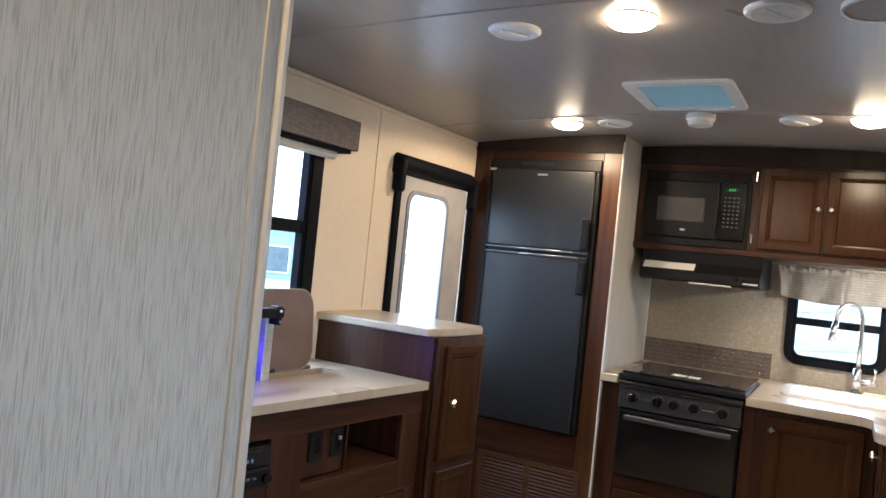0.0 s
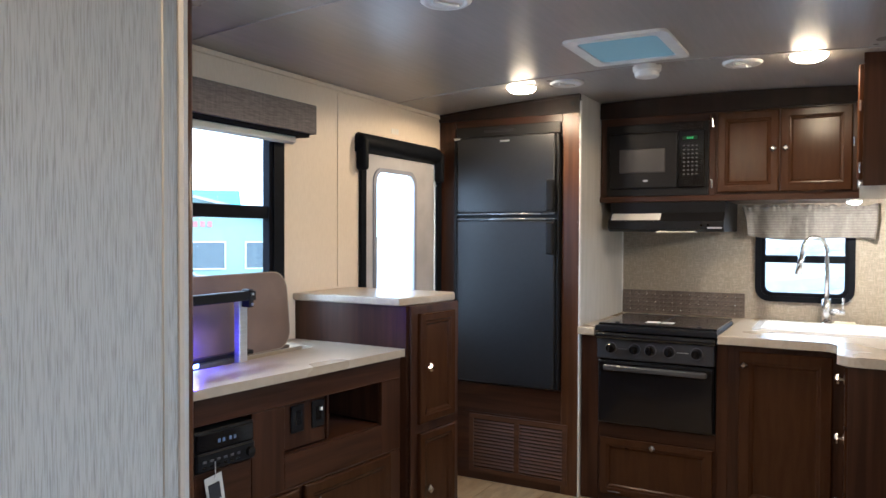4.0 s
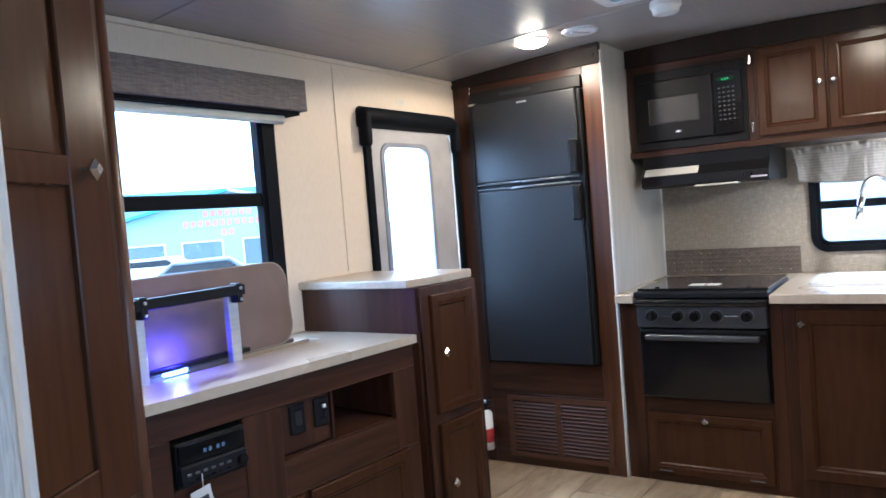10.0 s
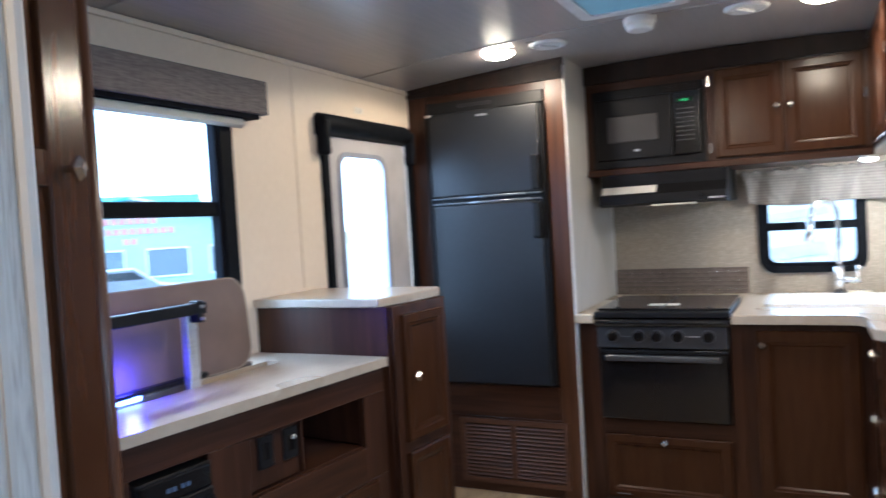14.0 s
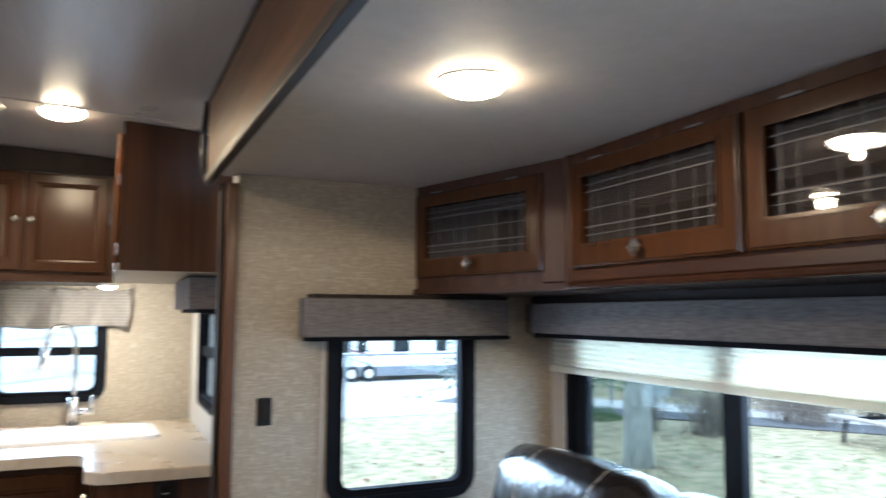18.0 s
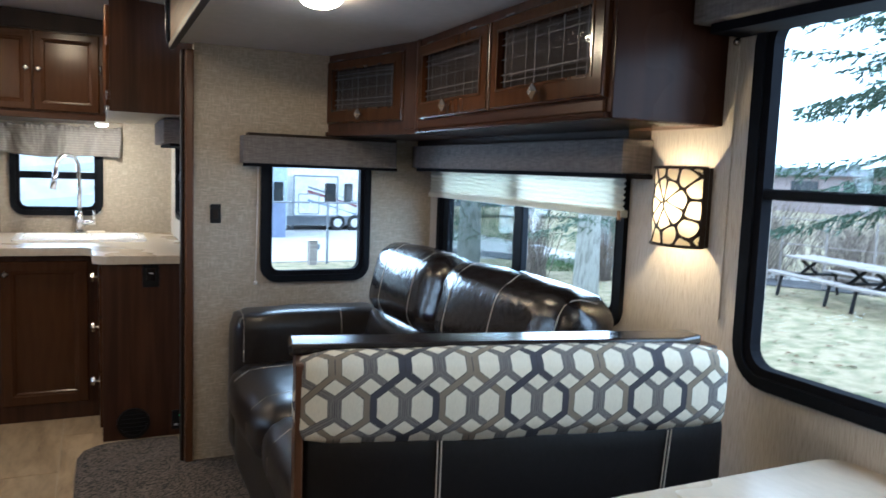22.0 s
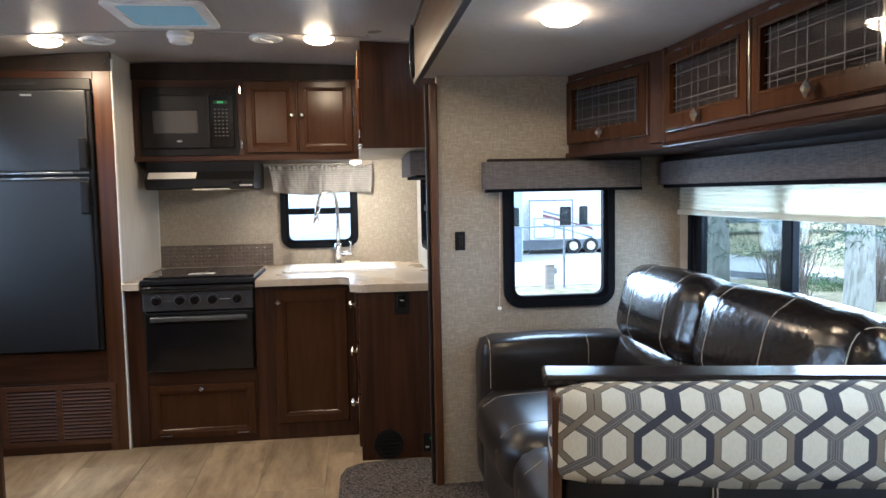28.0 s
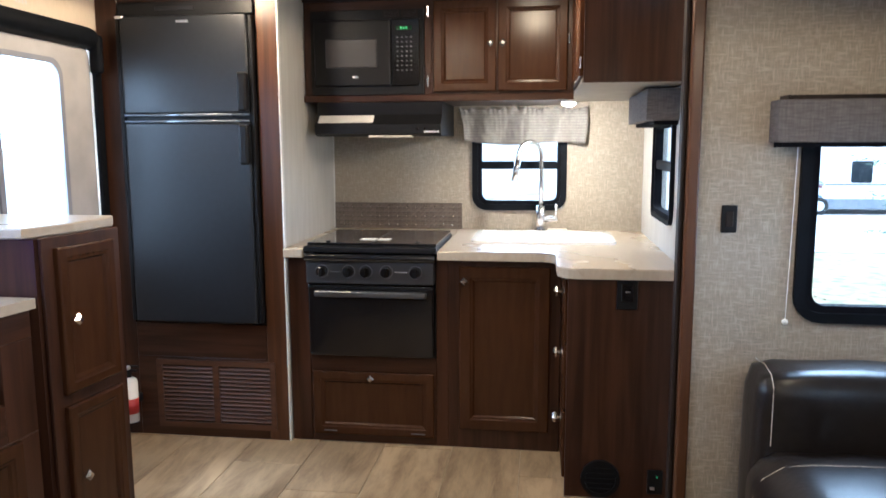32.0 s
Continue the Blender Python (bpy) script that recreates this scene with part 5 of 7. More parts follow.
def glazed_door(parent, u0, u1, v0, v1, m, ku, seed):
    loops_o = [(u0, v0), (u1, v0), (u1, v1), (u0, v1)]
    f, fb, ft = 0.052, 0.058, 0.044
    inner = [(u0 + f, v0 + fb), (u1 - f, v0 + fb), (u1 - f, v1 - ft), (u0 + f, v1 - ft)]
    e = 0.007
    d = part("door", frame_ring([(u0 + e, v0 + e), (u1 - e, v0 + e), (u1 - e, v1 - e), (u0 + e, v1 - e)], inner, 0.001, 0.020), WOOD_DOOR, parent, "", m)
    slope = [[(u0 + q, v0 + q, w), (u1 - q, v0 + q, w), (u1 - q, v1 - q, w), (u0 + q, v1 - q, w)] for q, w in ((0.0, 0.001), (0.0, 0.012), (0.0025, 0.015), (0.0065, 0.0165), (0.0068, 0.001))]
    part("edge_moulding", loft(slope, False, False), EDGE, d, "", m)
    part("bead", frame_ring([(u0 + f - 0.008, v0 + fb - 0.008), (u1 - f + 0.008, v0 + fb - 0.008), (u1 - f + 0.008, v1 - ft + 0.008), (u0 + f - 0.008, v1 - ft + 0.008)], inner, 0.018, 0.023), EDGE, d, "", m)
    plaid(d, u0 + f, u1 - f, v0 + fb, v1 - ft, m, seed)
    diamond_knob((ku, v0 + 0.032, 0.020), m, d, 0.021)
    for k in (0.2, 0.8):
        uu = u0 + k * (u1 - u0)
        part("hinge", bx(uu - 0.024, uu + 0.024, v1 - 0.004, v1 + 0.001, 0.0195, 0.0215, 0.001), KNOB_RIM, d, "satin grey hinge", m)
    return d


oc = thing("overhead_cabinet", (1.42, 1.54, 1.48), "walnut overhead cabinet with two plaid glass doors", "cabinet")
part("carcass", bx(XO, XS - 0.001, 1.0, 2.165, 1.484, 1.814, 0.002), WOOD, oc)
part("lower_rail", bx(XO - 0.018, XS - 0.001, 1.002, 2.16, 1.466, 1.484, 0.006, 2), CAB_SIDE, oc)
part("face_rail", bx(XO - 0.010, XO, 1.02, 2.15, 1.484, 1.514, 0.003), WOOD_H, oc)
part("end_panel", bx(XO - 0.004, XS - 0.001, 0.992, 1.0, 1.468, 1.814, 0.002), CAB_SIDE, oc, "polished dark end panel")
part("junction_post", bx(XO - 0.010, XO + 0.012, 2.156, 2.180, 1.468, 1.814, 0.006, 3), WOOD, oc)
glazed_door(oc, -2.140, -1.590, 1.518, 1.784, MO, -1.865, 1)
glazed_door(oc, -1.578, -1.014, 1.518, 1.784, MO, -1.292, 2)
CN = (-0.962, -0.273)
CO = (XO + 0.010, 2.180)
dv = Vector((-0.273, 0.962)).normalized()
CL = 0.640
MC = facing((CO[0] + dv[0] * CL, CO[1] + dv[1] * CL, 0), CN)
cc = thing("corner_overhead_cabinet", (1.35, 2.45, 1.48), "angled walnut corner cabinet with a plaid glass door", "cabinet")
cq = [(CO[0], CO[1]), (CO[0] + dv[0] * CL, 2.795), (XS - 0.001, 2.795), (XS - 0.001, CO[1])]
part("carcass", prism(cq, 1.484, 1.814), WOOD, cc)
part("lower_rail", prism([(p[0] - 0.012 * (i < 2), p[1]) for i, p in enumerate(cq)], 1.466, 1.484), WOOD_H, cc)
part("stile", bx(CL - 0.085, CL - 0.004, 1.486, 1.812, 0.0, 0.012, 0.004), WOOD, cc, "", MC)
glazed_door(cc, 0.012, CL - 0.088, 1.518, 1.784, MC, 0.285, 3)

# ---- sofa ----


def cushion(x0, x1, y0, y1, z0, z1, r=0.05, puff=0.02, n=9):
    """Soft rounded block, its faces swelling outwards."""
    bm = bmesh.new()
    bmesh.ops.create_cube(bm, size=2)
    bmesh.ops.subdivide_edges(bm, edges=bm.edges[:], cuts=n, use_grid_fill=True)
    hx, hy, hz = (x1 - x0) / 2, (y1 - y0) / 2, (z1 - z0) / 2
    r = min(r, hx * 0.95, hy * 0.95, hz * 0.95)
    for v in bm.verts:
        q = v.co.copy()
        p = Vector((q.x * hx, q.y * hy, q.z * hz))
        core = Vector((max(-hx + r, min(hx - r, p.x)), max(-hy + r, min(hy - r, p.y)), max(-hz + r, min(hz - r, p.z))))
        d = p - core
        if d.length > 1e-6:
            p = core + d.normalized() * r
        fx, fy, fz = 1 - q.x ** 2, 1 - q.y ** 2, 1 - q.z ** 2
        p += Vector((q.x * puff * max(fy, 0) * max(fz, 0) * (abs(q.x) > 0.99), q.y * puff * max(fx, 0) * max(fz, 0) * (abs(q.y) > 0.99), q.z * puff * max(fx, 0) * max(fy, 0) * (abs(q.z) > 0.99)))
        wob = 0.004 * noise.noise(Vector((p.x + x0, p.y + y0, p.z + z0)) * 9)
        p += Vector((wob, wob, wob))
        v.co = p
    bm.transform(Matrix.Translation(((x0 + x1) / 2, (y0 + y1) / 2, (z0 + z1) / 2)))
    return bm


sf = thing("sofa", (1.1, 1.95, 0.055), "espresso bonded-leather sofa with pale stitching", "sofa")
part("base", bx(0.72, 1.50, 1.15, 2.74, 0.09, 0.30, 0.02, 2), LEATHER, sf)
for x in (0.76, 1.44):
    for y in (1.25, 2.64):
        part("foot", bx(x - 0.025, x + 0.025, y - 0.025, y + 0.025, 0.055, 0.09), BLACK, sf)
part("front_apron", cushion(0.655, 0.73, 1.15, 2.62, 0.10, 0.38, 0.03, 0.01), LEATHER_SEAT, sf, "", None, True)
BT = Matrix.Translation((1.30, 0, 0.50)) @ Matrix.Rotation(radians(14), 4, "Y") @ Matrix.Translation((-1.30, 0, -0.50))
YJ = 1.93
for y0, y1 in ((1.155, YJ), (YJ, 2.60)):
    part("seat_cushion", cushion(0.625, 1.25, y0, y1, 0.31, 0.53, 0.085, 0.015), LEATHER_SEAT, sf, "", None, True)
    part("lower_back_cushion", cushion(1.17, 1.40, y0, y1, 0.47, 0.76, 0.07, 0.02), LEATHER, sf, "", BT, True)
    part("upper_back_cushion", cushion(1.135, 1.36, y0, y1, 0.70, 1.012, 0.085, 0.014), LEATHER, sf, "", BT, True)
part("far_arm", cushion(0.662, 1.32, 2.575, 2.775, 0.10, 0.722, 0.045, 0.01), LEATHER_SEAT, sf, "", None, True)


def stitch(points, name="stitching"):
    part(name, tube(points, 0.0016, 5), THREAD, sf)


def hug(target, centre, y, a0, a1, n=18):
    """Points on a part's surface, in the upright plane at y, looking out from the centre."""
    me = target.data
    tree = BVHTree.FromPolygons([v.co for v in me.vertices], [p.vertices for p in me.polygons])
    out = []
    for k in range(n + 1):
        a = radians(a0 + (a1 - a0) * k / n)
        d = Vector((-math.cos(a), 0, math.sin(a)))
        hit = tree.ray_cast(Vector((centre[0], y, centre[1])) + d * 0.6, -d)
        if hit[0] is not None:
            out.append(hit[0] + d * 0.0008)
    return out


for p in [o for o in sf.children if o.name.startswith("upper_back")]:
    ya, yb = min(v.co.y for v in p.data.vertices), max(v.co.y for v in p.data.vertices)
    for f in ((0.26, 0.70) if ya > 1.5 else (0.06, 0.42, 0.80)):
        stitch(hug(p, (1.30, 0.86), ya + f * (yb - ya), -75, 125))
for p in [o for o in sf.children if o.name.startswith("seat_cushion")]:
    ya, yb = min(v.co.y for v in p.data.vertices), max(v.co.y for v in p.data.vertices)
    for f in (0.25, 0.75):
        stitch(hug(p, (0.93, 0.42), ya + f * (yb - ya), -25, 150))
stitch([(0.690, 2.572, 0.53 + 0.02 * k) for k in range(9)] + [(0.690, 2.60, 0.720), (0.690, 2.66, 0.729), (0.690, 2.75, 0.722)])
stitch([(1.10, 2.572, 0.53 + 0.02 * k) for k in range(9)] + [(1.10, 2.60, 0.722), (1.10, 2.66, 0.731), (1.10, 2.75, 0.722)])

# ---- dinette bench with patterned back ----


def lattice_cloth(name, p=0.0713, run=0.038, trans=0.053, u_off=0.0, v_off=0.0, y_front=0.0, z_mid=0.0):
    """Printed upholstery: tall pale hexagons between crossing strands of four colours, by the cloth's own x and z, carried on round its edges."""
    m = bpy.data.materials.new(name)
    m.use_nodes = True
    nt = m.node_tree
    b = nt.nodes["Principled BSDF"]
    b.inputs["Roughness"].default_value = 0.85
    tc = nt.nodes.new("ShaderNodeTexCoord")
    sep = nt.nodes.new("ShaderNodeSeparateXYZ")
    nt.links.new(tc.outputs["Object"], sep.inputs[0])

    def op(kind, a, c=None):
        n = nt.nodes.new("ShaderNodeMath")
        n.operation = kind
        for i, s in enumerate((a, c)):
            if s is None:
                continue
            if isinstance(s, (int, float)):
                n.inputs[i].default_value = s
            else:
                nt.links.new(s, n.inputs[i])
        return n.outputs[0]

    def pick(flag, a, c):
        """a where the flag is 1, else c."""
        return op("ADD", op("MULTIPLY", flag, a), op("MULTIPLY", op("SUBTRACT", 1.0, flag), c))

    per = run + trans
    xu = op("ADD", op("DIVIDE", op("ADD", sep.outputs["X"], u_off), p), 41.5)
    wrap = op("MAXIMUM", op("SUBTRACT", sep.outputs["Y"], y_front), 0.0)
    upper = op("SUBTRACT", op("MULTIPLY", op("GREATER_THAN", sep.outputs["Z"], z_mid), 2.0), 1.0)
    along = op("ADD", sep.outputs["Z"], op("MULTIPLY", wrap, op("MULTIPLY", upper, 0.75)))
    zu = op("ADD", op("DIVIDE", op("ADD", along, v_off), per), 20.0)
    cell, f = op("FLOOR", xu), op("FRACT", xu)
    row = op("FLOOR", zu)
    odd = op("MODULO", row, 2.0)
    zz = op("MULTIPLY", op("FRACT", zu), per)
    w = op("DIVIDE", op("MAXIMUM", op("SUBTRACT", zz, run), 0.0), trans)
    in_run = op("LESS_THAN", zz, run)
    right = op("GREATER_THAN", f, 0.5)
    near = op("ADD", cell, right)
    side = op("SUBTRACT", op("MULTIPLY", op("SUBTRACT", 1.0, right), 2.0), 1.0)
    run_id = pick(odd, op("ADD", near, side), near)
    run_d = op("MULTIPLY", pick(right, op("SUBTRACT", 1.0, f), f), p)
    d1 = op("MULTIPLY", op("ABSOLUTE", op("SUBTRACT", f, w)), p * 0.596)
    d2 = op("MULTIPLY", op("ABSOLUTE", op("SUBTRACT", op("SUBTRACT", 1.0, f), w)), p * 0.596)
    over = op("LESS_THAN", d1, 0.0075)
    id1 = pick(odd, op("ADD", cell, 1.0), cell)
    id2 = pick(odd, cell, op("ADD", cell, 1.0))
    tr_id = pick(over, id1, id2)
    tr_d = pick(over, d1, d2)
    band = pick(in_run, op("LESS_THAN", run_d, 0.0137), op("LESS_THAN", tr_d, 0.0075))
    idx = op("MODULO", pick(in_run, run_id, tr_id), 4.0)
    # distance from the strand's own middle line
    mid = pick(in_run, op("ABSOLUTE", op("SUBTRACT", run_d, 0.00685)), tr_d)
    edge = op("GREATER_THAN", mid, 0.0059)
    thin = op("MULTIPLY", op("GREATER_THAN", mid, 0.0022), op("LESS_THAN", mid, 0.0034))
    grey = op("MODULO", idx, 2.0)
    dark = op("LESS_THAN", idx, 0.5)
    tone = nt.nodes.new("ShaderNodeMixRGB")
    tone.inputs[1].default_value, tone.inputs[2].default_value = (0.175, 0.145, 0.105, 1), (0.040, 0.040, 0.050, 1)
    nt.links.new(dark, tone.inputs[0])
    tone2 = nt.nodes.new("ShaderNodeMixRGB")
    tone2.inputs[2].default_value = (0.150, 0.140, 0.128, 1)
    nt.links.new(grey, tone2.inputs[0])
    nt.links.new(tone.outputs[0], tone2.inputs[1])
    lined = nt.nodes.new("ShaderNodeMixRGB")
    lined.inputs[2].default_value = (0.030, 0.029, 0.031, 1)
    nt.links.new(op("MAXIMUM", op("MULTIPLY", edge, 0.8), op("MULTIPLY", thin, op("MULTIPLY", grey, 0.85))), lined.inputs[0])
    nt.links.new(tone2.outputs[0], lined.inputs[1])
    weave = nt.nodes.new("ShaderNodeTexNoise")
    mp = nt.nodes.new("ShaderNodeMapping")
    mp.inputs["Scale"].default_value = (700, 100, 120)
    nt.links.new(tc.outputs["Object"], mp.inputs[0])
    weave.inputs["Scale"].default_value = 1.0
    nt.links.new(mp.outputs[0], weave.inputs["Vector"])
    pale = nt.nodes.new("ShaderNodeValToRGB")
    pale.color_ramp.elements[0].color, pale.color_ramp.elements[1].color = (0.48, 0.45, 0.35, 1), (0.67, 0.635, 0.51, 1)
    nt.links.new(weave.outputs[0], pale.inputs[0])
    mix = nt.nodes.new("ShaderNodeMixRGB")
    nt.links.new(band, mix.inputs[0])
    nt.links.new(pale.outputs[0], mix.inputs[1])
    nt.links.new(lined.outputs[0], mix.inputs[2])
    nt.links.new(mix.outputs[0], b.inputs["Base Color"])
    bp = nt.nodes.new("ShaderNodeBump")
    bp.inputs["Strength"].default_value, bp.inputs["Distance"].default_value = 0.25, 0.001
    nt.links.new(weave.outputs[0], bp.inputs["Height"])
    nt.links.new(bp.outputs[0], b.inputs["Normal"])
    return m


HEX = lattice_cloth("hexagon_lattice_upholstery", p=0.0690, run=0.0368, trans=0.0513, u_off=0.0088, v_off=0.1256, y_front=0.968, z_mid=0.87)
BENCH_AT = Vector((0.515, 1.016, 0.055))
db = thing("dinette_bench", (0.505, 1.062, 0.055), "dinette bench with hexagon-print back over black vinyl", "bench")
db.rotation_euler = (0, 0, radians(-11.6))
db.location = BENCH_AT
part("end_panel", bx(0.503, 0.520, 0.985, 1.125, 0.055, 0.949, 0.004, 2), WOOD_POST, db)
part("rear_board", bx(0.520, 1.47, 1.062, 1.125, 0.055, 0.949, 0.003), WOOD, db)
part("seat_base", bx(0.53, 1.58, 0.62, 1.085, 0.055, 0.36, 0.003), WOOD, db)
part("seat_cushion", cushion(0.525, 1.585, 0.58, 0.97, 0.36, 0.48, 0.04, 0.01), VINYL, db, "black vinyl seat cushion", None, True)
part("lower_back", cushion(0.522, 1.460, 0.990, 1.062, 0.47, 0.81, 0.03, 0.006), VINYL, db, "black vinyl lower back", None, True)
part("patterned_back", cushion(0.506, 1.450, 0.970, 1.062, 0.782, 0.962, 0.035, 0.008, 14), HEX, db, "hexagon-print upholstered back", None, True)
for x in (0.79, 0.798, 1.31, 1.318):
    part("stitching", tube([(x - 0.02 * k / 8 * (x > 1), 0.985, 0.782 - 0.035 * k) for k in range(9)], 0.0016, 5), THREAD, db)
cap = prism([(0.492, 1.045), (1.37, 1.045), (1.435, 1.075), (1.435, 1.135), (0.492, 1.135)], 0.949, 0.973)
bmesh.ops.bevel(cap, geom=cap.edges[:], offset=0.007, segments=2, affect="EDGES", profile=0.5)
part("cap", cap, mat("polished_black_cap", (0.016, 0.012, 0.011), 0.16), db, "dark polished wooden cap")
tb = thing("dinette_table", (1.1, 0.2, 0.055), "pale stone-look dinette table", "table")
tt = prism(rrect(0.66, XS - 0.01, -0.18, 0.592, 0.05, 4), 0.722, 0.752)
part("tabletop", tt, STONE, tb)
part("leg", joined(rod((0.98, 0.2, 0.055), (0.98, 0.2, 0.722), 0.035, 18), rod((0.98, 0.2, 0.055), (0.98, 0.2, 0.075), 0.11, 24)), STEEL, tb)

# ---- wall sconce with cut-out leaf screen ----
sn2 = thing("wall_sconce", (1.597, 1.09, 1.16), "lit wall sconce with a dark leaf cut-out screen", "wall lamp")
SY, SZ0, SZ1 = 1.104, 1.156, 1.362


def on_arc(s, z, dr=0.0):
    """s from -1 to 1 round a shallow bowed front."""
    return (XS - 0.016 - 0.056 * math.sqrt(max(1 - s * s, 0)) - dr * (0.3 + 0.7 * (1 - s * s)), SY - 0.091 * s, z)


df = loft([[on_arc(-1 + k / 12, SZ0 + 0.004), on_arc(-1 + k / 12, SZ1 - 0.004), on_arc(-1 + k / 12, SZ1 - 0.004, -0.003), on_arc(-1 + k / 12, SZ0 + 0.004, -0.003)] for k in range(25)])
part("diffuser", df, SHADE_GLOW, sn2, "lit amber diffuser", None, True)
part("back_plate", bx(XS - 0.008, XS - 0.0005, SY - 0.070, SY + 0.070, SZ0 + 0.01, SZ1 - 0.01, 0.002), WHITE, sn2)
rs = random.Random(11)
seeds = []
for ring_r, count, turn in ((0.42, 8, 0.2), (0.95, 12, 0.5), (1.42, 17, 0.1)):
    for k in range(count):
        a = math.tau * (k + turn + rs.uniform(-0.22, 0.22)) / count
        rr = ring_r * rs.uniform(0.88, 1.12)
        c = (rr * math.cos(a), 1.09 + rr * math.sin(a))
        if abs(c[0]) < 1.15 and -0.15 < c[1] < 2.15:
            seeds.append(c)


def clip(poly, px, py, nx_, ny_):
    out = []
    for (ax, ay), (bx_, by_) in zip(poly, poly[1:] + poly[:1]):
        da, dbb = (ax - px) * nx_ + (ay - py) * ny_, (bx_ - px) * nx_ + (by_ - py) * ny_
        if da <= 0:
            out.append((ax, ay))
        if da * dbb < 0:
            f = da / (da - dbb)
            out.append((ax + f * (bx_ - ax), ay + f * (by_ - ay)))
    return out


scr = bmesh.new()
for i, c in enumerate(seeds):
    poly = [(-1, 0), (1, 0), (1, 2), (-1, 2)]
    for j, d in enumerate(seeds):
        if j != i:
            poly = clip(poly, (c[0] + d[0]) / 2, (c[1] + d[1]) / 2, d[0] - c[0], d[1] - c[1])
            if len(poly) < 3:
                break
    if len(poly) < 3:
        continue
    gx, gy = sum(p[0] for p in poly) / len(poly), sum(p[1] for p in poly) / len(poly)
    fine = []
    for (ax, ay), (qx, qy) in zip(poly, poly[1:] + poly[:1]):
        for k in range(3):
            fine.append((ax + (qx - ax) * k / 3, ay + (qy - ay) * k / 3))
    ring = []
    for a, bb in fine:
        L = math.hypot(a - gx, bb - gy)
        near = min(math.hypot(a - p[0], bb - p[1]) for p in poly)
        f = max(0.0, 1 - (0.008 + 0.018 * math.hypot(a, bb - 1.09) + 0.038 * math.exp(-near * 11)) / max(L, 0.01))
        ring.append((gx + (a - gx) * f, gy + (bb - gy) * f))
    o1 = [scr.verts.new(on_arc(a, SZ0 + (SZ1 - SZ0) * bb / 2, 0.004)) for a, bb in fine]
    i1 = [scr.verts.new(on_arc(a, SZ0 + (SZ1 - SZ0) * bb / 2, 0.004)) for a, bb in ring]
    for k in range(len(o1)):
        k2 = (k + 1) % len(o1)
        scr.faces.new((o1[k], o1[k2], i1[k2], i1[k]))
so_ = part("leaf_screen", scr, mat("dark_bronze_metal", (0.035, 0.022, 0.016), 0.4, 0.6), sn2, "dark bronze leaf cut-out screen")
md2 = so_.modifiers.new("thickness", "SOLIDIFY")
md2.thickness = 0.002
for z in (SZ0, SZ1):
    part("rim", tube([on_arc(-1 + k / 10, z, 0.005) for k in range(21)], 0.004, 6), bpy.data.materials["dark_bronze_metal"], sn2)
for s in (-1, 1):
    y = SY - 0.0895 * s
    part("side_wall", bx(XS - 0.030, XS - 0.0005, y - 0.0015, y + 0.0015, SZ0, SZ1), bpy.data.materials["dark_bronze_metal"], sn2)
    part("side_rim", tube([on_arc(s, SZ0, 0.005), on_arc(s, SZ1, 0.005)], 0.004, 6), bpy.data.materials["dark_bronze_metal"], sn2)

# ---- pendant over the table ----
pd = thing("pendant_lamp", (1.055, 0.223, 1.815), "lit pendant lamp with tan shade and cream rim over the table", "lamp")
part("canopy", rod((1.055, 0.223, 1.815), (1.055, 0.223, 1.755), 0.062, 24), CHROME, pd)
PX, PY = 1.055, 0.223


def ring_at(r, z, n=32):
    return [(PX + r * math.cos(k * math.tau / n), PY + r * math.sin(k * math.tau / n), z) for k in range(n)]


part("shade", loft([ring_at(0.06, 1.761), ring_at(0.122, 1.745), ring_at(0.170, 1.703), ring_at(0.167, 1.703), ring_at(0.119, 1.742), ring_at(0.06, 1.758)], False, False), mat("tan_lamp_shade", (0.52, 0.36, 0.22), 0.6), pd, "tan ribbed shade", None, True)
part("rim", loft([ring_at(0.167, 1.694), ring_at(0.177, 1.696), ring_at(0.181, 1.703), ring_at(0.175, 1.709), ring_at(0.167, 1.707), ring_at(0.167, 1.694)], False, False), mat("cream_lamp_rim", (0.74, 0.68, 0.48), 0.5), pd, "cream rim", None, True)
for k in range(6):
    a = math.tau * (k + 0.35) / 6
    part("rib", tube([(PX + r * math.cos(a), PY + r * math.sin(a), z) for r, z in ((0.168, 1.699), (0.150, 1.722), (0.118, 1.741), (0.062, 1.757))], 0.005, 6), mat("dark_lamp_rib", (0.06, 0.04, 0.025), 0.5) if k == 0 else bpy.data.materials["dark_lamp_rib"], pd)
part("glass_bowl", loft([ring_at(0.150, 1.706), ring_at(0.148, 1.694), ring_at(0.138, 1.680), ring_at(0.114, 1.667), ring_at(0.075, 1.658), ring_at(0.020, 1.655)]), BOWL_GLOW, pd, "lit glass bowl", None, True)
part("pull_chain", tube([(1.002, 0.391, 1.700), (1.001, 0.391, 1.675), (0.998, 0.391, 1.655)], 0.0009, 5), WHITE, pd)
part("chain_bead", ball((0.998, 0.391, 1.654), 0.0022, 8), WHITE, pd)

# ---- ceiling fixtures ----


def disc_mesh(x, y, r, n=28):
    return [(x + r * math.cos(k * math.tau / n), y + r * math.sin(k * math.tau / n)) for k in range(n)]


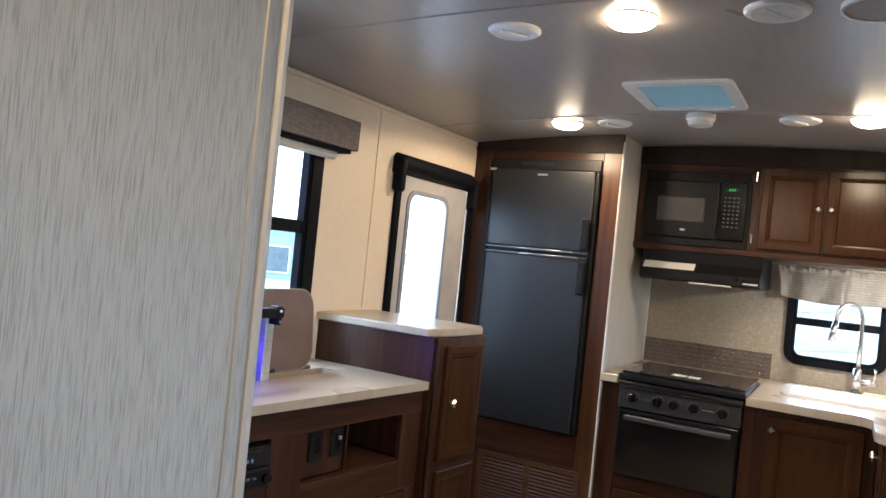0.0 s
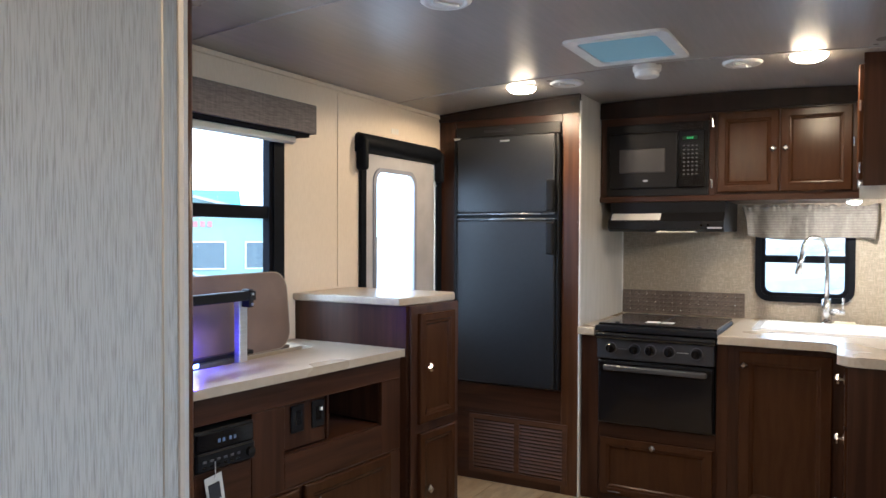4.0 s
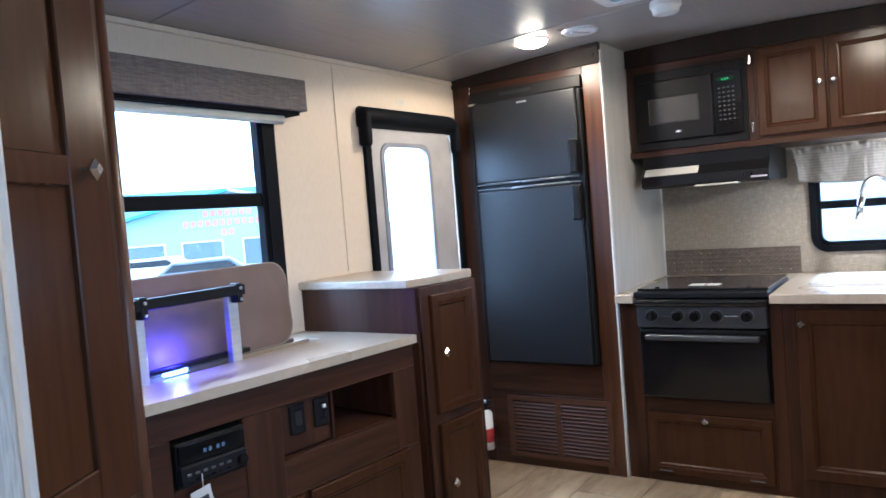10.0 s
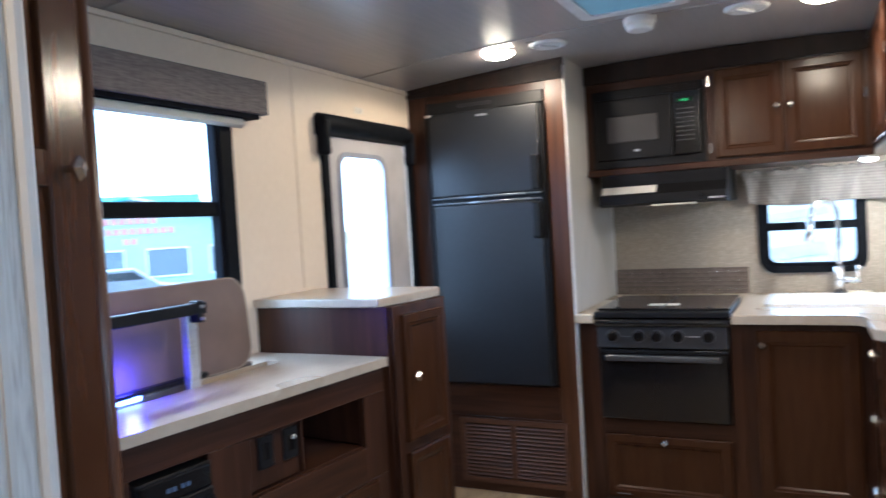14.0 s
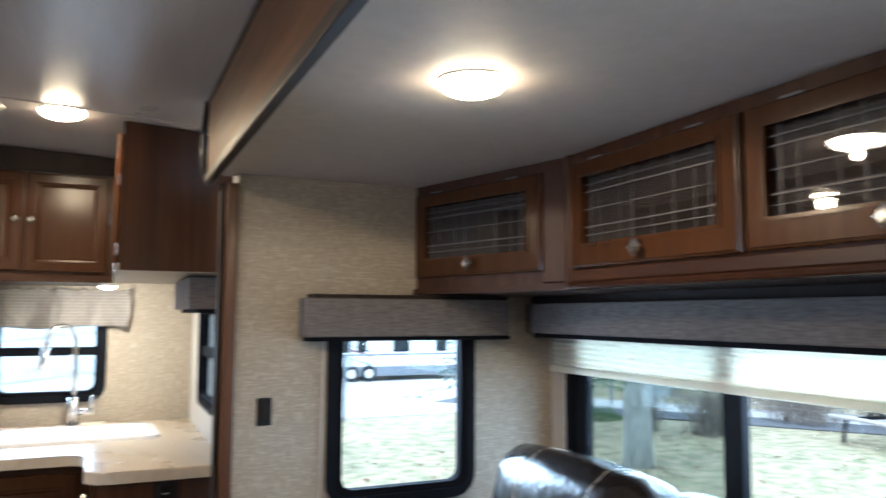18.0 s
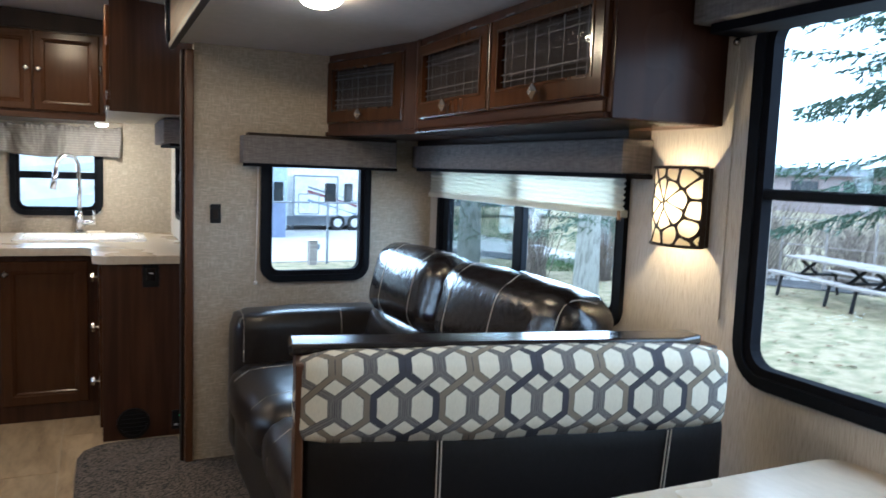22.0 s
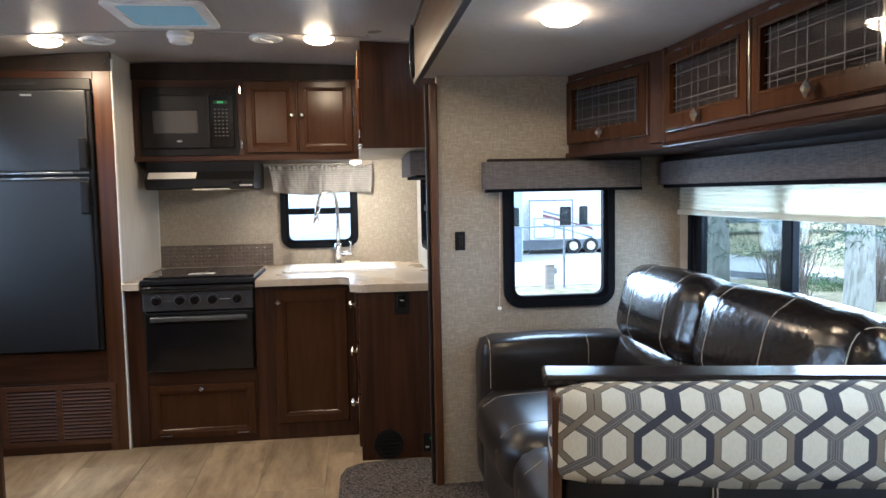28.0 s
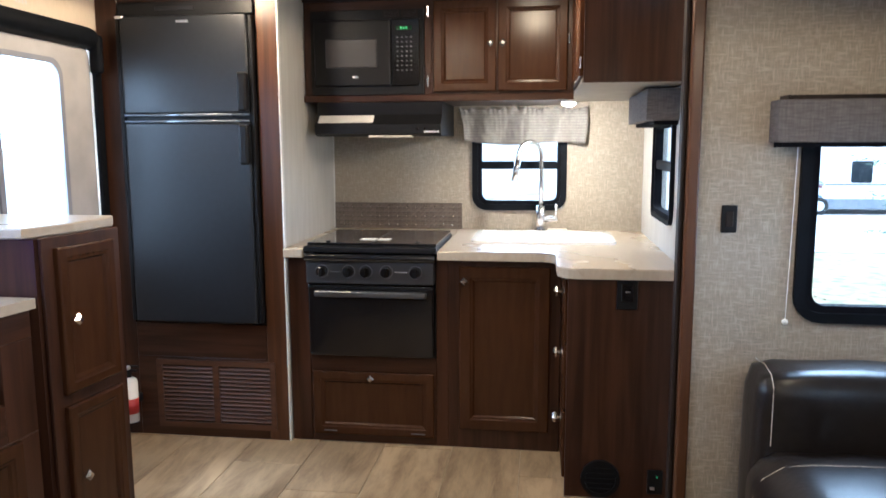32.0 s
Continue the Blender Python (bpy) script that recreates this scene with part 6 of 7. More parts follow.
def ceiling_lamp(x, y, z, label, k=1.0):
    c = thing("ceiling_lamp", (x, y, z), label, "lamp", "ceiling lamps")
    part("rim", loft([[(px, py, zz) for px, py in disc_mesh(x, y, r * k)] for r, zz in ((0.072, z + 0.004), (0.072, z - 0.002), (0.0705, z - 0.004), (0.066, z - 0.004))]), WHITE, c, "", None, True)
    part("lens", loft([[(px, py, zz) for px, py in disc_mesh(x, y, r * k)] for r, zz in ((0.070, z - 0.004), (0.067, z - 0.011), (0.056, z - 0.020), (0.036, z - 0.027), (0.014, z - 0.030))]), LAMP_GLOW, c, "lit frosted lens", None, True)


for x, y in CEILING_LAMPS:
    ceiling_lamp(x, y, roof_z(x), "lit round ceiling lamp with frosted lens")
ceiling_lamp(0.747, 1.72, 1.815, "lit round ceiling lamp in the slide-out", 0.88)


def ceiling_vent(x, y, slats):
    z = roof_z(x)
    c = thing("ceiling_vent", (x, y, z), "round white ceiling air vent" + (" with a slotted grille" if slats else " with a closed damper"), "vent", "ceiling vents")
    part("rim", loft([[(px, py, zz) for px, py in disc_mesh(x, y, r)] for r, zz in ((0.080, z + 0.004), (0.080, z - 0.005), (0.070, z - 0.012), (0.058, z - 0.010), (0.056, z - 0.005))]), WHITE, c, "", None, True)
    if slats:
        for k in range(9):
            d = -0.048 + 0.012 * k
            hw = math.sqrt(0.056 ** 2 - d * d)
            part("slat", bx(x - hw, x + hw, y + d - 0.003, y + d + 0.003, z - 0.011, z - 0.006), WHITE, c)
        part("cross_bar", bx(x - 0.056, x + 0.056, y - 0.006, y + 0.006, z - 0.014, z - 0.010, 0.001), WHITE, c, "", Matrix.Translation((x, y, 0)) @ Matrix.Rotation(radians(60), 4, "Z") @ Matrix.Translation((-x, -y, 0)))
    else:
        part("damper", rod((x, y, z - 0.004), (x, y, z - 0.008), 0.056, 28), WHITE, c)
        part("finger_ridge", bx(x - 0.045, x + 0.045, y - 0.005, y + 0.005, z - 0.017, z - 0.007, 0.002), WHITE, c, "", Matrix.Translation((x, y, 0)) @ Matrix.Rotation(radians(55), 4, "Z") @ Matrix.Translation((-x, -y, 0)))


for x, y, s in ((-0.93, 2.04, False), (-0.204, 2.015, True), (-1.017, 3.40, False), (-0.233, 3.36, False)):
    ceiling_vent(x, y, s)
sp = thing("ceiling_speaker", (0.03, 2.01, roof_z(0.03)), "round grey ceiling speaker", "speaker")
part("grille", rod((0.03, 2.01, roof_z(0.03) + 0.003), (0.03, 2.01, roof_z(0.03) - 0.007), 0.088, 30), mat("grey_speaker_grille", (0.42, 0.39, 0.36), 0.6), sp)
part("ring", frame_ring(disc_mesh(0.03, 2.01, 0.095), disc_mesh(0.03, 2.01, 0.087), roof_z(0.03) - 0.010, roof_z(0.03) + 0.003), WHITE, sp)
sd = thing("smoke_detector", (-0.608, 3.266, roof_z(-0.608)), "round white smoke detector", "smoke detector")
z = roof_z(-0.608)
part("body", loft([[(px, py, zz) for px, py in disc_mesh(-0.608, 3.266, r)] for r, zz in ((0.060, z + 0.003), (0.060, z - 0.022), (0.052, z - 0.030), (0.050, z - 0.045), (0.04, z - 0.05))]), WHITE, sd, "", None, False)
sl = thing("skylight", (-0.597, 2.907, roof_z(-0.597)), "white-framed skylight hatch with blue-tinted daylight panel", "skylight", kind="structure")
part("frame", frame_ring(rrect(-0.792, -0.402, 2.684, 3.132, 0.03), rrect(-0.748, -0.446, 2.728, 3.088, 0.025), CROWN - 0.012, CROWN + 0.002), WHITE, sl)
part("panel", bx(-0.748, -0.446, 2.728, 3.088, CROWN - 0.006, CROWN - 0.003), SKYLIGHT, sl, "blue-tinted daylight panel")
sw = thing("wall_switch", (0.608, YE, 1.075), "black wall switch beside the sofa window", "switch")
part("plate", bx(0.586, 0.630, YE - 0.008, YE - 0.0005, 1.078, 1.158, 0.004, 2), BLACK, sw)
part("rocker", bx(0.597, 0.619, YE - 0.013, YE - 0.007, 1.095, 1.140, 0.003), DARK_TRIM, sw)
solo("ball_stop", ball((1.585, 0.955, 1.672), 0.010, 10), CHROME, "small round metal stop under the dinette valance", "knob")


# ---- outdoors ----
GZ = -0.85
GRASS = mat("dry_spring_grass", (0.345, 0.280, 0.165), 0.95, 0, (0.165, 0.160, 0.072), (4.5, 4.5, 4.5), 0.9, 1.0, 18, detail=15, sharp=(0.34, 0.58))
GRAVEL = mat("pale_gravel_drive", (0.45, 0.43, 0.40), 0.95, 0, (0.36, 0.34, 0.31), (8, 8, 8), 0.4, 0.3, 60)
BARK = mat("pale_grey_bark", (0.58, 0.60, 0.59), 0.95, 0, (0.36, 0.37, 0.35), (22, 22, 5), 0.6, 0.9, 30, sharp=(0.35, 0.55))
NEEDLE = mat("spruce_needles", (0.080, 0.128, 0.088), 0.8, 0, (0.042, 0.078, 0.052), (9, 9, 9), 0.5)
TWIG = mat("bare_twigs", (0.24, 0.20, 0.16), 0.9, 0, (0.15, 0.12, 0.10), (9, 9, 9), 0.5)
TEAL = mat("pale_teal_siding", (0.36, 0.50, 0.48), 0.6, 0, (0.32, 0.45, 0.43), (2, 2, 30), 0.3)
TEAL_ROOF = mat("teal_metal_roof", (0.10, 0.34, 0.36), 0.45, 0, (0.08, 0.29, 0.31), (12, 1, 1), 0.3)
SIGN_RED = mat("faded_red_sign", (0.60, 0.26, 0.24), 0.6)
PALE_BLUE = mat("pale_blue_graphic", (0.62, 0.67, 0.72), 0.4)
PALE_GREY = mat("pale_grey_graphic", (0.55, 0.56, 0.58), 0.4)
SHOP_GLASS = mat("pale_reflecting_glass", (0.17, 0.21, 0.23), 0.15)
# haze of distance is mixed into the pale colour of these woods
HAZY = mat("haze_tinted_far_woods", (0.42, 0.48, 0.47), 0.9, 0, (0.22, 0.28, 0.26), (0.5, 0.5, 0.5), 0.6)
RV_WHITE = mat("white_gelcoat", (0.78, 0.78, 0.76), 0.3)
RV_GREY = mat("grey_graphic", (0.20, 0.22, 0.25), 0.35)
RV_BLUE = mat("blue_graphic", (0.14, 0.22, 0.36), 0.35)
RV_MAROON = mat("maroon_graphic", (0.20, 0.06, 0.07), 0.35)
WEATHERED = mat("weathered_boards", (0.34, 0.31, 0.28), 0.9, 0, (0.24, 0.21, 0.19), (3, 30, 30), 0.5, 0.3)
DARK_GLASS = mat("dark_tinted_glass", (0.02, 0.025, 0.03), 0.1)
RUBBER = mat("tyre_rubber", (0.02, 0.02, 0.02), 0.8)
BUSH = mat("bright_bush_leaves", (0.115, 0.185, 0.07), 0.8, 0, (0.065, 0.11, 0.045), (12, 12, 12), 0.5)
ASPHALT = mat("worn_asphalt", (0.085, 0.085, 0.088), 0.9, 0, (0.06, 0.06, 0.062), (12, 12, 12), 0.4, 0.3, 60)
ground = solo("ground", bx(-400, 400, -400, 400, GZ - 0.5, GZ), GRASS, "dry spring lawn", "ground", kind="structure")
solo("road", bx(-3.5, 12.5, 16.3, 40, GZ, GZ + 0.02), GRAVEL, "pale gravel drive", "road", kind="structure")
solo("pavement", bx(-90, -3.5, -40, 90, GZ, GZ + 0.015), GRAVEL, "pale gravel yard", "pavement", kind="structure")

LANE = Matrix.Translation((10.95, 15.35, GZ)) @ Matrix.Rotation(radians(-55), 4, "Z")
solo("road_lane", bx(-4.2, 16.0, -0.62, 0.62, 0.0, 0.03, 0.01), ASPHALT, "narrow grey asphalt lane beyond the lawn", "road", kind="structure", m=LANE)
solo("road_verge", bx(-3.4, 16.0, 0.62, 2.3, 0.0, 0.022, 0.01), GRAVEL, "pale gravel verge along the lane", "verge", kind="structure", m=LANE)


def spruce(x, y, h, r, seed, low=1.0, label="green spruce tree", trunk_r=0.12, fine=1.0, per_ring=7, dense=1.0, wide=0.008, step=1.0):
    """Tapered trunk, drooping boughs and side twigs set with short needle blades."""
    rd = random.Random(seed)
    t = thing("spruce_tree", (x, y, GZ), label, "tree")
    part("trunk", tube([(x, y, GZ - 0.1), (x + 0.03, y, GZ + h * 0.5), (x, y, GZ + h)], [trunk_r * 1.08, trunk_r * 0.6, 0.02], 14), BARK, t, "", None, True)
    vs, fs = [], []

    def blade(a, b, w):
        k = len(vs)
        sd_ = (b - a).cross(Vector((rd.uniform(-1, 1), rd.uniform(-1, 1), rd.uniform(-1, 1))))
        sd_ = sd_.normalized() * w if sd_.length > 1e-5 else Vector((w, 0, 0))
        vs.extend((a - sd_, a + sd_, b))
        fs.append((k, k + 1, k + 2))

    zc = low
    while zc < h:
        f = (zc - low) / (h - low)
        for k in range(per_ring):
            a = rd.uniform(0, math.tau)
            L = r * (1 - f) * rd.uniform(0.55, 1.15) + 0.15
            d = Vector((math.cos(a), math.sin(a), rd.uniform(-0.45, 0.05))).normalized()
            side = d.cross(Vector((0, 0, 1))).normalized()
            p0 = Vector((x, y, GZ + zc + rd.uniform(-0.2, 0.2)))
            steps = max(5, int(L * 9 / fine))
            for q in range(1, steps + 1):
                u = q / steps
                c = p0 + d * (L * u) + Vector((0, 0, 0.22 * u * u * L * 0.4))
                blade(c - d * (L / steps), c, 0.012)
                for sgn in (-1, 1):
                    tl_ = (0.42 * (1 - 0.7 * u) + 0.06) * rd.uniform(0.5, 1.2)
                    tip = c + side * sgn * tl_ + d * tl_ * 0.7 + Vector((0, 0, -tl_ * rd.uniform(0.0, 0.5)))
                    for e in range(max(3, int(tl_ * 26 * dense / fine))):
                        b0 = c.lerp(tip, rd.random())
                        n_ = Vector((rd.uniform(-1, 1), rd.uniform(-1, 1), rd.uniform(-0.9, 0.4))).normalized()
                        blade(b0, b0 + (n_ + d * 0.8) * 0.055 * fine, wide * fine)
        zc += (0.30 + 0.14 * rd.random()) * min(fine, 1.3) * step
    me = bpy.data.meshes.new("crown")
    me.from_pydata([tuple(v) for v in vs], [], fs)
    me.materials.append(NEEDLE)
    cr = new("crown", me)
    cr.parent = t
    cr.matrix_parent_inverse = Matrix.Translation(-WORLD_AT[t.name])
    tagged(cr, "")
    return t


def shrub(x, y, r, h, seed, n=130):
    rd = random.Random(seed)
    bms = []
    for k in range(n):
        a = rd.uniform(0, math.tau)
        b0 = Vector((x + rd.uniform(-r, r) * 0.5, y + rd.uniform(-r, r) * 0.5, GZ - 0.02))
        b1 = b0 + Vector((math.cos(a) * r * rd.uniform(0.1, 0.9), math.sin(a) * r * rd.uniform(0.1, 0.9), h * rd.uniform(0.5, 1.0)))
        mid = (b0 + b1) / 2 + Vector((rd.uniform(-.1, .1), rd.uniform(-.1, .1), 0.1))
        bms.append(tube([b0, mid, b1], [0.011, 0.008, 0.003], 3))
        b2 = mid + Vector((rd.uniform(-.4, .4), rd.uniform(-.4, .4), rd.uniform(0.2, 0.6))) * h * 0.5
        bms.append(tube([mid, (mid + b2) / 2, b2], [0.007, 0.005, 0.002], 3))
    return solo("bare_shrub", joined(*bms), TWIG, "leafless grey-brown shrub beyond the lawn", "shrub", "bare shrubs")


spruce(10.2, 12.8, 9.0, 2.2, 3, 1.6, "tall green spruce beyond the sofa window", fine=1.8)
spruce(6.55, 2.65, 7.6, 2.10, 6, 2.6, "tall spruce with hanging branches by the dinette window", fine=0.9, per_ring=10, dense=3.4, wide=0.011, step=0.62)
def low_bush(x, y, r, h, seed):
    """Low green bush: many small leaf clumps."""
    rd = random.Random(seed)
    bm = bmesh.new()
    for k in range(2600):
        a, q = rd.uniform(0, math.tau), math.sqrt(rd.random())
        z = GZ + h * (1 - q * q) * rd.uniform(0.1, 1.0) * (0.8 + 0.3 * math.sin(3 * a + seed))
        c = Vector((x + r * q * math.cos(a), y + r * q * math.sin(a), z))
        bm.faces.new([bm.verts.new(c + Vector((rd.uniform(-.03, .03), rd.uniform(-.03, .03), rd.uniform(-.03, .03)))) for _ in range(3)])
    return solo("green_bush", bm, BUSH, "low green bush on the lawn", "bush", "green bushes")


low_bush(10.1, 14.4, 0.65, 0.40, 72)
low_bush(6.85, 11.5, 0.60, 0.42, 73)
low_bush(13.4, 19.6, 1.30, 1.9, 74)
low_bush(11.6, 21.4, 1.30, 1.7, 75)
spruce(14.0, 17.0, 8.0, 2.0, 9, 0.8, "dense green spruce behind the shrubs", fine=2.0)
spruce(6.5, 12.0, 7.0, 1.9, 21, 1.45, "pale-trunked spruce outside the sofa window", 0.23, fine=1.5, per_ring=6)
spruce(7.60, 9.78, 7.0, 1.9, 22, 1.5, "thick pale-trunked spruce outside the sofa window", 0.215, fine=1.5, per_ring=6)
for k, (x, y, r, h) in enumerate(((8.75, 13.4, 0.6, 1.7), (10.9, 11.6, 0.9, 1.1), (9.95, 12.5, 0.4, 1.1), (15, 13.2, 1.6, 2.1), (16.4, 11.5, 1.6, 2.0), (17.2, 9.6, 1.5, 1.9), (17.6, 7.6, 1.5, 1.9), (14.6, 17.6, 1.2, 1.6), (13.8, 12.0, 1.3, 1.9), (15.0, 10.4, 1.3, 1.8), (15.9, 8.6, 1.2, 1.8), (16.4, 6.4, 1.2, 1.7), (16.8, 4.2, 1.2, 1.8), (17.0, 2.0, 1.2, 1.8), (16.5, 14.6, 1.8, 2.4))):
    shrub(x, y, r, h, 40 + k)

# wire fence behind the lawn
fe_ = thing("fence", (15, 2, GZ), "thin wire garden fence with posts", "fence")
for k in range(22):
    part("post", rod((17.0 - 0.20 * k, -4 + 0.95 * k, GZ - 0.05), (17.0 - 0.20 * k, -4 + 0.95 * k, GZ + 1.5), 0.025, 6), WEATHERED, fe_)
for z in (0.3, 0.9, 1.45):
    part("rail", tube([(17.0, -4, GZ + z), (14.9, 5.98, GZ + z), (12.8, 15.95, GZ + z)], 0.012, 5), WEATHERED, fe_)


rl = random.Random(17)
lb = bmesh.new()
for k in range(700):
    c = Vector((rl.uniform(3.5, 13.5), rl.uniform(0.5, 12.0), GZ + 0.012))
    r_, a_ = rl.uniform(0.03, 0.075), rl.uniform(0, math.tau)
    lb.faces.new([lb.verts.new(c + Vector((r_ * q * math.cos(a_ + g), r_ * q * math.sin(a_ + g), rl.uniform(0, 0.03)))) for g, q in ((0, 1.0), (1.3, 0.5), (3.1, 0.9), (4.8, 0.5))])
solo("fallen_leaves", lb, mat("dead_leaves", (0.16, 0.095, 0.05), 0.9), "scattered brown fallen leaves on the lawn", "leaves", kind="stuff")


def picnic_table(x, y, rot, label):
    M = Matrix.Translation((x, y, GZ)) @ Matrix.Rotation(radians(rot), 4, "Z")
    t = thing("picnic_table", (x, y, GZ), label, "picnic table", "picnic tables")
    for k in range(4):
        part("top_board", bx(-0.95, 0.95, -0.36 + 0.185 * k, -0.19 + 0.185 * k, 0.73, 0.77, 0.004), WEATHERED, t, "", M)
    for y0 in (-0.80, 0.55):
        part("bench_board", bx(-0.95, 0.95, y0, y0 + 0.25, 0.43, 0.47, 0.004), WEATHERED, t, "", M)
    for xx in (-0.65, 0.65):
        part("leg_frame", joined(tube([(xx, -0.70, 0.0), (xx, -0.62, 0.40), (xx, -0.2, 0.42), (xx, 0.2, 0.71)], 0.035, 6), tube([(xx, 0.70, 0.0), (xx, 0.62, 0.40), (xx, 0.2, 0.42), (xx, -0.2, 0.71)], 0.035, 6), tube([(xx, -0.66, 0.42), (xx, 0.66, 0.42)], 0.035, 6)), BLACK, t, "", M)
    return t


picnic_table(12.9, 9.2, 78, "weathered picnic table on bent black legs")
picnic_table(12.5, 7.3, 82, "weathered picnic table beside the other one")


def parked_trailer(x, y, L, rot, label, graphic, name="travel_trailer", soft_tones=False):
    M = Matrix.Translation((x, y, GZ)) @ Matrix.Rotation(radians(rot), 4, "Z")
    t = thing(name, (x, y, GZ), label, "trailer")
    body = loft([[(a, b, c) for a, c in ((-L / 2, 0.75), (-L / 2 + 0.1, 3.2), (-L / 2 + 0.3, 3.4), (L / 2 - 0.5, 3.4), (L / 2 - 0.1, 2.6), (L / 2, 1.6), (L / 2 - 0.4, 0.75))] for b in (-1.2, 1.2)])
    part("body", body, RV_WHITE, t, "", M)
    part("skirt", bx(-L / 2 + 0.05, L / 2 - 0.45, -1.215, 1.215, 0.55, 1.0, 0.02), PALE_GREY if soft_tones else RV_GREY, t, "", M)
    for k, (z0, w) in enumerate(((1.25, 0.16), (1.75, 0.10), (2.1, 0.06))):
        part("graphic_stripe", loft([[(a, -1.222, z0 + 0.5 * f ** 2), (a, -1.222, z0 + 0.5 * f ** 2 + w), (a, -1.205, z0 + 0.5 * f ** 2 + w), (a, -1.205, z0 + 0.5 * f ** 2)] for a, f in [(-L / 2 + 0.3 + (L - 1.0) * q / 12, q / 12) for q in range(13)]]), (graphic, graphic if soft_tones else RV_GREY, PALE_GREY if soft_tones else RV_BLUE)[k], t, "", M)
    for a, w in () if soft_tones else ((-L * 0.3, 0.9), (-L * 0.05, 0.45), (L * 0.12, 0.6), (L * 0.3, 0.5)):
        wn_ = part("window", prism(rrect(a - w / 2, a + w / 2, 1.95, 2.75, 0.08), 0, 0.02), DARK_GLASS, t, "", M @ facing((0, -1.2, 0), (0, -1)))
    part("door", prism(rrect(L * 0.19, L * 0.19 + 0.62, 0.8, 2.75, 0.08), 0, 0.025), RV_WHITE, t, "", M @ facing((0, -1.2, 0), (0, -1)))
    for a in (-0.45, 0.45):
        wh = part("wheel", rod((a, -1.24, 0.36), (a, -1.0, 0.36), 0.36, 22), RUBBER, t, "", M)
        part("rim", rod((a, -1.25, 0.36), (a, -1.235, 0.36), 0.2, 18), STEEL, wh, "", M)
    part("jack", rod((L / 2 - 0.2, -0.6, 0), (L / 2 - 0.2, -0.6, 0.8), 0.04, 8), BLACK, t, "", M)
    return t


parked_trailer(20.5, 33.0, 8.5, -8, "second white travel trailer across the drive", RV_BLUE)
parked_trailer(-1.3, 12.0, 7.2, 3, "white trailer with blue and grey swoosh graphics parked behind", PALE_BLUE, soft_tones=True)


def fifth_wheel():
    """White trailer across the drive with a closed slide-out, grey skirt and swept stripes."""
    Y = 24.7
    t = thing("fifth_wheel_trailer", (8.5, Y + 1.2, GZ), "white fifth-wheel trailer with maroon stripes and grey skirt across the drive", "trailer")
    M0 = facing((0, Y, 0), (0, -1))
    part("body", loft([[(5.9, y, -0.34), (5.9, y, 1.70), (6.1, y, 1.85), (12.6, y, 1.85), (13.6, y, 1.55), (13.7, y, 0.75), (12.2, y, 0.45), (12.0, y, -0.34)] for y in (Y, Y + 2.3)]), RV_WHITE, t)
    part("skirt", bx(5.95, 12.0, Y - 0.02, Y + 2.25, -0.66, -0.34, 0.02), RV_GREY, t)
    part("slide_box", bx(6.19, 7.69, Y - 0.30, Y, -0.32, 1.02, 0.02), RV_WHITE, t)
    part("slide_trim", frame_ring([(6.16, -0.35), (7.72, -0.35), (7.72, 1.05), (6.16, 1.05)], [(6.21, -0.30), (7.67, -0.30), (7.67, 1.00), (6.21, 1.00)], 0.296, 0.315), RV_GREY, t, "", M0)
    part("access_hatch", frame_ring(rrect(6.33, 7.06, -0.27, 0.43, 0.06), rrect(6.36, 7.03, -0.24, 0.40, 0.05), 0.300, 0.312), RV_GREY, t, "", M0)
    for u0, u1, w in ((7.24, 7.64, 0.30), (8.02, 8.33, 0.0), (9.3, 9.9, 0.0), (10.9, 11.3, 0.0)):
        part("window", prism(rrect(u0, u1, 0.14, 0.80, 0.05), w + 0.002, w + 0.02), DARK_GLASS, t, "", M0)
    part("entry_door", prism(rrect(8.50, 9.0, -0.34, 0.95, 0.05), 0.002, 0.02), RV_WHITE, t, "", M0)
    for k, (z0, w, c) in enumerate(((0.66, 0.05, RV_GREY), (0.50, 0.08, RV_MAROON), (0.22, 0.05, RV_BLUE))):
        part("graphic_stripe", loft([[(a, Y - 0.31 + 0.30 * (a > 7.70), z0 - 0.28 * (a - 6.6) - 0.03 * math.sin(3 * a)), (a, Y - 0.31 + 0.30 * (a > 7.70), z0 + w - 0.28 * (a - 6.6)), (a, Y - 0.303 + 0.30 * (a > 7.70), z0 + w - 0.28 * (a - 6.6)), (a, Y - 0.303 + 0.30 * (a > 7.70), z0 - 0.28 * (a - 6.6) - 0.03 * math.sin(3 * a))] for a in (6.65, 6.9, 7.2, 7.5, 7.69, 7.71, 8.0, 8.3, 8.6, 9.0)]), c, t)
    for a in (7.80, 8.42):
        wh = part("wheel", rod((a, Y - 0.06, -0.57), (a, Y + 0.2, -0.57), 0.27, 22), RUBBER, t)
        part("rim", rod((a, Y - 0.075, -0.57), (a, Y - 0.055, -0.57), 0.15, 18), STEEL, wh)
    part("jack_leg", bx(6.25, 6.33, Y + 0.2, Y + 0.28, GZ, -0.5), RV_GREY, t)


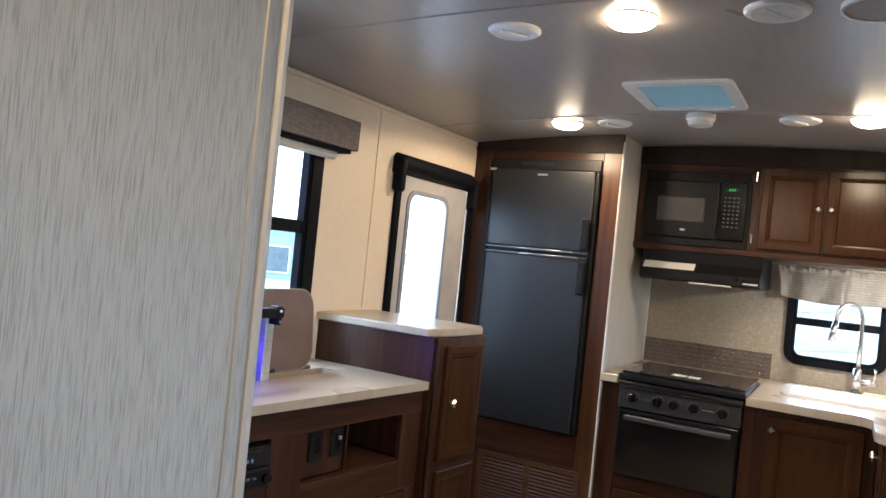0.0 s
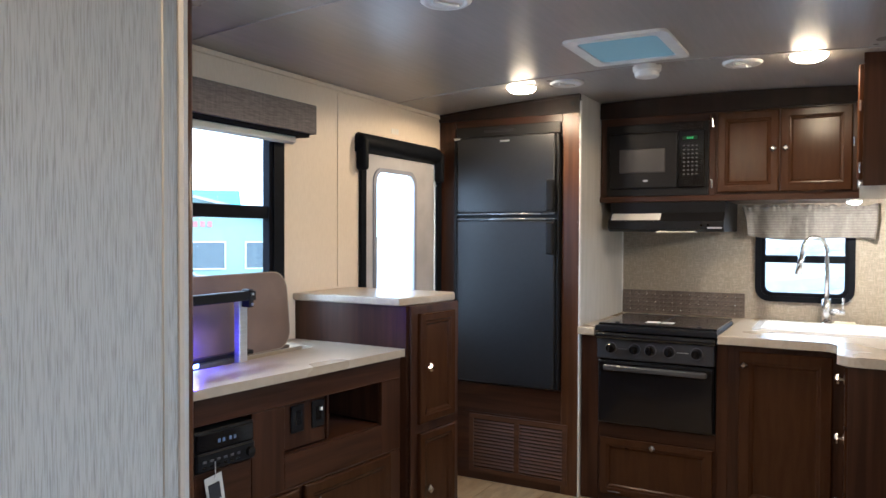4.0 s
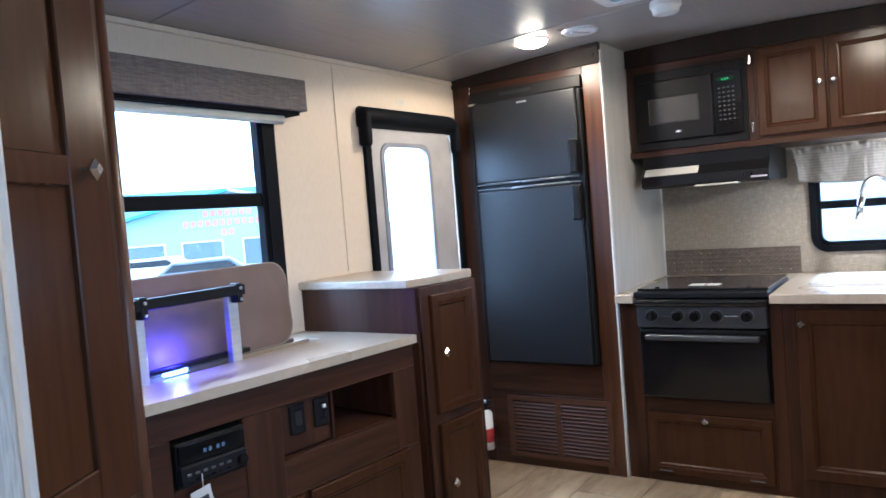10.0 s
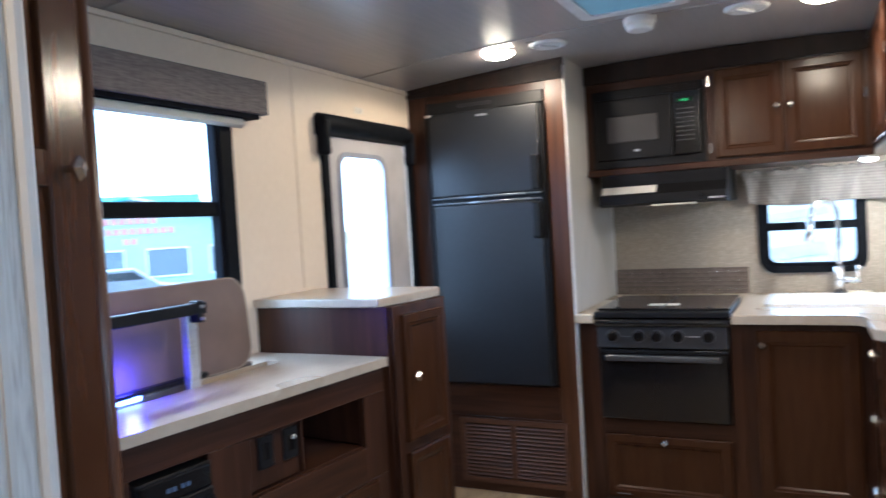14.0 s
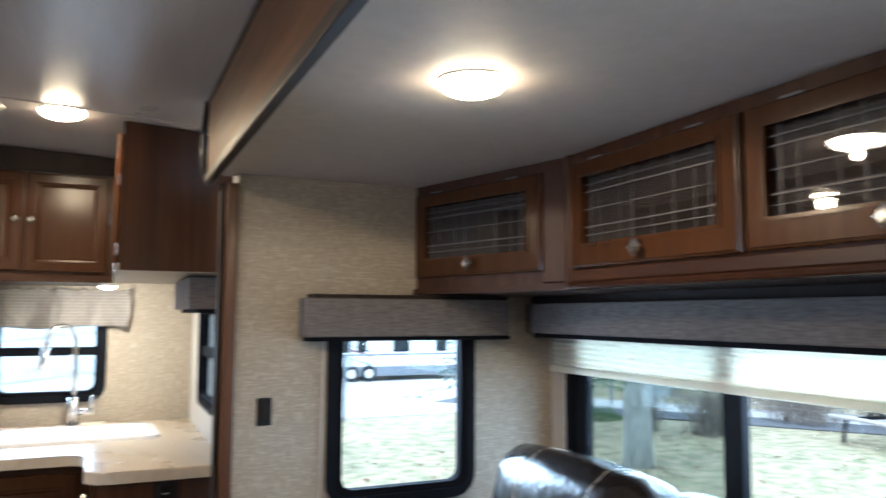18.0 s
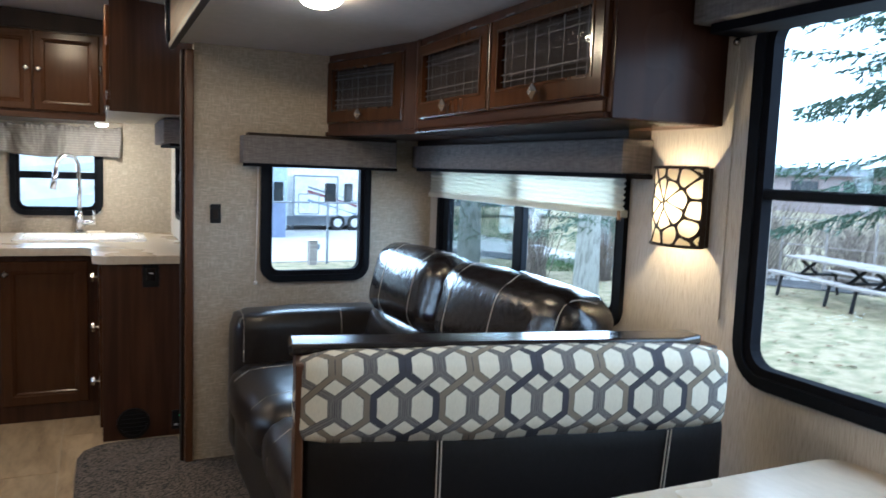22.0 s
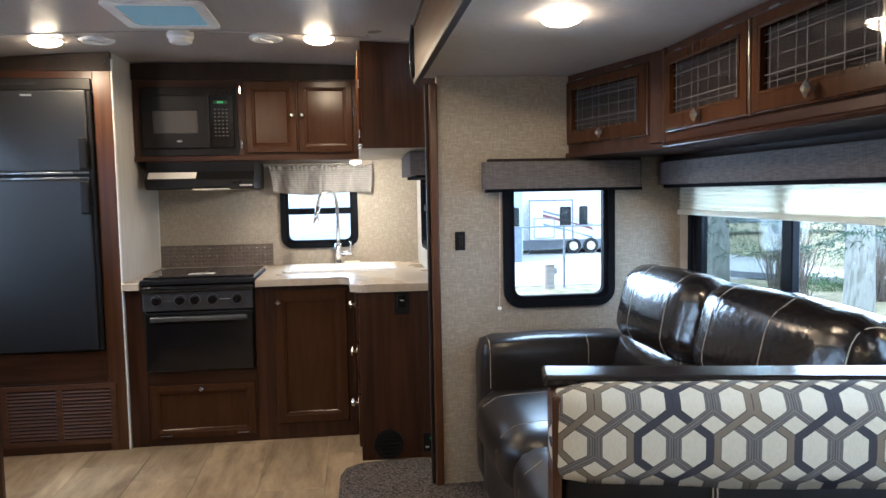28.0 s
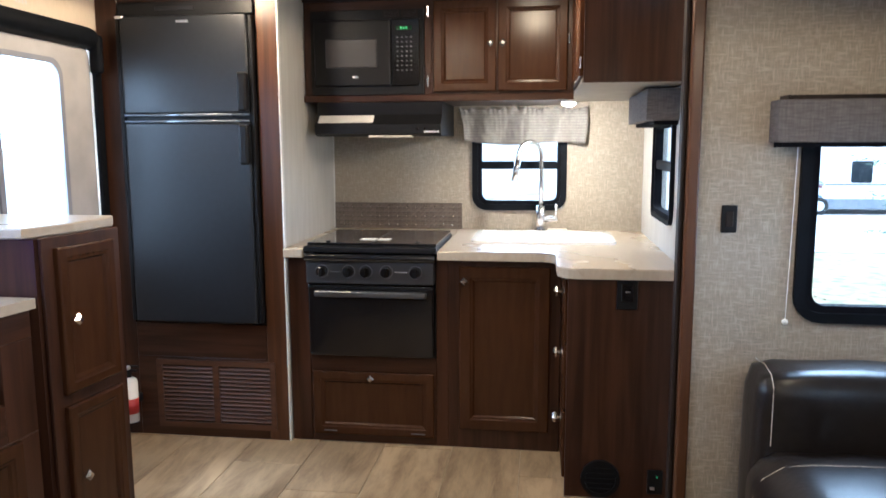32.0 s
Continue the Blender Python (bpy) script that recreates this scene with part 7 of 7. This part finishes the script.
fifth_wheel()
gs = thing("storage_trailer", (4.6, 23.2, GZ), "pale blue-grey storage trailer beside the drive", "trailer")
part("body", bx(3.2, 5.42, 22.1, 25.5, GZ + 0.25, 1.7, 0.04), mat("pale_blue_panel", (0.42, 0.50, 0.56), 0.5), gs)
part("lower_panel", bx(3.25, 5.38, 22.07, 25.4, GZ, GZ + 1.1, 0.02), mat("blue_grey_panel", (0.20, 0.24, 0.36), 0.5), gs)
part("window", prism(rrect(5.0, 5.3, 0.1, 0.85, 0.05), 0, 0.02), DARK_GLASS, gs, "", facing((0, 22.1, 0), (0, -1)))
pw = thing("utility_post", (4.57, 15.83, GZ), "pale weathered utility post with a power box", "post")
part("post", bx(4.45, 4.64, 15.76, 15.92, GZ - 0.05, GZ + 0.54, 0.01), WEATHERED, pw)
part("cap", bx(4.43, 4.66, 15.74, 15.94, GZ + 0.54, GZ + 0.56, 0.005), RV_WHITE, pw)
part("power_box", bx(4.64, 4.70, 15.78, 15.88, GZ + 0.34, GZ + 0.47, 0.01), RV_GREY, pw)
lp = thing("wire_fence", (4.92, 15.97, GZ), "thin dark metal pole with a long cross rail", "fence")
part("pole", rod((4.92, 15.97, GZ), (4.92, 15.97, 0.56), 0.028, 8), RV_GREY, lp)
part("pole", rod((-2.0, 15.97, GZ), (-2.0, 15.97, 0.56), 0.028, 8), RV_GREY, lp)
part("pole", rod((11.8, 15.97, GZ), (11.8, 15.97, 0.56), 0.028, 8), RV_GREY, lp)
part("rail", rod((-2.0, 15.97, 0.53), (11.8, 15.97, 0.55), 0.020, 6), RV_GREY, lp)

# shop across the yard on the door side
sh_ = thing("shop_building", (-24, 14, GZ), "teal-sided shop with a gable front and teal metal roof", "building")
SM = Matrix.Translation((-30.0, 26.5, GZ)) @ Matrix.Rotation(radians(48), 4, "Z")
gable = [(-7, 0), (7, 0), (7, 2.5), (0, 4.2), (-7, 2.5)]
part("front_wall", prism(gable, -0.2, 0.0), TEAL, sh_, "", SM @ facing((0, 0, 0), (0, -1)))
part("side_wall", bx(-7, -6.8, 0.2, 14, 0, 2.5), TEAL, sh_, "", SM)
part("side_wall", bx(6.8, 7, 0.2, 14, 0, 2.5), TEAL, sh_, "", SM)
for s in (-1, 1):
    part("roof", loft([[(s * 7.5, y, 2.38), (0, y, 4.22), (0, y, 4.36), (s * 7.5, y, 2.52)] for y in (-0.6, 14)]), TEAL_ROOF if s < 0 else mat("pale_metal_roof", (0.62, 0.62, 0.60), 0.5), sh_, "", SM)
for u in (-5.2, -2.4, 0.6, 3.6):
    w_ = part("window", bx(u, u + 1.9, -0.06, -0.0, 0.4, 1.7, 0.01), SHOP_GLASS, sh_, "", SM)
    part("frame", frame_ring([(u - 0.08, 0.32), (u + 1.98, 0.32), (u + 1.98, 1.78), (u - 0.08, 1.78)], [(u, 0.4), (u + 1.9, 0.4), (u + 1.9, 1.7), (u, 1.7)], 0.0, 0.1), RV_WHITE, w_, "", SM @ facing((0, 0, 0), (0, -1)))
for k, (w0, zz) in enumerate(((2.6, 3.0), (4.6, 2.5), (0.9, 2.0))):
    part("sign_bar", joined(*[bx(-w0 / 2 + q * 0.36, -w0 / 2 + q * 0.36 + 0.24, -0.05, -0.002, zz, zz + 0.30) for q in range(int(w0 / 0.36))]), SIGN_RED, sh_, "row of red sign blocks", SM)
an = thing("long_shed", (-30, 26, GZ), "long teal-roofed shed beyond the yard", "building")
AM = Matrix.Translation((-46, 41, GZ)) @ Matrix.Rotation(radians(48), 4, "Z")
part("wall", bx(-21.5, 4.5, 0, 10, 0, 2.4), RV_WHITE, an, "", AM)
part("roof", loft([[(x, -0.6, 2.3), (x, 5, 5.7), (x, 10.6, 2.3), (x, 10.6, 2.45), (x, 5, 5.85), (x, -0.6, 2.45)] for x in (-22, 5)]), TEAL_ROOF, an, "", AM)
for u in (-11, -5, 1):
    part("window", bx(u, u + 2.2, -0.06, 0.0, 0.9, 2.3, 0.01), DARK_GLASS, an, "", AM)


def car(x, y, rot, colour, label):
    M = Matrix.Translation((x, y, GZ)) @ Matrix.Rotation(radians(rot), 4, "Z")
    t = thing("car", (x, y, GZ), label, "car")
    prof_ = [(-2.1, 0.35), (-2.15, 0.75), (-1.9, 0.95), (-1.2, 1.0), (-0.6, 1.45), (0.9, 1.48), (1.5, 1.05), (2.1, 0.95), (2.15, 0.4)]
    part("body", loft([[(a * (0.96 if abs(b) > 0.7 else 1), b, c) for a, c in prof_] for b in (-0.85, -0.6, 0.6, 0.85)]), colour, t, "", M)
    for s in (-1, 1):
        part("window", loft([[(a, s * 0.84, c), (a2, s * 0.862, c2), (a2, s * 0.83, c2), (a, s * 0.82, c)] for a, c, a2, c2 in ((-1.0, 1.05, -0.55, 1.40), (1.3, 1.05, 0.85, 1.42))]), DARK_GLASS, t, "", M)
        for a in (-1.35, 1.35):
            part("wheel", rod((a, s * 0.70, 0.33), (a, s * 0.88, 0.33), 0.33, 18), RUBBER, t, "", M)
    return t


car(-16.5, 13.5, 50, RV_GREY, "grey parked car in the yard")
car(-21.5, 15.5, 40, RV_WHITE, "white parked car in front of the shop")
bl = thing("far_building", (60, 14, GZ), "long low white building far beyond the fence", "building")
part("wall", bx(52, 58, -14, 48, GZ, GZ + 2.9), mat("dull_red_siding", (0.27, 0.22, 0.215), 0.7), bl)
part("roof", bx(51.5, 58.5, -14.5, 48.5, GZ + 2.9, GZ + 3.6, 0.1), RV_GREY, bl)
for k in range(12):
    part("window", bx(51.9, 52.0, -12 + 4.8 * k, -9.5 + 4.8 * k, GZ + 1.1, GZ + 2.5), DARK_GLASS, bl)
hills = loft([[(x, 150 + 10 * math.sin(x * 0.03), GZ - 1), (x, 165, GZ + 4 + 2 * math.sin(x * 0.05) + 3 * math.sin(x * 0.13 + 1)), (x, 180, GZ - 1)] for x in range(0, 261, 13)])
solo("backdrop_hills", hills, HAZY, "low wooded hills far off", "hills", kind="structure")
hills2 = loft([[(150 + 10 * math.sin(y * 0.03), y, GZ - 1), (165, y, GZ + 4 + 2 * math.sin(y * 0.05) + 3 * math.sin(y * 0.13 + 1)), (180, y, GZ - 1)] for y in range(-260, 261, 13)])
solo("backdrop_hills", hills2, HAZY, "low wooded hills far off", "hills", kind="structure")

# unseen shell added outside the living space, so that no light leaks between the walls
solo("roof_shell", bx(-1.98, 0.70, -2.42, 4.60, 2.19, 2.23), WHITE, "white unseen roof shell that blocks light", "roof", kind="structure")
solo("slide_roof_shell", bx(0.47, 1.72, -0.86, 2.92, 1.855, 1.89), WHITE, "white unseen slide-out shell that blocks light", "roof", kind="structure")

# ---- floor planks, each its own piece ----
plank_w, plank_l, gap = 0.302, 0.92, 0.003
shapes = {}
x0 = -0.005 - 7 * plank_w
for i in range(9):
    off = (0.0, 0.46, 0.23, 0.69)[i % 4]
    ya = YREAR - off
    while ya < YB:
        xa, xb = max(x0 + i * plank_w, XL), min(x0 + (i + 1) * plank_w, XR)
        y0, y1 = max(ya, YREAR), min(ya + plank_l, YB)
        if xb - xa > 0.02 and y1 - y0 > 0.02:
            pb = bx(xa + gap / 2, xb - gap / 2, y0 + gap / 2, y1 - gap / 2, -0.004, 0.0, 0.0012)
            pk = new("plank", mesh_from("plank", pb, PLANK))
            pk.parent = floor
        ya += plank_l
